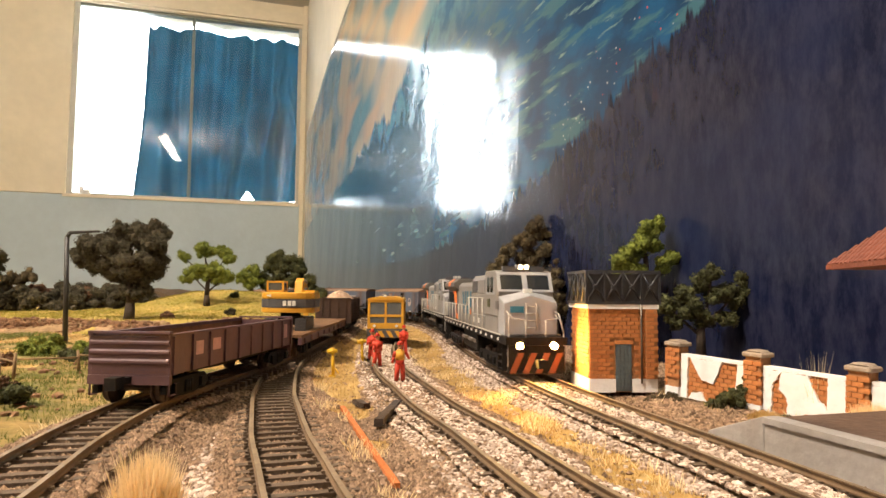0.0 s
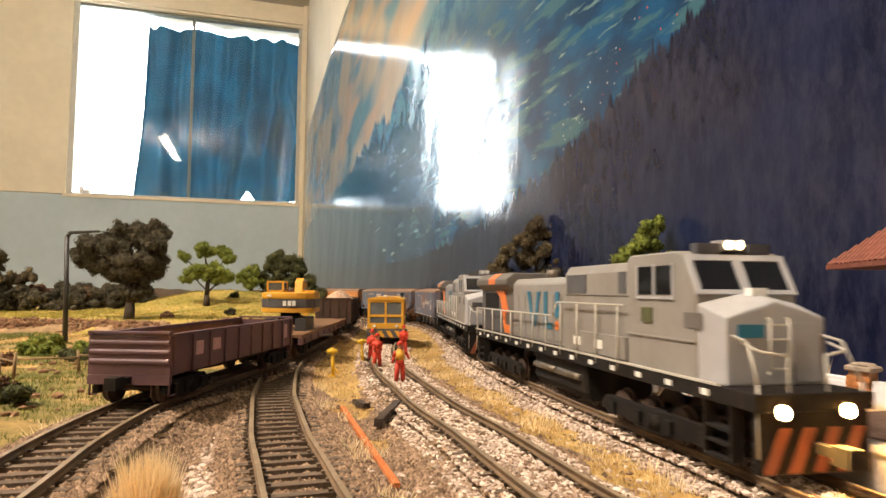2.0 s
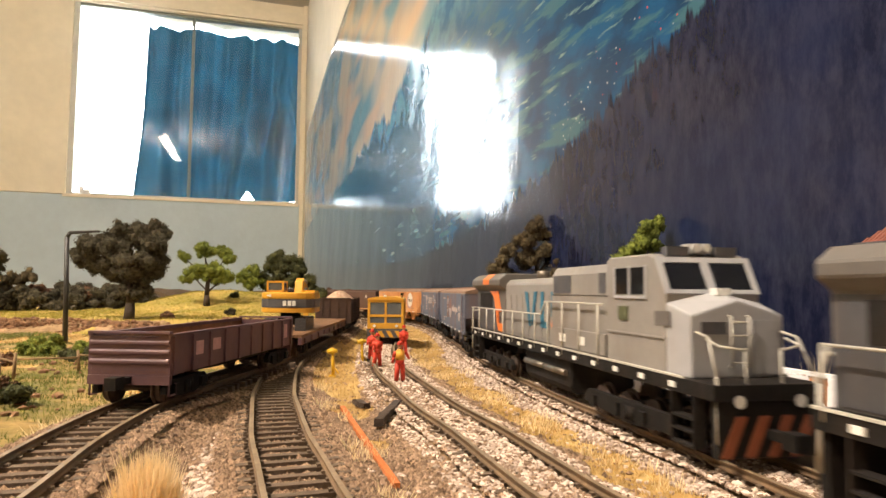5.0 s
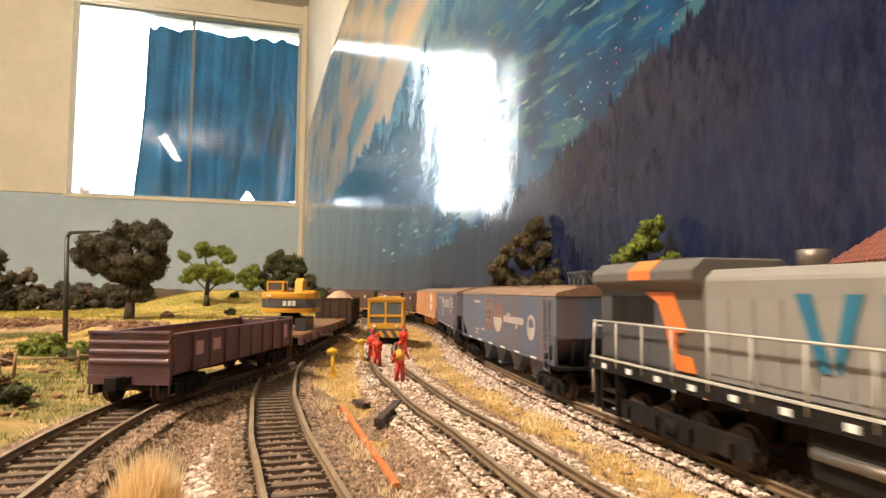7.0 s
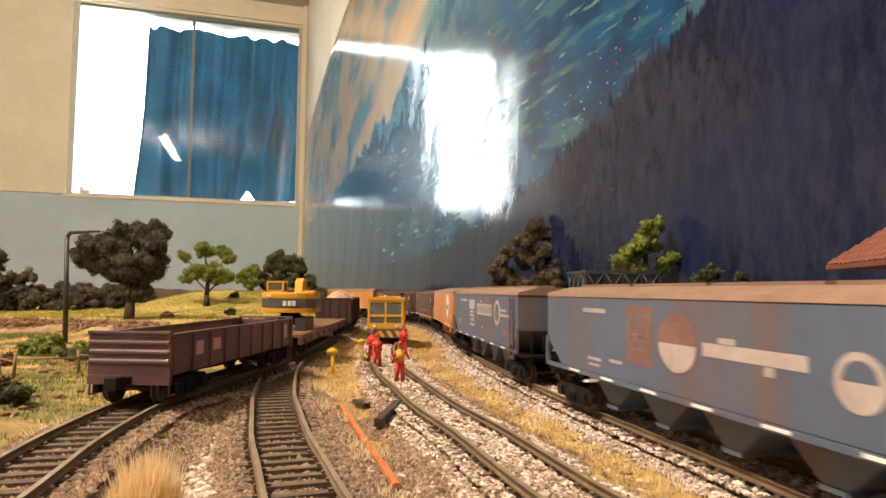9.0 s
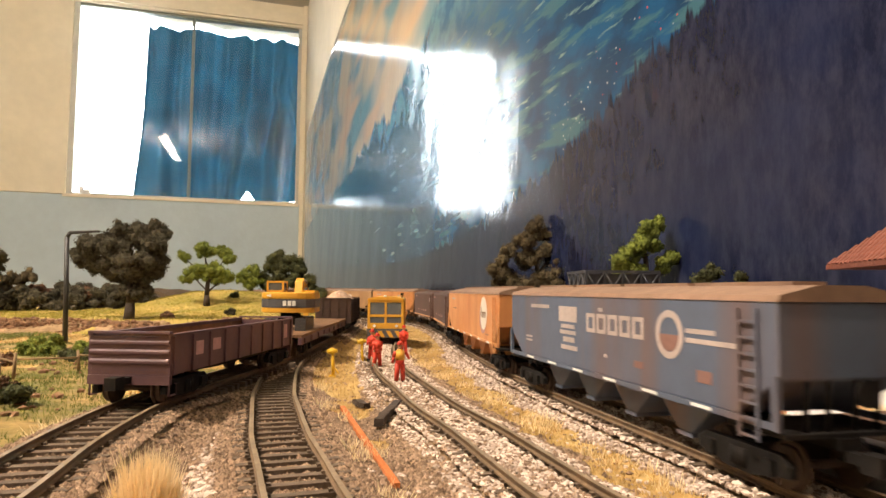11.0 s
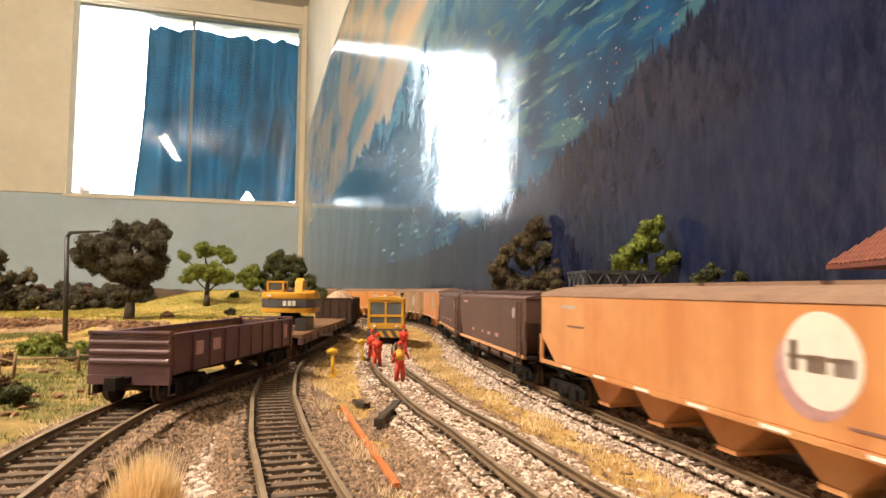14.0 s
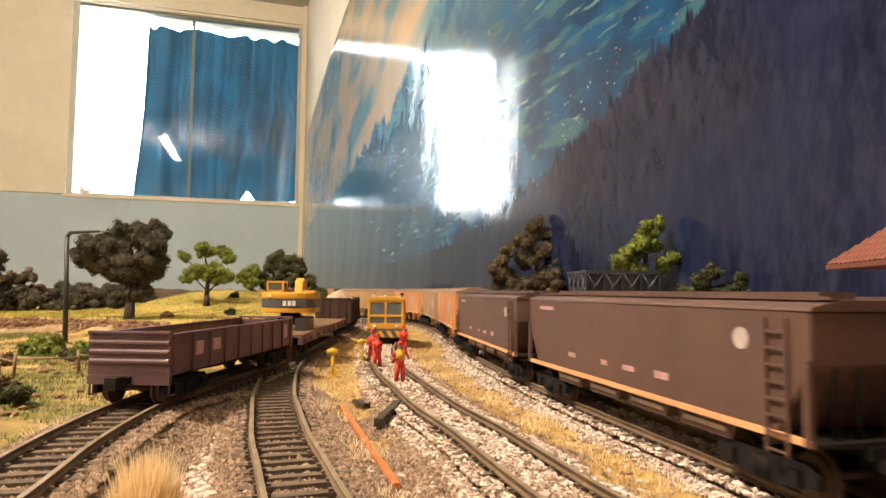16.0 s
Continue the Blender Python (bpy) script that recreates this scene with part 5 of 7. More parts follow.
def gondola():
    t = thing("gondola_wagon", wagon_at(LINE_A, 0.279) @ pose(0, -0.0015, 0), "empty open gondola wagon in dull oxide brown", "freight wagon", "standing wagons on the siding")
    L, w, zf, zt = 64, 14.4, 10.2, 22.8
    mbox("floor_plate", -L, L, -w + 1, w - 1, zf, zf + 1.2, "rustin", t, "rusty floor")
    for s in (-1, 1):
        mbox("side_wall", -L, L, min(s * w, s * (w - 1.1)), max(s * w, s * (w - 1.1)), zf - 0.4, zt, "gondola", t, bev=0.2)
        mbox("inner_lining", -L + 1.2, L - 1.2, min(s * (w - 1.15), s * (w - 1.4)), max(s * (w - 1.15), s * (w - 1.4)), zf + 1.3, zt - 0.6, "rustin", t, "rusty inside face")
        mbox("top_rail", -L, L, min(s * (w - 1.2), s * (w + 0.5)), max(s * (w - 1.2), s * (w + 0.5)), zt + 0.05, zt + 0.9, "gondola", t, bev=0.2)
        for k in range(10):
            x = -L + 2 + k * (2 * L - 4) / 9
            mbox("rib", x - 0.9, x + 0.9, min(s * w, s * (w + 0.8)), max(s * w, s * (w + 0.8)), zf - 0.3, zt, "gondola", t, bev=0.2)
        for x0, x1, z0, z1 in ((-L + 17.5, -L + 24, 15, 20), (-L + 30, -L + 39, 15.5, 20), (L - 16, L - 8, 14, 21)):
            mbox("marking", x0, x1, min(s * w, s * (w + 0.15)), max(s * w, s * (w + 0.15)), z0, z1, "lilac", t, "faded pale panel")
    for d in (-1, 1):
        mbox("end_wall", min(d * L, d * (L - 1.1)), max(d * L, d * (L - 1.1)), -w + 1.15, w - 1.15, zf - 0.4, zt, "gondola", t, bev=0.2)
        for z in (14.2, 17.4, 20.6):
            bm = bmesh.new()
            bm_prism(bm, [(d * L, z - 1.0), (d * (L + 0.55), z - 0.35), (d * (L + 0.55), z + 0.35), (d * L, z + 1.0)], -w + 0.5, w - 0.5)
            mp("end_rib", bm, "gondola", t)
        mbox("end_rail", min(d * (L - 1.2), d * (L + 1.0)), max(d * (L - 1.2), d * (L + 1.0)), -w, w, zt + 0.95, zt + 1.7, "gondola", t, bev=0.2)
        mbox("end_sill", min(d * (L + 0.3), d * (L - 1.5)), max(d * (L + 0.3), d * (L - 1.5)), -w, w, 6.6, zf - 0.5, "gondola", t, bev=0.2)
        coupler(t, d * L, d)
        for s in (-1, 1):
            mp("step", rail_run([(d * (L - 0.5), s * (w - 0.5), 6.8), (d * (L - 0.5), s * (w - 0.5), 3), (d * (L - 5), s * (w - 0.5), 3), (d * (L - 5), s * (w - 0.5), 6.8)], 0.35), "gondola", t)
    mbox("underframe", -L + 1, L - 1, -4, 4, 6.5, 9.6, "black", t)
    for s in (-1, 1):
        bm = bmesh.new()
        bm_prism(bm, [(-L + 2, zf - 0.5), (L - 2, zf - 0.5), (24, 8.2), (-24, 8.2)], min(s * 11, s * 12), max(s * 11, s * 12))
        mp("side_frame", bm, "black", t)
    truck(t, L - 16, 2, 20, 4.7, 31, False)
    truck(t, -L + 16, 2, 20, 4.7, 31, False)


def flat_wagon():
    t = thing("flat_wagon", wagon_at(LINE_A, 0.468), "low flat wagon with worn timber deck carrying an excavator", "freight wagon", "standing wagons on the siding")
    L, w = 106, 14.2
    for s in (-1, 1):
        mbox("side_sill", -L, L, min(s * w, s * (w - 2)), max(s * w, s * (w - 2)), 7.5, 11.6, "gondola", t, bev=0.3)
        for k in range(9):
            x = -L + 8 + k * (2 * L - 16) / 8
            mbox("stake_pocket", x - 1.2, x + 1.2, min(s * w, s * (w + 0.9)), max(s * w, s * (w + 0.9)), 8.2, 11.2, "gondola", t)
    mbox("underframe", -L, L, -5, 5, 6, 11.2, "black", t)
    bm = bmesh.new()
    bm_box(bm, -2.2, 2.2, -14.4, 14.4, 11.65, 13.2)
    bevel(bm, 0.2)
    bmesh.ops.transform(bm, matrix=MM, verts=bm.verts)
    me = as_mesh("plank", bm, "deck")
    for k in range(46):
        ob = new("plank", me)
        ob.parent = t
        ob.matrix_basis = pose((-L + 2.5 + k * 4.6) / 1000, 0, 0.00008 * (k % 3))
    coupler(t, L, 1)
    coupler(t, -L, -1)
    truck(t, L - 20, 2, 20, 4.7, 31, False)
    truck(t, -L + 20, 2, 20, 4.7, 31, False)


def excavator():
    p = LINE_A.at(s_of(LINE_A, 0.415))
    # x to its right, y forward (away), built on the wagon's deck
    t = thing("excavator", pose(p[0] - 0.003, p[1], LINE_A.z + 0.0133, 0, 0, 4), "yellow crawler excavator with black band, loaded on the flat wagon", "excavator")
    for s in (-1, 1):
        bm = bmesh.new()
        o = [(-20, 2.2), (-18, 0.2), (18, 0.2), (20, 2.2), (20, 5.4), (18, 7.4), (-18, 7.4), (-20, 5.4)]
        bm_prism(bm, o, s * 9.5 - 3, s * 9.5 + 3, "x")
        tr = mp("crawler_track", bm, "tracksteel", t, "grey steel crawler track")
        bm = bmesh.new()
        bm_box(bm, s * 9.5 - 3.3, s * 9.5 + 3.3, -0.9, 0.9, 0, 0.5)
        bmesh.ops.transform(bm, matrix=MM, verts=bm.verts)
        me = as_mesh("track_shoe", bm, "tracksteel")
        for k in range(14):
            for z in (0.0, 0.0074):
                ob = new("track_shoe", me)
                ob.parent = tr
                ob.matrix_basis = pose(0, (-18.5 + k * 2.8) / 1000, z - 0.0003)
        for k in range(4):
            ob = new("track_shoe", me)
            ob.parent = tr
            ob.matrix_basis = pose(0, -0.0199, 0.0009 + k * 0.0019, 90, 0, 0)
    bm = bmesh.new()
    bm_box(bm, -6.5, 6.5, -9, 9, 3, 8.5)
    bm_rod(bm, (0, 0, 8.5), (0, 0, 11), 6.5, seg=16)
    mp("undercarriage", bm, "black", t, "black undercarriage and slew ring")
    # rounded counterweight and house
    out = []
    for k in range(9):
        a = math.pi * (1 + k / 8)
        out.append((16.8 * math.cos(a), -9 + 7.5 * math.sin(a)))
    outline = out + [(16.8, 16), (-16.8, 16)]
    bm = bmesh.new()
    bm_prism(bm, outline, 11, 14.2, "z")
    bevel(bm, 0.4)
    mp("house", bm, "cat_yellow", t, "yellow lower house")
    bm = bmesh.new()
    bm_prism(bm, [(x * 1.004, y * 1.004) for x, y in outline], 14.25, 19.6, "z")
    mp("band", bm, "loco_dark", t, "black painted band")
    bm = bmesh.new()
    bm_prism(bm, outline, 19.65, 23.8, "z")
    bevel(bm, 1.0, 2)
    mp("counterweight", bm, "cat_yellow", t, "yellow rounded counterweight")
    for x0 in (-2.2, 0.9, 3.6):
        mbox("emblem", x0, x0 + 2.1, -16.9, -16.4, 15.4, 18.6, "white_mark", t, "plain white mark")
    bm = bmesh.new()
    bm_prism(bm, [(-12.4, 21.5), (-9.8, 20.8), (-9.8, 22.6), (-12.4, 22.3)], -15.6, -15.2)
    mp("emblem", bm, "white_mark", t, "plain white mark")
    # cab
    bm = bmesh.new()
    for x in (-15.4, -5.6):
        for y in (-2, 12):
            bm_box(bm, x, x + 1.2, y, y + 1.2, 23.85, 30)
    bm_box(bm, -15.4, -4.4, -2, 13.2, 30, 31.2)
    bm_box(bm, -15.4, -4.4, -2, 13.2, 23.85, 25.2)
    bevel(bm, 0.3)
    cab = mp("cab", bm, "cat_yellow", t, "yellow cab frame")
    mbox("pane", -14.2, -5.6, -1.6, -1.3, 25.3, 29.9, "cabglass", cab)
    mbox("pane", -15.2, -14.9, -0.8, 12, 25.3, 29.9, "cabglass", cab)
    mbox("pane", -5.2, -4.9, -0.8, 12, 25.3, 29.9, "cabglass", cab)
    mbox("seat", -12, -8, 3, 7, 25.3, 30, "loco_dark", cab, "dark seat")
    # boom, stick and bucket
    bm = bmesh.new()
    bm_prism(bm, [(4, 20), (9, 31.5), (15, 33.5), (30, 29), (46, 20), (47, 17.5), (31, 26), (15, 29.3), (11.5, 27.5), (8.5, 20)], 1.0, 6.4, "x")
    bevel(bm, 0.5)
    mp("boom", bm, "cat_yellow", t, "yellow bent boom")
    bm = bmesh.new()
    bm_prism(bm, [(44, 24), (48, 24), (46, 4), (43.5, 4)], 1.8, 5.4, "x")
    mp("stick", bm, "cat_yellow", t)
    bm = bmesh.new()
    bm_prism(bm, [(37, 1.5), (46, 1), (47, 6), (43, 7), (38, 5)], -2, 9, "x")
    bevel(bm, 0.5)
    mp("bucket", bm, "tracksteel", t, "steel bucket")
    bm = bmesh.new()
    bm_rod(bm, (1.6, 4, 17.5), (1.6, 20, 28.5), 1.0, seg=8)
    bm_rod(bm, (6.9, 14, 32), (6.9, 22, 30.5), 0.9, seg=8)
    mp("hydraulic_ram", bm, "steel", t)
    mbox("exhaust", 9, 11, -4, -2, 23.9, 27, "loco_dark", t)
    mbox("engine_cover", 8.2, 16, -6, 14, 23.9, 25.2, "cat_yellow", t, bev=0.4)


def gravel_wagon():
    t = thing("gravel_wagon", wagon_at(LINE_A, 0.655), "dark brown open wagon heaped with pinkish gravel", "freight wagon", "standing wagons on the siding")
    L, w, z0, z1 = 58, 16.2, 8, 30.5
    for s in (-1, 1):
        mbox("side_wall", -L, L, min(s * w, s * (w - 1.2)), max(s * w, s * (w - 1.2)), z0, z1, "darkbrown", t, bev=0.3)
        for k in range(7):
            x = -L + 2 + k * (2 * L - 4) / 6
            mbox("rib", x - 0.9, x + 0.9, min(s * w, s * (w + 0.9)), max(s * w, s * (w + 0.9)), z0, z1, "darkbrown", t, bev=0.2)
    for d in (-1, 1):
        mbox("end_wall", min(d * L, d * (L - 1.2)), max(d * L, d * (L - 1.2)), -w + 1.25, w - 1.25, z0, z1, "darkbrown", t, bev=0.3)
        for y in (-11, -4, 4, 11):
            mbox("end_rib", min(d * L, d * (L + 0.9)), max(d * L, d * (L + 0.9)), y - 0.8, y + 0.8, z0, z1, "darkbrown", t, bev=0.2)
        mbox("end_rail", min(d * (L - 1), d * (L + 1.1)), max(d * (L - 1), d * (L + 1.1)), -w, w, z1 + 0.05, z1 + 1, "darkbrown", t, bev=0.2)
        coupler(t, d * L, d)
    mbox("floor_plate", -L, L, -w + 1.3, w - 1.3, z0 - 1.5, z0 - 0.05, "black", t)
    truck(t, L - 16, 2, 20, 4.7, 31, False)
    truck(t, -L + 16, 2, 20, 4.7, 31, False)
    bm = bmesh.new()
    nx, ny = 44, 18
    g = []
    for j in range(ny + 1):
        row = []
        for i in range(nx + 1):
            a, b = i / nx * 2 - 1, j / ny * 2 - 1
            h = 27 + 11 * max(0, 1 - abs(b) ** 1.5) * max(0, 1 - abs(a) ** 3) + 1.2 * noise.noise((a * 9, b * 5, 3)) + 0.7 * noise.noise((a * 30, b * 12, 1))
            row.append(bm.verts.new((a * (L - 1.4), b * (w - 1.4), h)))
        g.append(row)
    for j in range(ny):
        for i in range(nx):
            bm.faces.new((g[j][i], g[j][i + 1], g[j + 1][i + 1], g[j + 1][i]))
    ob = mp("gravel_load", bm, "heap", None, "", wagon_at(LINE_A, 0.655))
    tagged(ob, "heap of pinkish gravel filling the dark wagon", "gravel")


def track_machine():
    t = thing("track_machine", wagon_at(LINE_C, 0.552), "small yellow rail maintenance car with large windows", "rail car")
    # x forward is away from the viewer: the near face is at -x
    X0, X1, w = -37, 37, 14.6
    mbox("frame", X0, X1, -w, w, 6.5, 11, "loco_dark", t, bev=0.4)
    bm = bmesh.new()
    for x in (X0 + 0.6, X1 - 2.2):
        for y0, y1 in ((-w, -w + 2), (-0.9, 0.9), (w - 2, w)):
            bm_box(bm, x, x + 1.6, y0, y1, 11, 34)
        for z0, z1 in ((11, 15.5), (20.4, 22.4), (32.2, 34)):
            bm_box(bm, x + 0.05, x + 1.55, -w + 0.05, w - 0.05, z0, z1)
    for s in (-1, 1):
        y0, y1 = min(s * w, s * (w - 1.5)), max(s * w, s * (w - 1.5))
        for z0, z1 in ((11, 21), (32.2, 34)):
            bm_box(bm, X0 + 2.2, X1 - 2.2, y0 + 0.05, y1 - 0.05, z0, z1)
        for x in (-16, 0, 16):
            bm_box(bm, x - 1.2, x + 1.2, y0, y1, 21, 32.2)
    mp("cab_body", bm, "cat_yellow", t, "yellow cab body")
    bm = bmesh.new()
    bm_prism(bm, [(-w - 0.6, 34), (-w + 0.6, 35.6), (-8, 36.6), (8, 36.6), (w - 0.6, 35.6), (w + 0.6, 34)], X0, X1, "x")
    mp("roof", bm, "cat_yellow", t, "yellow roof")
    for y0, y1 in ((-w + 2, -0.9), (0.9, w - 2)):
        mbox("pane", X0 + 1.2, X0 + 1.5, y0, y1, 22.4, 32.2, "cabglass", t, "large windscreen")
        mbox("pane", X0 + 1.2, X0 + 1.5, y0, y1, 15.5, 20.4, "cabglass", t, "small lower window")
    mbox("seat", -26, -20, -10, 10, 11.2, 22, "loco_dark", t, "dark seats inside")
    bb = mbox("buffer_beam", X0 - 1.2, X0 - 0.1, -w, w, 4, 9.5, "loco_dark", t, "black and yellow striped buffer beam", 0.2)
    for k in range(4):
        y = -w + 1 + k * 6.8
        bm = bmesh.new()
        bm_prism(bm, [(y, 4.2), (y + 3.2, 4.2), (y + 6.2, 9.3), (y + 3.0, 9.3)], X0 - 1.45, X0 - 1.15, "x")
        mp("stripe", bm, "cat_yellow", bb, "yellow stripe")
    bm = bmesh.new()
    bm_rod(bm, (X0 + 8, 1, 36.4), (X0 + 8, 1, 38), 1.5, 1.2, seg=10)
    mp("beacon", bm, "white_mark", t, "pale roof beacon")
    bm = bmesh.new()
    bm_rod(bm, (X0 + 6, -13, 35), (X0 + 6, -13, 38.5), 0.5, seg=6)
    bm_rod(bm, (X0 + 6, -13, 38), (X0 + 6, -13, 40), 1.3, seg=8)
    mp("horn", bm, "black", t)
    for y in (-9, 9):
        bm = bmesh.new()
        bm_rod(bm, (X0 + 0.5, y, 13.2), (X0 - 0.4, y, 13.2), 1.2, seg=10)
        mp("lamp", bm, "white_mark", t, "small white lamp")
    mbox("side_step", X0 + 4, X0 + 9, -w - 3, -w, 9, 10.5, "loco_dark", t)
    for x in (-22, 22):
        w_ = new("wheelset", wheelset_mesh(4.7))
        w_.parent = t
        w_.matrix_basis = pose(x / 1000, 0, 0.0047)


# ---- small figures and trackside things ----
M["fig_red"] = mat("red_figure_paint", (0.66, 0.055, 0.025), 0.6, var=0.15, scale=150, bump=0.1)
M["fig_vest"] = mat("yellow_vest_paint", (0.72, 0.36, 0.04), 0.6, var=0.15, scale=150, bump=0.1)
M["fig_dark"] = mat("dark_boot_paint", (0.03, 0.02, 0.02), 0.6, var=0.15, scale=150, bump=0.1)
M["fig_face"] = mat("pale_figure_paint", (0.48, 0.24, 0.14), 0.6, var=0.15, scale=150, bump=0.1)
M["hydrant"] = mat("bright_yellow_paint", (0.74, 0.46, 0.02), 0.5, var=0.15, scale=150, bump=0.1)
M["timber"] = mat("charred_timber", (0.060, 0.038, 0.026), 0.9, var=0.45, scale=120, bump=0.6)
M["rustbar"] = mat("orange_rusted_rail", (0.56, 0.17, 0.045), 0.8, var=0.3, scale=120, bump=0.4)
M["pole"] = mat("dark_grey_pole", (0.035, 0.034, 0.036), 0.5, var=0.2, scale=80, bump=0.1)


def figurine(x, y, turn, vest, arms, label):
    """A painted miniature as one plain mesh."""
    bm = bmesh.new()
    for s in (-1, 1):
        bm_rod(bm, (s * 1.7, 0, 0.9), (s * 1.1, 0, 9.2), 1.05, 1.35, seg=8, mi=0)
        bm_box(bm, s * 1.8 - 0.9, s * 1.8 + 0.9, -1.0, 1.9, 0, 1.1, 2)
    vm = 1 if vest else 0
    bm_rod(bm, (0, 0, 8.8), (0, 0, 12.0), 2.1, 2.3, seg=10, mi=0)
    bm_rod(bm, (0, 0, 11.0), (0, 0, 15.3), 2.35, 2.3, seg=10, mi=vm)
    bm_rod(bm, (0, 0, 15.3), (0, 0, 16.2), 2.3, 0.9, seg=10, mi=vm)
    for s, (ax, ay, az) in zip((-1, 1), arms):
        e = Vector((s * 2.6 + ax * 0.5, ay * 0.5, 15 + (az - 15) * 0.5))
        bm_rod(bm, (s * 2.4, 0, 15.0), e, 0.85, 0.75, seg=7, mi=0)
        bm_rod(bm, e, (s * 2.6 + ax, ay, az), 0.75, 0.6, seg=7, mi=0)
        bm_rod(bm, (s * 2.6 + ax, ay, az), (s * 2.6 + ax * 1.15, ay * 1.15, az - 0.4), 0.6, 0.4, seg=6, mi=3)
    bm_rod(bm, (0, 0, 16.0), (0, 0, 17.4), 0.8, 1.15, seg=9, mi=3)
    bm_rod(bm, (0, 0, 17.4), (0, 0, 18.4), 1.25, 1.25, seg=9, mi=3)
    bm_rod(bm, (0, 0, 18.3), (0, 0, 18.7), 1.75, 1.6, seg=12, mi=0)
    bm_rod(bm, (0, 0, 18.7), (0, 0, 20.1), 1.55, 0.8, seg=12, mi=0)
    z = float(ground_z(np.array([x]), np.array([y]))[0]) + 0.0019
    ob = mp("figurine", bm, ["fig_red", "fig_vest", "fig_dark", "fig_face"], None, "", pose(x, y, z, 0, 0, turn))
    tagged(ob, label, "figurine", "painted figures by the rail car")


def switch_stand(x, y, turn):
    z = float(ground_z(np.array([x]), np.array([y]))[0])
    t = thing("switch_stand", pose(x, y, z, 0, 0, turn), "small bright yellow switch stand beside the track", "switch stand", "yellow switch stands")
    bm = bmesh.new()
    bm_box(bm, -1.8, 1.8, -1.4, 1.4, 0, 1.2)
    bm_rod(bm, (0.4, 0, 1), (-0.2, 0, 13), 1.0, 0.75, seg=8)
    mp("post", bm, "hydrant", t)
    bm = bmesh.new()
    bm_rod(bm, (-3, 0, 14.0), (2.4, 0, 14.6), 1.3, 1.1, seg=8)
    bm_rod(bm, (-0.2, 0, 12.6), (-0.2, 0, 16.2), 1.4, 0.9, seg=8)
    mp("head", bm, "hydrant", t)
    mp("lever", rail_run([(1, 0, 5), (3.4, 0.4, 2.0)], 0.4), "hydrant", t)


def beam(name, a, b, w, h, material, label, category):
    """A squared bar lying on the ground between two plan points."""
    (ax, ay), (bx, by) = a, b
    ln = math.hypot(bx - ax, by - ay)
    xs = np.array([ax, bx])
    z = float(max(ground_z(xs, np.array([ay, by]))))
    bm = bmesh.new()
    n = 8
    for k in range(n):
        bm_box(bm, -ln / 2 + k * ln / n, -ln / 2 + (k + 1) * ln / n, -w / 2, w / 2, 0, h)
    bmesh.ops.remove_doubles(bm, verts=bm.verts, dist=1e-6)
    for v in bm.verts:
        v.co += Vector((0, noise.noise(v.co * 300) * w * 0.18, noise.noise(v.co * 280 + Vector((3, 1, 2))) * h * 0.2))
    ob = part(name, bm, material, None, "", pose((ax + bx) / 2, (ay + by) / 2, z + 0.0003, 0, 0, math.degrees(math.atan2(by - ay, bx - ax))))
    tagged(ob, label, category)


def street_lamp():
    z = float(ground_z(np.array([-0.304]), np.array([0.514]))[0])
    t = thing("street_lamp", pose(-0.304, 0.514, z - 0.001), "dark grey post with a bent arm standing in the meadow", "lamp post")
    bm = bmesh.new()
    bm_rod(bm, (0, 0, 0), (-2.4, 0, 87), 2.1, 1.7, seg=8)
    mp("post", bm, "pole", t)
    bm = bmesh.new()
    bm_rod(bm, (-2.4, 0, 86), (-0.2, 0, 89.6), 1.7, 1.5, seg=8)
    bm_rod(bm, (-0.2, 0, 89.6), (24, -1, 91), 1.5, 0.8, seg=8)
    mp("arm", bm, "pole", t)


def signal_mast():
    t = thing("signal_mast", pose(0.010, 0.90, -0.004), "thin dark mast with a small white box", "signal mast")
    bm = bmesh.new()
    bm_rod(bm, (0, 0, 0), (0, 0, 92), 0.7, 0.5, seg=6)
    mp("mast", bm, "pole", t)
    mbox("box", -1.6, 1.6, -1.6, 1.6, 76, 84, "white_mark", t, "small white box", bev=0.4)


def fence(points, label):
    t = thing("fence", Matrix(), label, "fence")
    tops = []
    for k, (x, y, h) in enumerate(points):
        z = float(ground_z(np.array([x]), np.array([y]))[0])
        bm = bmesh.new()
        bm_rod(bm, (x * 1000, y * 1000, z * 1000 - 1), (x * 1000 + 0.8 * math.sin(k * 2.3), y * 1000, z * 1000 + h), 0.9, 0.7, seg=6)
        mp("post", bm, M["fencewood"], t)
        tops.append((x * 1000, y * 1000, z * 1000 + h * 0.75))
    for a, b in zip(tops[:-1], tops[1:]):
        mp("rail", rail_run([a, (b[0], b[1], b[2] - 1.2)], 0.5), M["fencewood"], t)


M["fencewood"] = mat("grey_fence_wood", (0.30, 0.20, 0.11), 0.9, var=0.3, scale=120, bump=0.4)

gondola()
flat_wagon()
excavator()
gravel_wagon()
track_machine()
figurine(-0.0375, 0.369, 200, False, ((0.6, 1.2, 10), (-0.2, 1.6, 10)), "red-clad miniature worker standing on the track")
figurine(-0.0205, 0.311, 15, True, ((-1.0, 0.4, 9.6), (2.2, 1.4, 11.5)), "red-clad miniature worker in a yellow vest, one arm out")
figurine(-0.0445, 0.405, 150, False, ((0.4, 1.4, 10), (0.2, 1.4, 10)), "red-clad miniature worker beside the yellow stand")
figurine(-0.0275, 0.455, 180, False, ((0, 1.2, 9.8), (0, 1.2, 9.8)), "red-clad miniature worker in front of the rail car")
switch_stand(-0.061, 0.357, 0)
switch_stand(-0.0505, 0.402, 30)
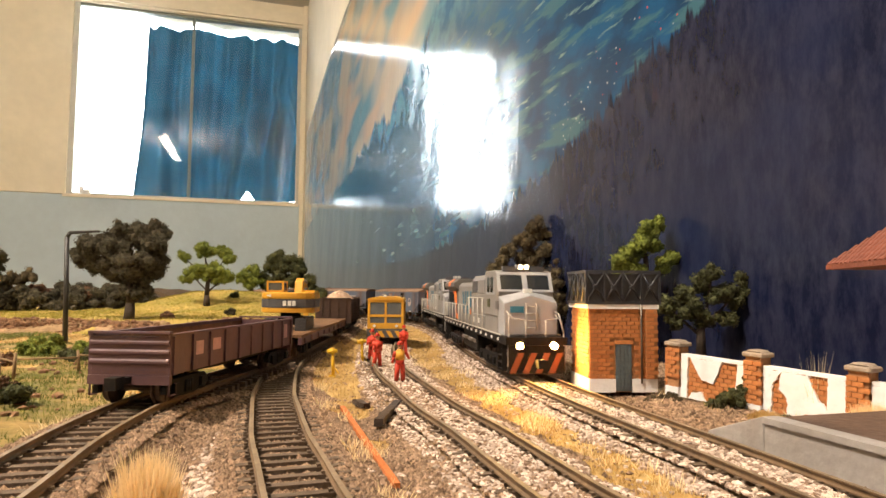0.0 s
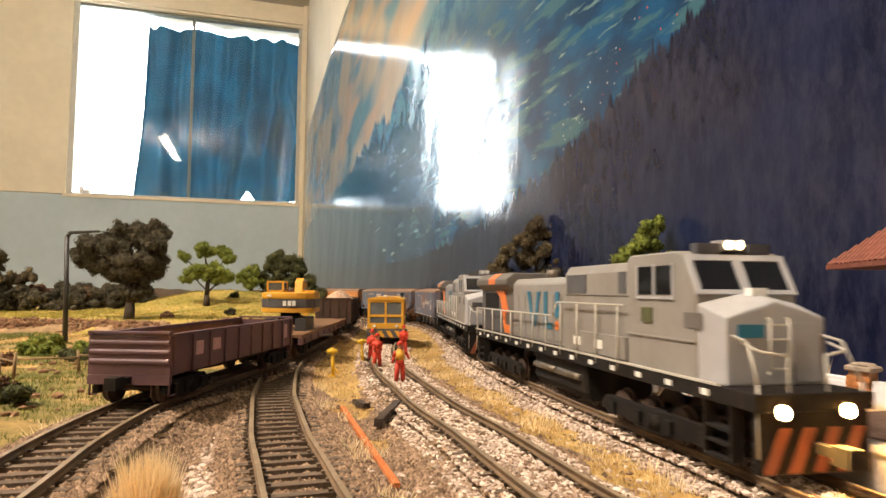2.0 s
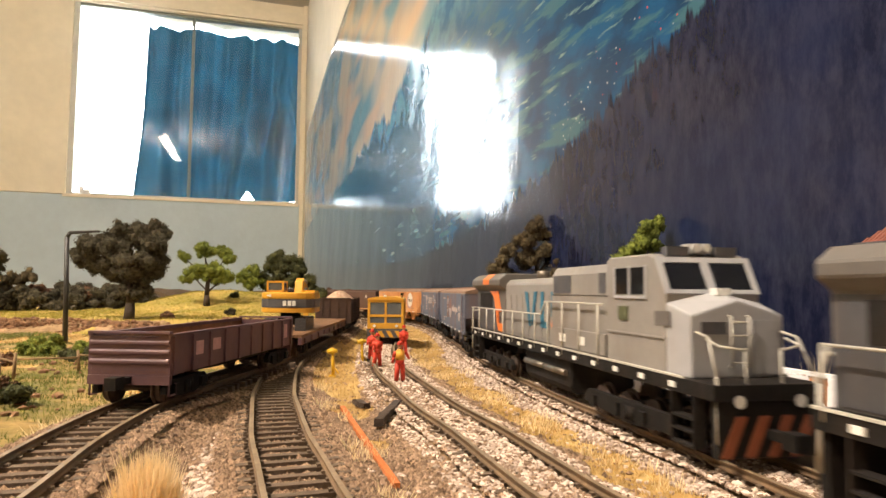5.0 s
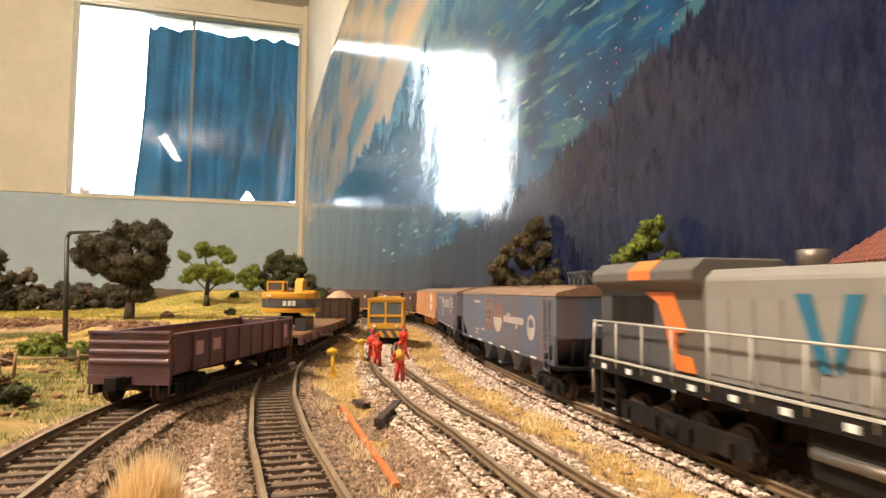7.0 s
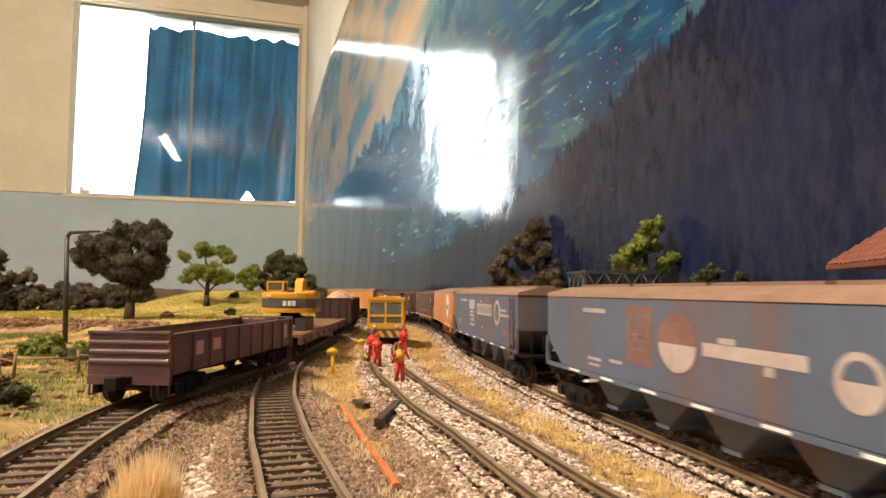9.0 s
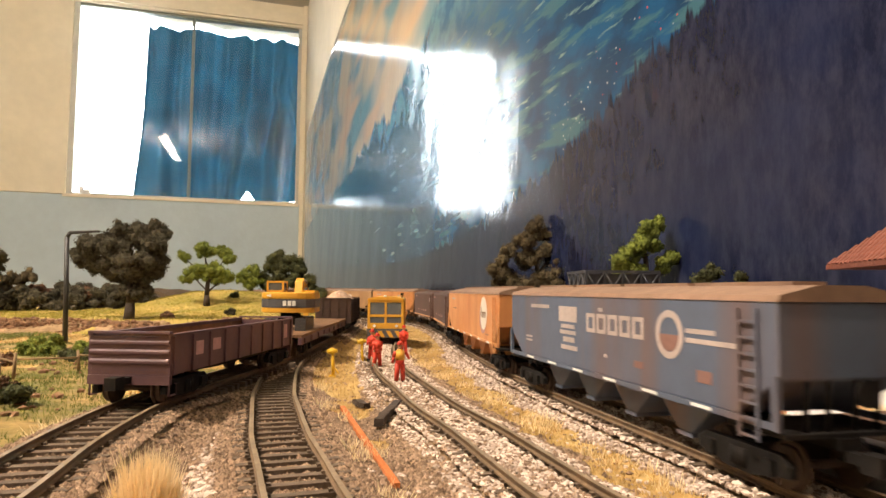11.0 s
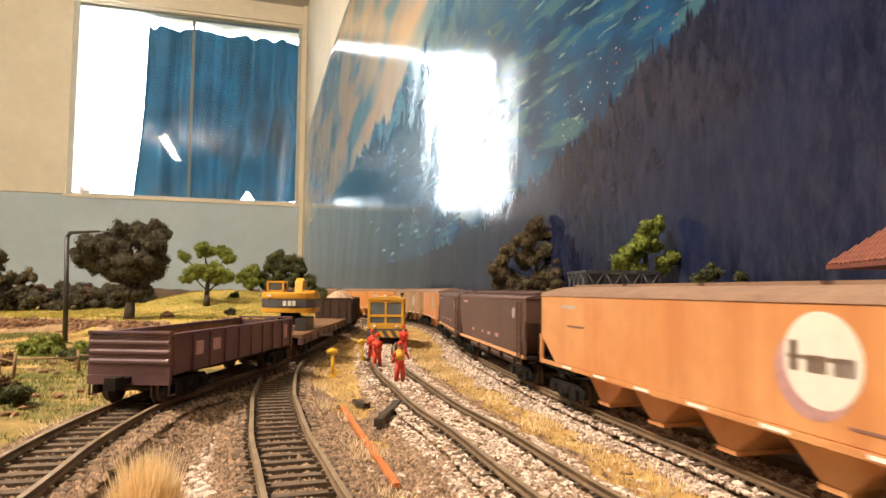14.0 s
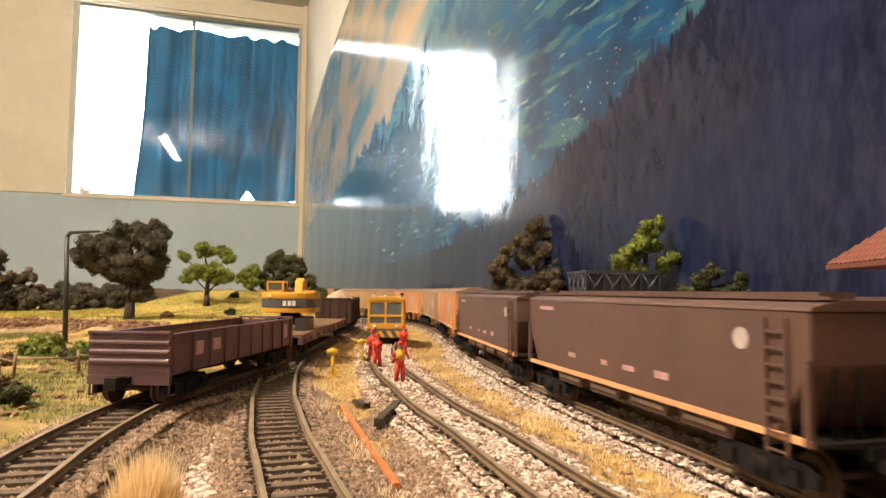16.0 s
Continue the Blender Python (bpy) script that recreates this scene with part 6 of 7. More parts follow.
beam("timber", (-0.0215, 0.219), (-0.0175, 0.257), 0.0030, 0.0026, "timber", "short dark weathered timber lying in the gravel", "timber")
beam("timber", (-0.036, 0.268), (-0.030, 0.258), 0.0028, 0.0022, "timber", "stub of dark timber lying in the gravel", "timber")
beam("rusty_rail", (-0.0395, 0.255), (-0.0105, 0.154), 0.0018, 0.0015, "rustbar", "length of orange rusted rail lying between tracks", "rail")
street_lamp()
signal_mast()
fence([(-0.232, 0.335, 12), (-0.213, 0.318, 13), (-0.196, 0.345, 11), (-0.172, 0.372, 9)], "rough little wooden fence in the meadow")
fence([(-0.205, 0.83, 10), (-0.215, 0.86, 11), (-0.212, 0.90, 10), (-0.224, 0.93, 10)], "grey wooden fence on the hillside")


# ---- buildings by the main line ----
M["brick"] = mat("orange_brick", (0.54, 0.22, 0.07), 0.85, var=0.3, scale=140, bump=0.3, obj_rand=0.6, colour2=(0.40, 0.15, 0.05))
M["mortar"] = mat("brown_mortar", (0.40, 0.20, 0.09), 0.95, var=0.3, scale=120, bump=0.3)
M["whitewash"] = mat("chipped_whitewash", (0.92, 0.93, 0.97), 0.85, var=0.10, scale=60, bump=0.25, stain=0.18, stain_col=(0.5, 0.42, 0.34))
M["stonecap"] = mat("grey_stone_cap", (0.42, 0.34, 0.27), 0.9, var=0.3, scale=120, bump=0.4)
M["bluedoor"] = mat("slate_blue_door", (0.085, 0.115, 0.135), 0.6, var=0.2, scale=90, bump=0.2)
M["tank"] = mat("black_riveted_tank", (0.030, 0.033, 0.042), 0.5, var=0.3, scale=90, bump=0.2, stain=0.3, stain_col=(0.08, 0.06, 0.05))
M["concrete"] = mat("grey_concrete", (0.34, 0.32, 0.31), 0.9, var=0.2, scale=50, bump=0.25, stain=0.35, stain_col=(0.22, 0.17, 0.13))
M["platform"] = mat("brown_platform", (0.11, 0.065, 0.045), 0.9, var=0.3, scale=60, bump=0.4)
M["tileroof"] = mat("red_clay_tile", (0.22, 0.070, 0.045), 0.85, var=0.3, scale=90, bump=0.4, obj_rand=0.5)


def brick_mesh(l, h, d):
    bm = bmesh.new()
    bm_box(bm, -l / 2, l / 2, -d / 2, d / 2, -h / 2, h / 2)
    bevel(bm, 0.18)
    bmesh.ops.transform(bm, matrix=MM, verts=bm.verts)
    return as_mesh("brick", bm, "brick")


BRICK = brick_mesh(3.5, 1.55, 1.0)
HALF = brick_mesh(1.7, 1.55, 1.0)


def brick_face(parent, m, x0, x1, z0, z1, keep, seed):
    """Courses of single bricks on the plane y = 0 of m; keep(x, z) says where they show. Units mm."""
    rng = random.Random(seed)
    row, z = 0, z0 + 0.9
    while z < z1 - 0.6:
        x = x0 + (1.85 if row % 2 == 0 else 0.95)
        if row % 2 == 1:
            if keep(x0 + 0.9, z):
                ob = new("brick", HALF)
                ob.parent = parent
                ob.matrix_basis = m @ pose((x0 + 0.9) / 1000, 0, z / 1000)
            x = x0 + 3.75
        while x + 1.7 <= x1:
            if keep(x, z):
                ob = new("brick", BRICK)
                ob.parent = parent
                ob.matrix_basis = m @ pose(x / 1000, rng.uniform(-0.15, 0.1) / 1000, z / 1000, 0, rng.uniform(-1, 1), 0)
            x += 3.8
        z += 1.85
        row += 1


def pump_house():
    M_ = pose(0.0665, 0.288, -0.003, 0, 0, 4)
    t = thing("pump_house", M_, "small orange brick house with blue door and white plinth", "building")
    W, Dp, H = 31.0, 30.0, 37.5
    mbox("wall", 0.5, W - 0.5, 0.5, Dp, 0, H, "mortar", t, "brick wall")
    mbox("plinth", -0.3, 12.0, -0.4, 1.2, 0, 6, "whitewash", t, "whitewashed plinth", bev=0.3)
    mbox("plinth", 19.6, W + 0.4, -0.4, 1.2, 0, 6, "whitewash", t, "whitewashed plinth", bev=0.3)
    mbox("plinth", -0.4, 0.6, 1.25, Dp, 0, 6, "whitewash", t, "whitewashed plinth", bev=0.3)
    mbox("cornice", -1.0, W + 1.0, -1.0, Dp + 1, H, H + 2.0, "whitewash", t, "whitewashed cornice", bev=0.4)
    door = mbox("door", 12.2, 19.4, -0.3, 0.8, 0.5, 21.5, "bluedoor", t, "slate-blue plank door", bev=0.2)
    for k in range(4):
        mbox("board", 12.6 + k * 1.65, 14.0 + k * 1.65, -0.55, -0.32, 1, 21, "bluedoor", door)
    mbox("lintel", 11.6, 20, -0.5, 0.7, 21.6, 23.2, "brick", t)
    brick_face(t, pose(0, 0.0003, 0), 0, W, 6, H, lambda x, z: not (10.2 < x < 21.2 and z < 23.6), 1)
    brick_face(t, pose(0.0003, 0, 0, 0, 0, 90), 1, Dp, 6, H, lambda x, z: True, 2)
    mbox("pilaster", W - 5.2, W + 0.3, -0.9, -0.25, 6, H, "mortar", t, "brick pilaster")
    brick_face(t, pose(0, -0.0011, 0), W - 5.2, W + 0.3, 6, H, lambda x, z: True, 3)
    bm = bmesh.new()
    bm_rod(bm, (W - 7.2, -0.9, 4), (W - 7.2, -0.9, H + 6), 0.45, seg=8)
    mp("drainpipe", bm, "steel", t, "thin grey drainpipe")
    # riveted water tank standing on the roof
    k = thing("water_tank", M_ @ pose(-0.0015, -0.001, (H + 2) / 1000), "black riveted steel water tank with crossed ribs", "water tank")
    W2, H2 = 34.0, 15.5
    bm = bmesh.new()
    bm_box(bm, 0.5, W2 - 0.5, 0.5, 31.5, 0.8, H2 - 1.6)
    mp("shell", bm, "tank", k)
    for z0, z1 in ((0, 1.4), (H2 - 1.4, H2)):
        mbox("rim", -0.3, W2 + 0.3, -0.3, 1.0, z0, z1, "tank", k)
        mbox("rim", -0.3, 1.0, 1.05, 32, z0, z1, "tank", k)
        mbox("rim", W2 - 1, W2 + 0.3, 1.05, 32, z0, z1, "tank", k)
    n = 4
    for i in range(n):
        a, b = i * W2 / n, (i + 1) * W2 / n
        for p, q in (((a, 1), (b, H2 - 1)), ((a, H2 - 1), (b, 1))):
            mp("rib", rail_run([(p[0], 0.1, p[1]), (q[0], 0.1, q[1])], 0.5), "tank", k)
            mp("rib", rail_run([(0.1, p[0] * 31 / W2, p[1]), (0.1, q[0] * 31 / W2, q[1])], 0.5), "tank", k)
        mbox("stiffener", a - 0.5, a + 0.5, -0.35, 0.6, 0, H2, "tank", k)
        bm = bmesh.new()
        bm_rod(bm, ((a + b) / 2, 0.3, H2 / 2), ((a + b) / 2, -0.8, H2 / 2), 1.3, 1.0, seg=10)
        mp("boss", bm, "tank", k)
    mbox("stiffener", W2 - 0.5, W2 + 0.5, -0.35, 0.6, 0, H2, "tank", k)


def ragged(points, seed, cut=0.5):
    """An outline with broken, uneven edges."""
    rng = random.Random(seed)
    out = []
    for (ax, az), (bx, bz) in zip(points, points[1:] + points[:1]):
        n = max(1, int(math.hypot(bx - ax, bz - az) / 1.1))
        for k in range(n):
            f = k / n
            j = cut if 0 < k else 0
            out.append((ax + (bx - ax) * f + rng.uniform(-j, j), az + (bz - az) * f + rng.uniform(-j, j)))
    return out


def inside(poly, x, z):
    c = False
    for (ax, az), (bx, bz) in zip(poly, poly[1:] + poly[:1]):
        if (az > z) != (bz > z) and x < (bx - ax) * (z - az) / (bz - az) + ax:
            c = not c
    return c


def garden_wall():
    a, d = Vector((0.103, 0.283)), Vector((35, -62)).normalized()
    turn = math.degrees(math.atan2(d.y, d.x))
    t = thing("garden_wall", pose(a.x, a.y, -0.003, 0, 0, turn) @ pose(0, 0, 0, 0, 1.8, 0), "brick garden wall with broken whitewashed plaster and pillars", "wall")
    H = 18.5
    pillars = (0.0, 38.5, 77.0, 115.0)
    # broken plaster per bay, in parts of the bay's length and height
    bays = [[[(0, 0), (0.10, 0), (0.12, 1), (0, 1)], [(0.16, 1), (0.66, 1), (0.52, 0.45), (0.34, 0.50), (0.24, 0.75)], [(0.12, 0), (0.42, 0), (0.34, 0.22), (0.18, 0.16)], [(0.82, 0), (1, 0), (1, 1), (0.88, 1)]],
            [[(0, 0), (0.10, 0), (0.12, 0.7), (0.24, 1), (0, 1)], [(0.24, 0.99), (0.56, 0.99), (0.66, 0.55), (0.80, 0.30), (0.50, 0.18), (0.44, 0.0), (0.32, 0.0), (0.30, 0.45), (0.20, 0.62)], [(0.78, 0), (1, 0), (1, 1), (0.78, 1)]],
            [[(0, 0), (1, 0), (1, 1), (0, 1)]]]
    for k in range(3):
        x0, x1 = pillars[k] + 3.6, pillars[k + 1] - 3.6
        w = mbox("wall_core", x0, x1, 0.6, 2.6, 0, H - 1, "mortar", t)
        mbox("coping", x0, x1, -0.5, 3.0, H - 0.95, H + 0.3, "whitewash", t, "whitewashed coping", bev=0.4)
        polys = []
        for j, poly in enumerate(bays[k]):
            pts = ragged([(x0 + (x1 - x0) * p, (H - 1) * q) for p, q in poly], 10 * k + j, 0.35)
            pts = [(min(max(x, x0), x1), min(max(z, 0), H - 1)) for x, z in pts]
            polys.append(pts)
            bm = bmesh.new()
            bm_prism(bm, pts, -0.75 - 0.03 * j, 0.58)
            mp("plaster", bm, "whitewash", t, "broken white plaster")
        brick_face(t, pose(0, 0.0004, 0), x0, x1, 0, H - 1, lambda x, z: not any(inside(p, x, z) and inside(p, x - 1.5, z) and inside(p, x + 1.5, z) for p in polys), 20 + k)
    for k, x in enumerate(pillars):
        p = mbox("pillar", x - 3.2, x + 3.2, -1.6, 4.6, 0, 21.5, "mortar", t, "brick pillar")
        brick_face(t, pose(0, -0.0018, 0), x - 3.6, x + 4.0, 3.5 if k else 8, 21.5, lambda u, z: True, 40 + k)
        brick_face(t, pose((x - 3.4) / 1000, 0, 0, 0, 0, 90), -2, 5, 3.5, 21.5, lambda u, z: True, 50 + k)
        mbox("pillar_foot", x - 3.5, x + 3.5, -2.3, 4.8, 0, 4.0, "whitewash", t, bev=0.5)
        bm = bmesh.new()
        bm_box(bm, x - 4.3, x + 4.3, -2.7, 5.7, 21.55, 23.4)
        bm_prism(bm, [(x - 3.6, 23.4), (x + 3.6, 23.4), (x + 2.2, 24.3), (x - 2.2, 24.3)], -1.5, 4.5)
        bevel(bm, 0.6)
        mp("pillar_cap", bm, "stonecap", t, "grey stone cap")


def platform():
    a, d = Vector((0.0825, 0.199)), Vector((15, -52)).normalized()
    turn = math.degrees(math.atan2(d.y, d.x))
    t = thing("platform", pose(a.x, a.y, -0.006, 0, 0, turn), "low station platform of grey concrete with brown top", "platform")
    # y grows to the left of the run, away from the track
    Lr, Ln, W, H = 23.0, 175.0, 62.0, 14.2
    for k, (x0, x1) in enumerate(((Lr, 62.0), (62.4, 118.0), (118.4, Ln))):
        mbox("face_slab", x0, x1, 0, 2.5, 0, H - 1.7, "concrete", t, bev=0.25)
        mbox("edge_slab", x0, x1, -0.9, 4.5, H - 1.65, H, "concrete", t, bev=0.3)
    bm = bmesh.new()
    bm_prism(bm, [(0, 0), (Lr - 0.4, 0), (Lr - 0.4, H), (0, 5.8)], 0, 4.5)
    bevel(bm, 0.25)
    mp("ramp_edge", bm, "concrete", t)
    bm = bmesh.new()
    bm_prism(bm, [(0, 0), (Lr - 0.4, 0), (Ln, 0), (Ln, H - 0.4), (Lr - 0.4, H - 0.4), (0, 5.4)], 4.55, W)
    mp("surface", bm, "platform", t, "dark brown platform surface")


def station():
    t = thing("station_house", pose(0.140, 0.213, 0.0112, 0, 0, -10), "station house with an overhanging red tiled roof", "building")
    mbox("wall", 34, 72, -60, 18, -3, 40, "whitewash", t, "whitewashed wall")
    x0, x1, y0, y1, z0 = 0, 84, -74, 26, 40
    bm = bmesh.new()
    b = [bm.verts.new(p) for p in ((x0, y0, z0), (x1, y0, z0), (x1, y1, z0), (x0, y1, z0))]
    c = [bm.verts.new(p) for p in ((x0, y0, z0 + 1.6), (x1, y0, z0 + 1.6), (x1, y1, z0 + 1.6), (x0, y1, z0 + 1.6))]
    r = [bm.verts.new(p) for p in ((42, y0 + 42, z0 + 38), (42, y1 - 42, z0 + 38))]
    bm.faces.new(b[::-1])
    for i in range(4):
        bm.faces.new((b[i], b[(i + 1) % 4], c[(i + 1) % 4], c[i]))
    bm.faces.new((c[0], c[1], r[0])), bm.faces.new((c[1], c[2], r[1], r[0])), bm.faces.new((c[2], c[3], r[1])), bm.faces.new((c[3], c[0], r[0], r[1]))
    roof = mp("roof", bm, "tileroof", t, "weathered red tiled roof")
    # rows of tiles on the two slopes that face the line
    bm = bmesh.new()
    bm_prism(bm, [(-1.3, 0), (-0.9, 0.55), (0.9, 0.55), (1.3, 0)], -1.7, 1.7, "y")
    bmesh.ops.transform(bm, matrix=MM, verts=bm.verts)
    me = as_mesh("tile", bm, "tileroof")
    slope = math.degrees(math.atan2(36.4, 42))
    ln = math.hypot(36.4, 46)
    count = 0
    for i in range(16):
        f = (i + 0.5) / 16
        ya, yb = y0 + 42 * f, y1 - 42 * f
        y = yb - 1.4
        while y > max(ya, yb - 44) and count < 280:
            ob = new("tile", me)
            ob.parent = roof
            ob.matrix_basis = pose(42 * f / 1000, y / 1000, (z0 + 1.7 + 36.4 * f) / 1000, 0, -slope, 0) @ pose(0, 0, 0, 0, 0, 90)
            y -= 3.5
            count += 1


pump_house()
garden_wall()
platform()
station()

# ---- trees and shrubs ----
M["bark"] = mat("dark_bark", (0.050, 0.036, 0.026), 0.95, var=0.4, scale=120, bump=0.6)
M["leaf_dark"] = mat("dark_olive_foliage", (0.040, 0.037, 0.021), 0.95, var=0.35, scale=60, bump=0.2, colour2=(0.085, 0.072, 0.045), island=0.7)
M["leaf_green"] = mat("fresh_green_foliage", (0.22, 0.26, 0.04), 0.95, var=0.35, scale=60, bump=0.2, colour2=(0.09, 0.115, 0.018), island=0.7)
M["leaf_mid"] = mat("mid_green_foliage", (0.085, 0.092, 0.03), 0.95, var=0.35, scale=60, bump=0.2, colour2=(0.035, 0.038, 0.016), island=0.7)
M["leaf_brown"] = mat("brown_green_foliage", (0.125, 0.092, 0.042), 0.95, var=0.35, scale=60, bump=0.2, colour2=(0.045, 0.035, 0.018), island=0.7)
M["leaf_rust"] = mat("rusty_scrub", (0.15, 0.065, 0.03), 0.95, var=0.35, scale=60, bump=0.2, colour2=(0.06, 0.035, 0.018), island=0.7)
M["leaf_black"] = mat("blackish_scrub", (0.030, 0.030, 0.018), 0.95, var=0.35, scale=60, bump=0.2, colour2=(0.055, 0.042, 0.022), island=0.7)


def foliage(clumps, leaf, density, seed):
    """Ragged clumps of small torn flakes: (x, y, z, r) in mm."""
    rng = np.random.default_rng(seed)
    V, F, n0 = [], [], 0
    for x, y, z, r in clumps:
        r = r * 1.12
        # smaller knots inside a clump make its outline uneven
        for _ in range(max(3, int(13 * density))):
            d = rng.normal(0, 1, 3)
            d /= np.linalg.norm(d)
            kc = np.array((x, y, z)) + d * r * rng.uniform(0.25, 0.85) * (1, 1, 0.85)
            kr = r * rng.uniform(0.34, 0.58)
            k = max(14, int(density * 13 * (kr / leaf) ** 2))
            u = rng.normal(0, 1, (k, 3))
            u /= np.linalg.norm(u, axis=1)[:, None]
            c = kc + u * kr * rng.uniform(0.55, 1.05, (k, 1))
            a = rng.normal(0, 1, (k, 3))
            a /= np.linalg.norm(a, axis=1)[:, None]
            b = np.cross(a, u)
            b /= np.linalg.norm(b, axis=1)[:, None] + 1e-9
            s = leaf * rng.uniform(0.32, 0.7, (k, 1))
            q = np.stack([c - a * s, c + b * s * 0.7, c + a * s, c - b * s * 0.7 + u * s * 0.4], 1).reshape(-1, 3)
            V.append(q)
            F += np.arange(n0, n0 + 4 * k).reshape(-1, 4).tolist()
            n0 += 4 * k
            # a lumpy core, so that no light shows through a knot
            core = kc + ICO[0] * kr * rng.uniform(0.62, 0.88, (len(ICO[0]), 1))
            V.append(core)
            F += (ICO[1] + n0).tolist()
            n0 += len(core)
    return np.vstack(V) / 1000, F


def grow(x, y, z=None):
    return float(ground_z(np.array([x]), np.array([y]))[0]) if z is None else z


def tree(x, y, trunk, limbs, clumps, leaf_mat, label, leaf=1.7, density=1.0, seed=1, z=None, group=""):
    t = thing("tree", pose(x, y, grow(x, y, z) - 0.002), label, "tree", group or "model trees")
    bm = bmesh.new()
    for k in range(len(trunk) - 1):
        (a, ra), (b, rb) = trunk[k], trunk[k + 1]
        bm_rod(bm, a, b, ra, rb, seg=9)
    for a, b, r in limbs:
        m = (Vector(a) + Vector(b)) / 2 + Vector((0.6, 0.4, -1.0))
        bm_rod(bm, a, m, r, r * 0.8, seg=6)
        bm_rod(bm, m, b, r * 0.8, r * 0.5, seg=6)
    for v in bm.verts:
        v.co += Vector((noise.noise(v.co * 0.5), noise.noise(v.co * 0.5 + Vector((5, 0, 0))), 0)) * 0.5
    mp("trunk", bm, "bark", t, "dark trunk with limbs")
    v, f = foliage(clumps, leaf, density, seed)
    ob = new("crown", cloud_mesh("crown", v, f, leaf_mat))
    ob.parent = t
    return t


def shrub(x, y, clumps, leaf_mat, label, leaf=1.5, density=1.0, seed=1, z=None):
    v, f = foliage(clumps, leaf, density, seed)
    ob = new("shrub", cloud_mesh("shrub", v, f, leaf_mat))
    ob.matrix_basis = pose(x, y, grow(x, y, z) - 0.001)
    tagged(ob, label, "shrub", "model shrubs")
    return ob


def trees():
    # big dark tree by the ledge
    c = [(-58, 0, 80, 11), (-46, 5, 72, 14), (-40, -6, 88, 13), (-26, 6, 96, 13), (-30, 0, 70, 14), (-14, -6, 84, 14), (-8, 8, 100, 14), (8, 0, 103, 13), (24, 4, 104, 12), (28, -4, 90, 12),
         (14, 8, 86, 13), (2, -8, 70, 14), (20, -4, 72, 14), (30, 2, 76, 10), (-18, 0, 58, 12), (8, 0, 56, 13), (22, 4, 60, 11), (-4, 4, 44, 10), (8, -3, 38, 9), (14, 0, 44, 9), (-10, -2, 108, 9), (-48, 0, 92, 8), (26, 0, 112, 7)]
    c = [(x, y, z - 8, r) for x, y, z, r in c]
    tree(-0.336, 0.682, [((0, 0, 0), 6), ((1, 0, 20), 4.6), ((0, 0, 48), 4.0), ((-4, 0, 80), 2.5)],
         [((0, 0, 40), (-44, 0, 74), 2), ((0, 0, 45), (22, 0, 78), 2), ((-2, 0, 70), (-10, 0, 100), 1.5)], c, "leaf_dark", "big tree with a dark olive crown beside the ledge", 2.0, 1.25, 2)
    # fresh green tree on the hill
    c = [(-6, 0, 82, 11), (4, 2, 76, 10), (-10, -2, 74, 8), (24, 0, 74, 10), (28, 2, 66, 9), (16, 0, 80, 8), (-32, 0, 68, 8), (-36, 0, 72, 6), (-20, 0, 46, 10), (-8, -4, 50, 12), (6, 2, 52, 12), (20, -2, 46, 11), (28, 0, 40, 9), (-28, 2, 40, 9), (0, 4, 42, 10), (12, 4, 38, 9)]
    tree(-0.325, 0.875, [((0, 0, 0), 5), ((0, 0, 16), 3.4), ((1, 0, 40), 2.6), ((-2, 0, 60), 1.8)],
         [((0, 0, 30), (24, 0, 70), 1.3), ((0, 0, 40), (-6, 0, 78), 1.2), ((0, 0, 42), (-32, 0, 66), 1.2), ((0, 0, 20), (22, 0, 42), 1.3), ((0, 0, 22), (-20, 0, 42), 1.2)], c, "leaf_green", "bright green tree on the yellow hill", 1.9, 1.0, 3)
    # dark group above the excavator
    c = [(-30, 0, 30, 16), (-14, 4, 50, 16), (-6, 0, 66, 13), (8, -4, 58, 16), (22, 2, 50, 16), (34, 0, 40, 15), (44, 0, 26, 14), (4, 0, 36, 18), (24, -4, 28, 17), (-16, -4, 24, 15), (0, 0, 14, 15), (52, 4, 14, 14), (64, 0, 8, 13)]
    tree(-0.265, 1.035, [((0, 0, -10), 5), ((0, 0, 20), 4), ((0, 0, 50), 2)], [((0, 0, 20), (30, 0, 40), 1.6)], c, "leaf_mid", "rounded dark green trees behind the hill", 2.2, 1.0, 4)
    c = [(-8, 0, 28, 11), (4, 0, 34, 11), (-18, 0, 22, 9), (8, 0, 20, 11), (-4, 0, 14, 10)]
    tree(-0.305, 1.01, [((0, 0, 0), 3), ((0, 0, 24), 2)], [((0, 0, 12), (8, 0, 24), 1)], c, "leaf_green", "small fresh green tree behind the hill", 2.0, 1.0, 5)
    # edge of the view and scrub on the brown bank
    c = [(0, 0, 70, 15), (16, 0, 64, 13), (-14, 0, 62, 15), (24, 2, 74, 10), (8, 0, 80, 11), (20, 0, 52, 9), (-20, 4, 78, 13)]
    tree(-0.60, 0.82, [((0, 0, 0), 4), ((0, 0, 60), 2.5)], [((0, 0, 44), (18, 0, 60), 1.3)], c, "leaf_dark", "dark olive tree above the brown bank", 2.1, 1.0, 6)
    c = [(0, 0, 30, 14), (18, 0, 38, 12), (34, 0, 44, 10), (-18, 0, 24, 13), (44, 0, 40, 8), (20, 0, 20, 13), (-34, 0, 16, 12), (46, 0, 14, 10)]
    shrub(-0.625, 0.90, c, "leaf_brown", "olive brown shrub on the bank", 2.1, 1.0, 7)
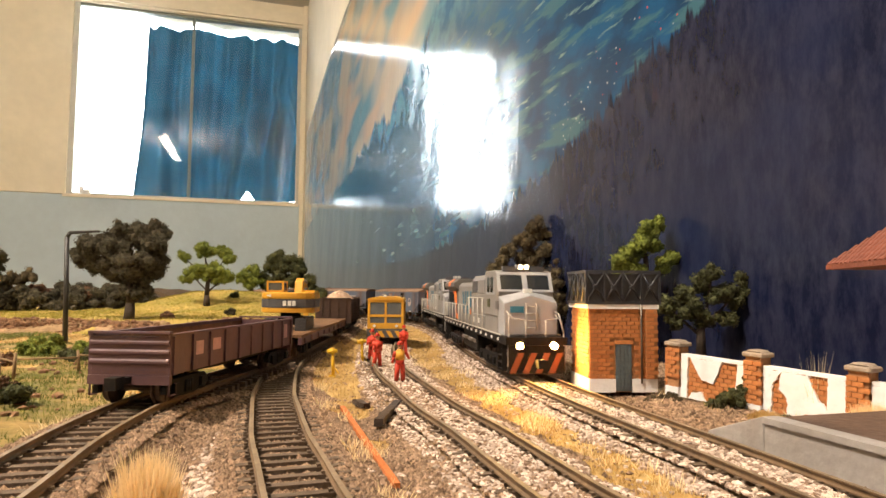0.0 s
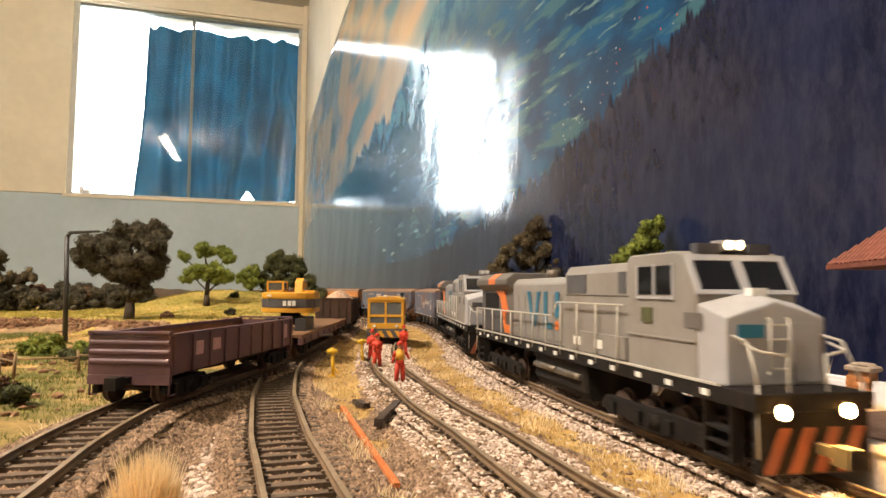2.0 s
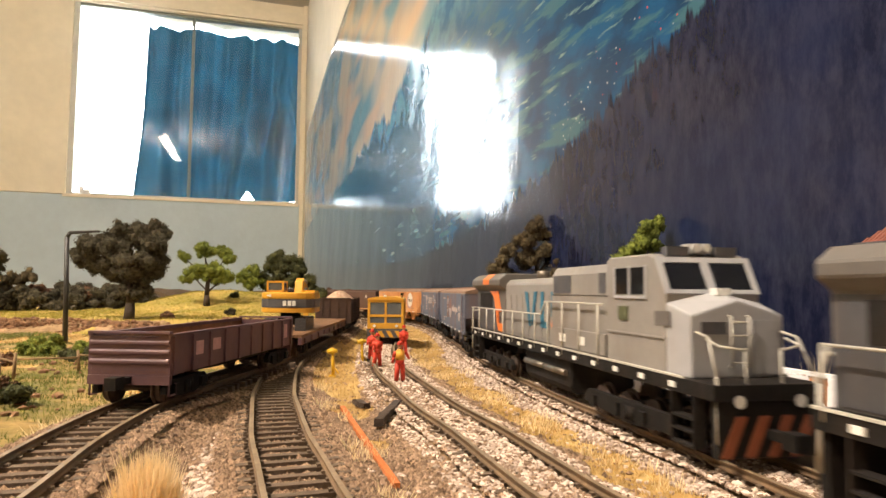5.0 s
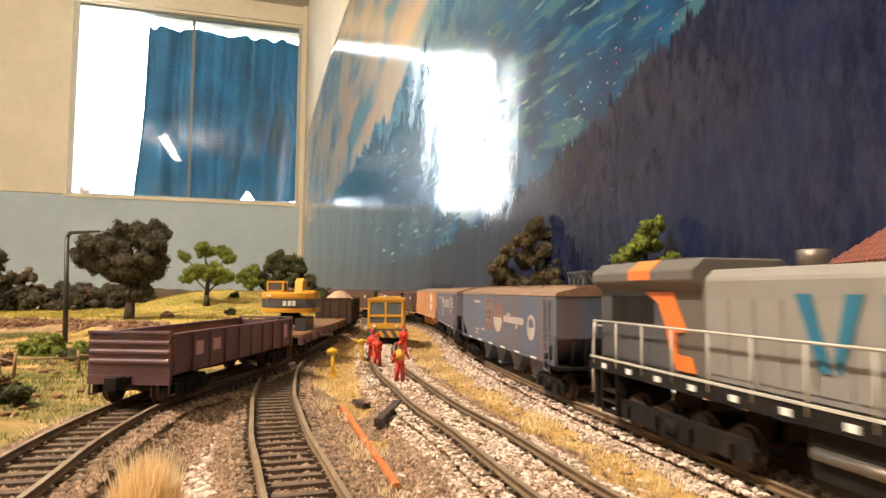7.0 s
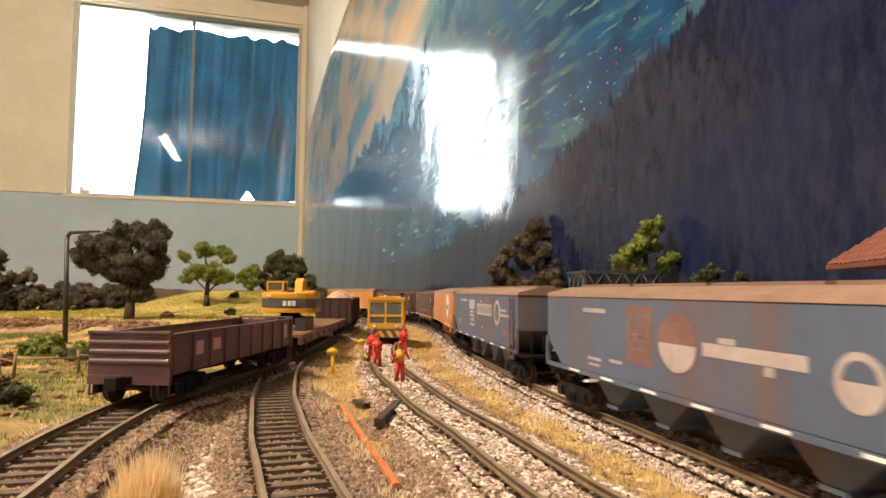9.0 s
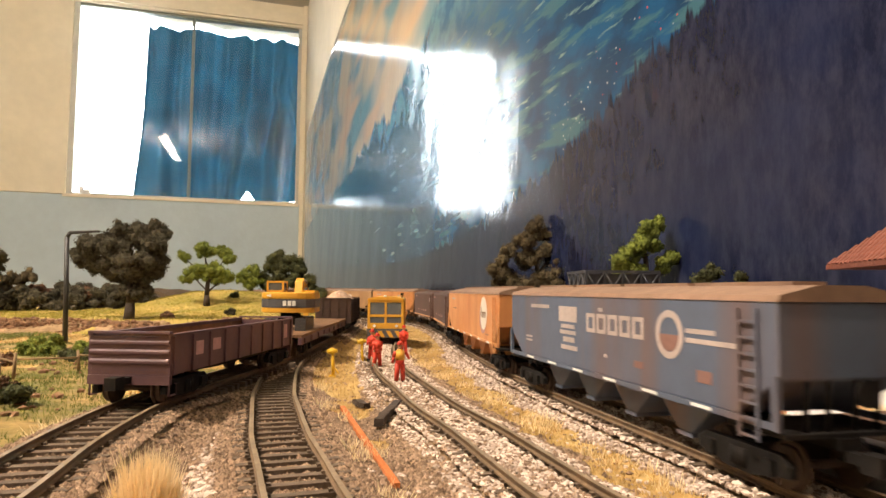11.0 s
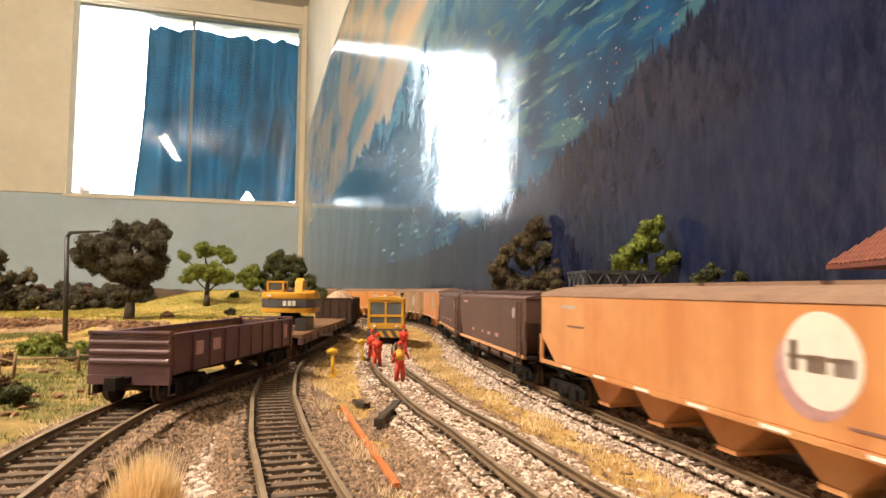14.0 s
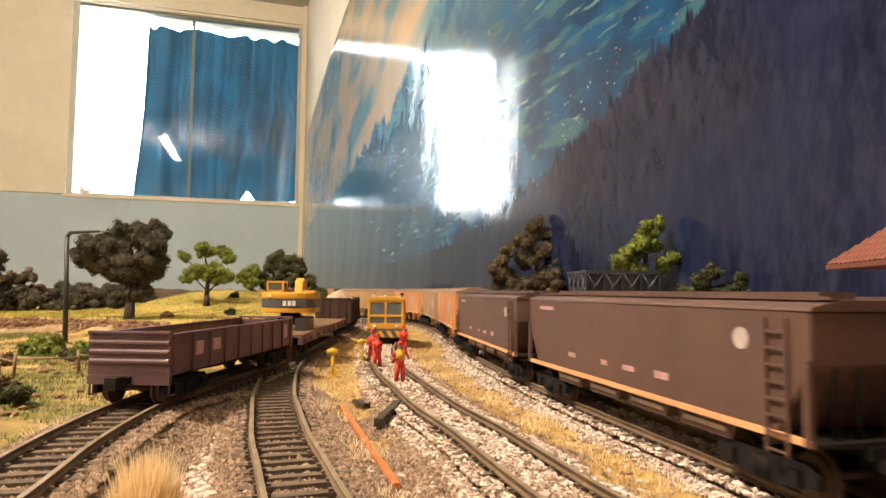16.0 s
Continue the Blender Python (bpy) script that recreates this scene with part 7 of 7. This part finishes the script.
    # trees along the mural
    c = [(-40, 0, 68, 11), (-30, 0, 82, 9), (-34, 4, 54, 12), (-18, 0, 90, 10), (-8, 0, 104, 9), (-2, 2, 96, 9), (-14, 2, 74, 12), (4, 0, 80, 10), (12, 0, 98, 9), (18, 0, 88, 8), (14, 0, 70, 10), (-22, 0, 50, 12), (0, 0, 54, 12), (-30, 0, 36, 12), (-8, 0, 32, 13), (10, 0, 40, 11)]
    tree(0.091, 0.575, [((0, 0, 0), 4), ((-4, 0, 40), 3), ((-6, 0, 80), 1.6)], [((-4, 0, 40), (-30, 0, 64), 1.3), ((-5, 0, 60), (12, 0, 84), 1.2)], c, "leaf_brown", "tall brown-green tree before the mural", 1.8, 1.1, 8, z=0.0)
    c = [(0, 0, 60, 5), (1, 0, 50, 7), (0, 0, 40, 7), (0, 0, 70, 3), (-3, 0, 32, 7), (3, 0, 30, 7)]
    tree(0.098, 0.545, [((0, 0, 0), 2), ((0, 0, 70), 0.8)], [], c, "leaf_brown", "slim pointed olive tree before the mural", 1.4, 1.0, 9, z=0.0)
    c = [(-14, 0, 62, 8), (-8, 0, 68, 8), (-16, 0, 54, 6), (-2, 0, 76, 8), (4, 0, 84, 7), (8, 0, 88, 6), (-4, 0, 56, 7), (-9, 0, 58, 7), (14, 0, 64, 6), (19, 0, 66, 5), (12, 0, 60, 5), (6, 0, 74, 6), (-6, 0, 48, 5)]
    tree(0.127, 0.400, [((0, 0, 0), 3), ((3, 0, 40), 2.2), ((1, 0, 70), 1.2)], [((2, 0, 48), (16, 0, 62), 1.0), ((2, 0, 44), (-12, 0, 60), 1.0)], c, "leaf_green", "slender green tree before the mural", 1.5, 1.1, 10, z=0.0)
    c = [(-18, 0, 30, 7), (-8, 0, 36, 7), (0, 0, 42, 6), (6, 0, 48, 5), (-4, 0, 28, 8), (8, 0, 34, 6), (16, 0, 38, 6), (24, 0, 44, 5), (20, 0, 34, 6), (-14, 0, 22, 5), (2, 0, 22, 5), (14, 0, 24, 5), (26, 0, 38, 4)]
    tree(0.140, 0.345, [((0, 0, 0), 3), ((0, 0, 24), 2)], [((0, 0, 16), (6, 0, 44), 1), ((0, 0, 18), (22, 0, 40), 1), ((0, 0, 14), (-16, 0, 28), 1)], c, "leaf_mid", "spreading dark green bush before the mural", 1.4, 1.1, 11, z=0.007)
    c = [(-9, 0, 2.4, 2.4), (-6, -1, 4, 3), (-2.5, -1, 4.4, 3.2), (1, -1, 4, 3.2), (4.5, 0, 4, 3.2), (3, 0, 8, 2.6), (5.6, 0, 9, 2.6), (5.2, 0, 12.6, 2.2), (6.4, 0, 15.4, 2.0), (5.8, 0, 18, 1.7), (6.6, 0, 20.4, 1.4), (-1, 0, 7.4, 1.8)]
    shrub(0.1155, 0.252, c, "leaf_mid", "dark green ivy against the whitewashed wall", 0.8, 1.3, 12, z=-0.003)
    rng = random.Random(4)
    # scrub at the far end and behind the train
    for k in range(22):
        f = k / 21
        x, y = -0.30 + 0.36 * f + rng.uniform(-0.02, 0.02), 1.30 - 0.42 * f * f + rng.uniform(-0.03, 0.05)
        if x * TC + y * TS > WALL_U - 0.03:
            y = (WALL_U - 0.035 - x * TC) / TS
        c = [(rng.uniform(-18, 18), rng.uniform(-8, 8), rng.uniform(6, 30), rng.uniform(9, 15)) for _ in range(6)]
        shrub(x, y, c, rng.choice(("leaf_black", "leaf_black", "leaf_brown", "leaf_rust")), "dark scrub at the foot of the mural", 2.4, 0.8, 30 + k)
    for k in range(34):
        x, y = -0.44 - 0.33 * k / 33 + rng.uniform(-0.02, 0.02), 0.86 + rng.uniform(-0.03, 0.06)
        c = [(rng.uniform(-16, 16), rng.uniform(-6, 6), rng.uniform(3, 24), rng.uniform(7, 13)) for _ in range(6)]
        shrub(x, y, c, rng.choice(("leaf_black", "leaf_rust", "leaf_black", "leaf_dark")), "low brown scrub on the bank", 2.0, 0.8, 60 + k)
    # small bushes in the meadow
    for k, (x, y, r, m) in enumerate(((-0.262, 0.415, 9, "leaf_green"), (-0.225, 0.395, 8, "leaf_mid"), (-0.238, 0.43, 7, "leaf_green"), (-0.29, 0.47, 8, "leaf_green"), (-0.165, 0.245, 6, "leaf_mid"),
                                      (-0.185, 0.40, 8, "leaf_green"), (-0.32, 0.44, 9, "leaf_mid"), (-0.19, 0.275, 5, "leaf_rust"), (-0.262, 0.50, 8, "leaf_mid"), (-0.175, 0.225, 6, "leaf_black"), (-0.25, 0.36, 5, "leaf_rust"),
                                      (-0.30, 0.69, 7, "leaf_rust"), (-0.258, 0.77, 6, "leaf_black"), (-0.305, 0.93, 6, "leaf_mid"), (-0.21, 0.47, 7, "leaf_mid"))):
        c = [(rng.uniform(-r, r), rng.uniform(-r * 0.6, r * 0.6), rng.uniform(1, r), r * rng.uniform(0.5, 0.8)) for _ in range(5)]
        shrub(x, y, c, m, {"leaf_green": "fresh green bush in the meadow", "leaf_mid": "dark green bush in the meadow", "leaf_rust": "rust-brown bush in the meadow", "leaf_black": "blackish low bush in the meadow"}[m], 1.3, 1.0, 90 + k)
    # weeds round the brick house and wall
    for k, (x, y, r) in enumerate(((0.090, 0.281, 3), (0.099, 0.280, 3), (0.074, 0.283, 2.5), (0.126, 0.236, 2.5), (0.1, 0.272, 2.5), (0.072, 0.300, 3))):
        c = [(rng.uniform(-r, r), rng.uniform(-r * 0.6, r * 0.6), rng.uniform(0.5, r), r * rng.uniform(0.4, 0.7)) for _ in range(5)]
        shrub(x, y, c, rng.choice(("leaf_brown", "leaf_mid", "leaf_black")), "tiny weeds at the foot of the brickwork", 0.7, 1.0, 120 + k)


trees()
tuft(0.1395, 0.2085, 0.010, 0.010, 2600, "strawpale", "pale straw grass at the foot of the garden wall", 21)
tuft(0.136, 0.232, 0.0035, 0.024, 160, "strawpale", "thin dry reeds behind the garden wall", 22)
tuft(0.118, 0.232, 0.008, 0.004, 1500, "straw", "short straw grass by the platform", 23)


# ---- what moves ----
def travelled(t):
    """The train's way along the line; it slows a little."""
    late = max(0.0, t - 6.5)
    steady = t - 11.8
    return 0.001 + 0.0843 * t - 0.00061 * late * late + 0.00275 * (steady + math.hypot(steady, 0.4))


def motions():
    def on_line(s):
        p = LINE_D.at(s)
        return Vector((p[0], p[1], float(drop_d(p[0]))))

    times = [k / 3 for k in range(49)]
    base = float(s_of(LINE_D, 0.262)) - 0.493       # arc length at which the fitted distances start
    for t_ob, trucks, pivots, place in TRAIN:
        rows, yaws = [], [[], []]
        for t in times:
            s = base + REF + place - travelled(t)
            a, b = on_line(s - pivots[0]), on_line(s - pivots[1])
            d = a - b
            turn = math.degrees(math.atan2(d.y, d.x))
            tilt = -math.degrees(math.atan2(d.z, math.hypot(d.x, d.y)))
            mid = a + (b - a) * (pivots[0] / (pivots[0] - pivots[1]))
            rows.append((t, pose(mid.x, mid.y, mid.z, 0, tilt, turn)))
            for k, q in enumerate(pivots):
                h = math.degrees(LINE_D.turn(s - q)) + 180 - turn
                h = (h + 180) % 360 - 180
                yaws[k].append((t, pose(q, 0, 0, 0, 0, h)))
        walk(t_ob, rows)
        for k in (0, 1):
            walk(trucks[k], yaws[k])
    for w, r in ROLLING:
        o = w.matrix_basis.translation.copy()
        rows = []
        for k in range(0, 481, 2):
            t = k / 30
            rows.append((t, pose(o.x, o.y, o.z, 0, math.degrees(travelled(t) / r), 0)))
        walk(w, rows)


motions()
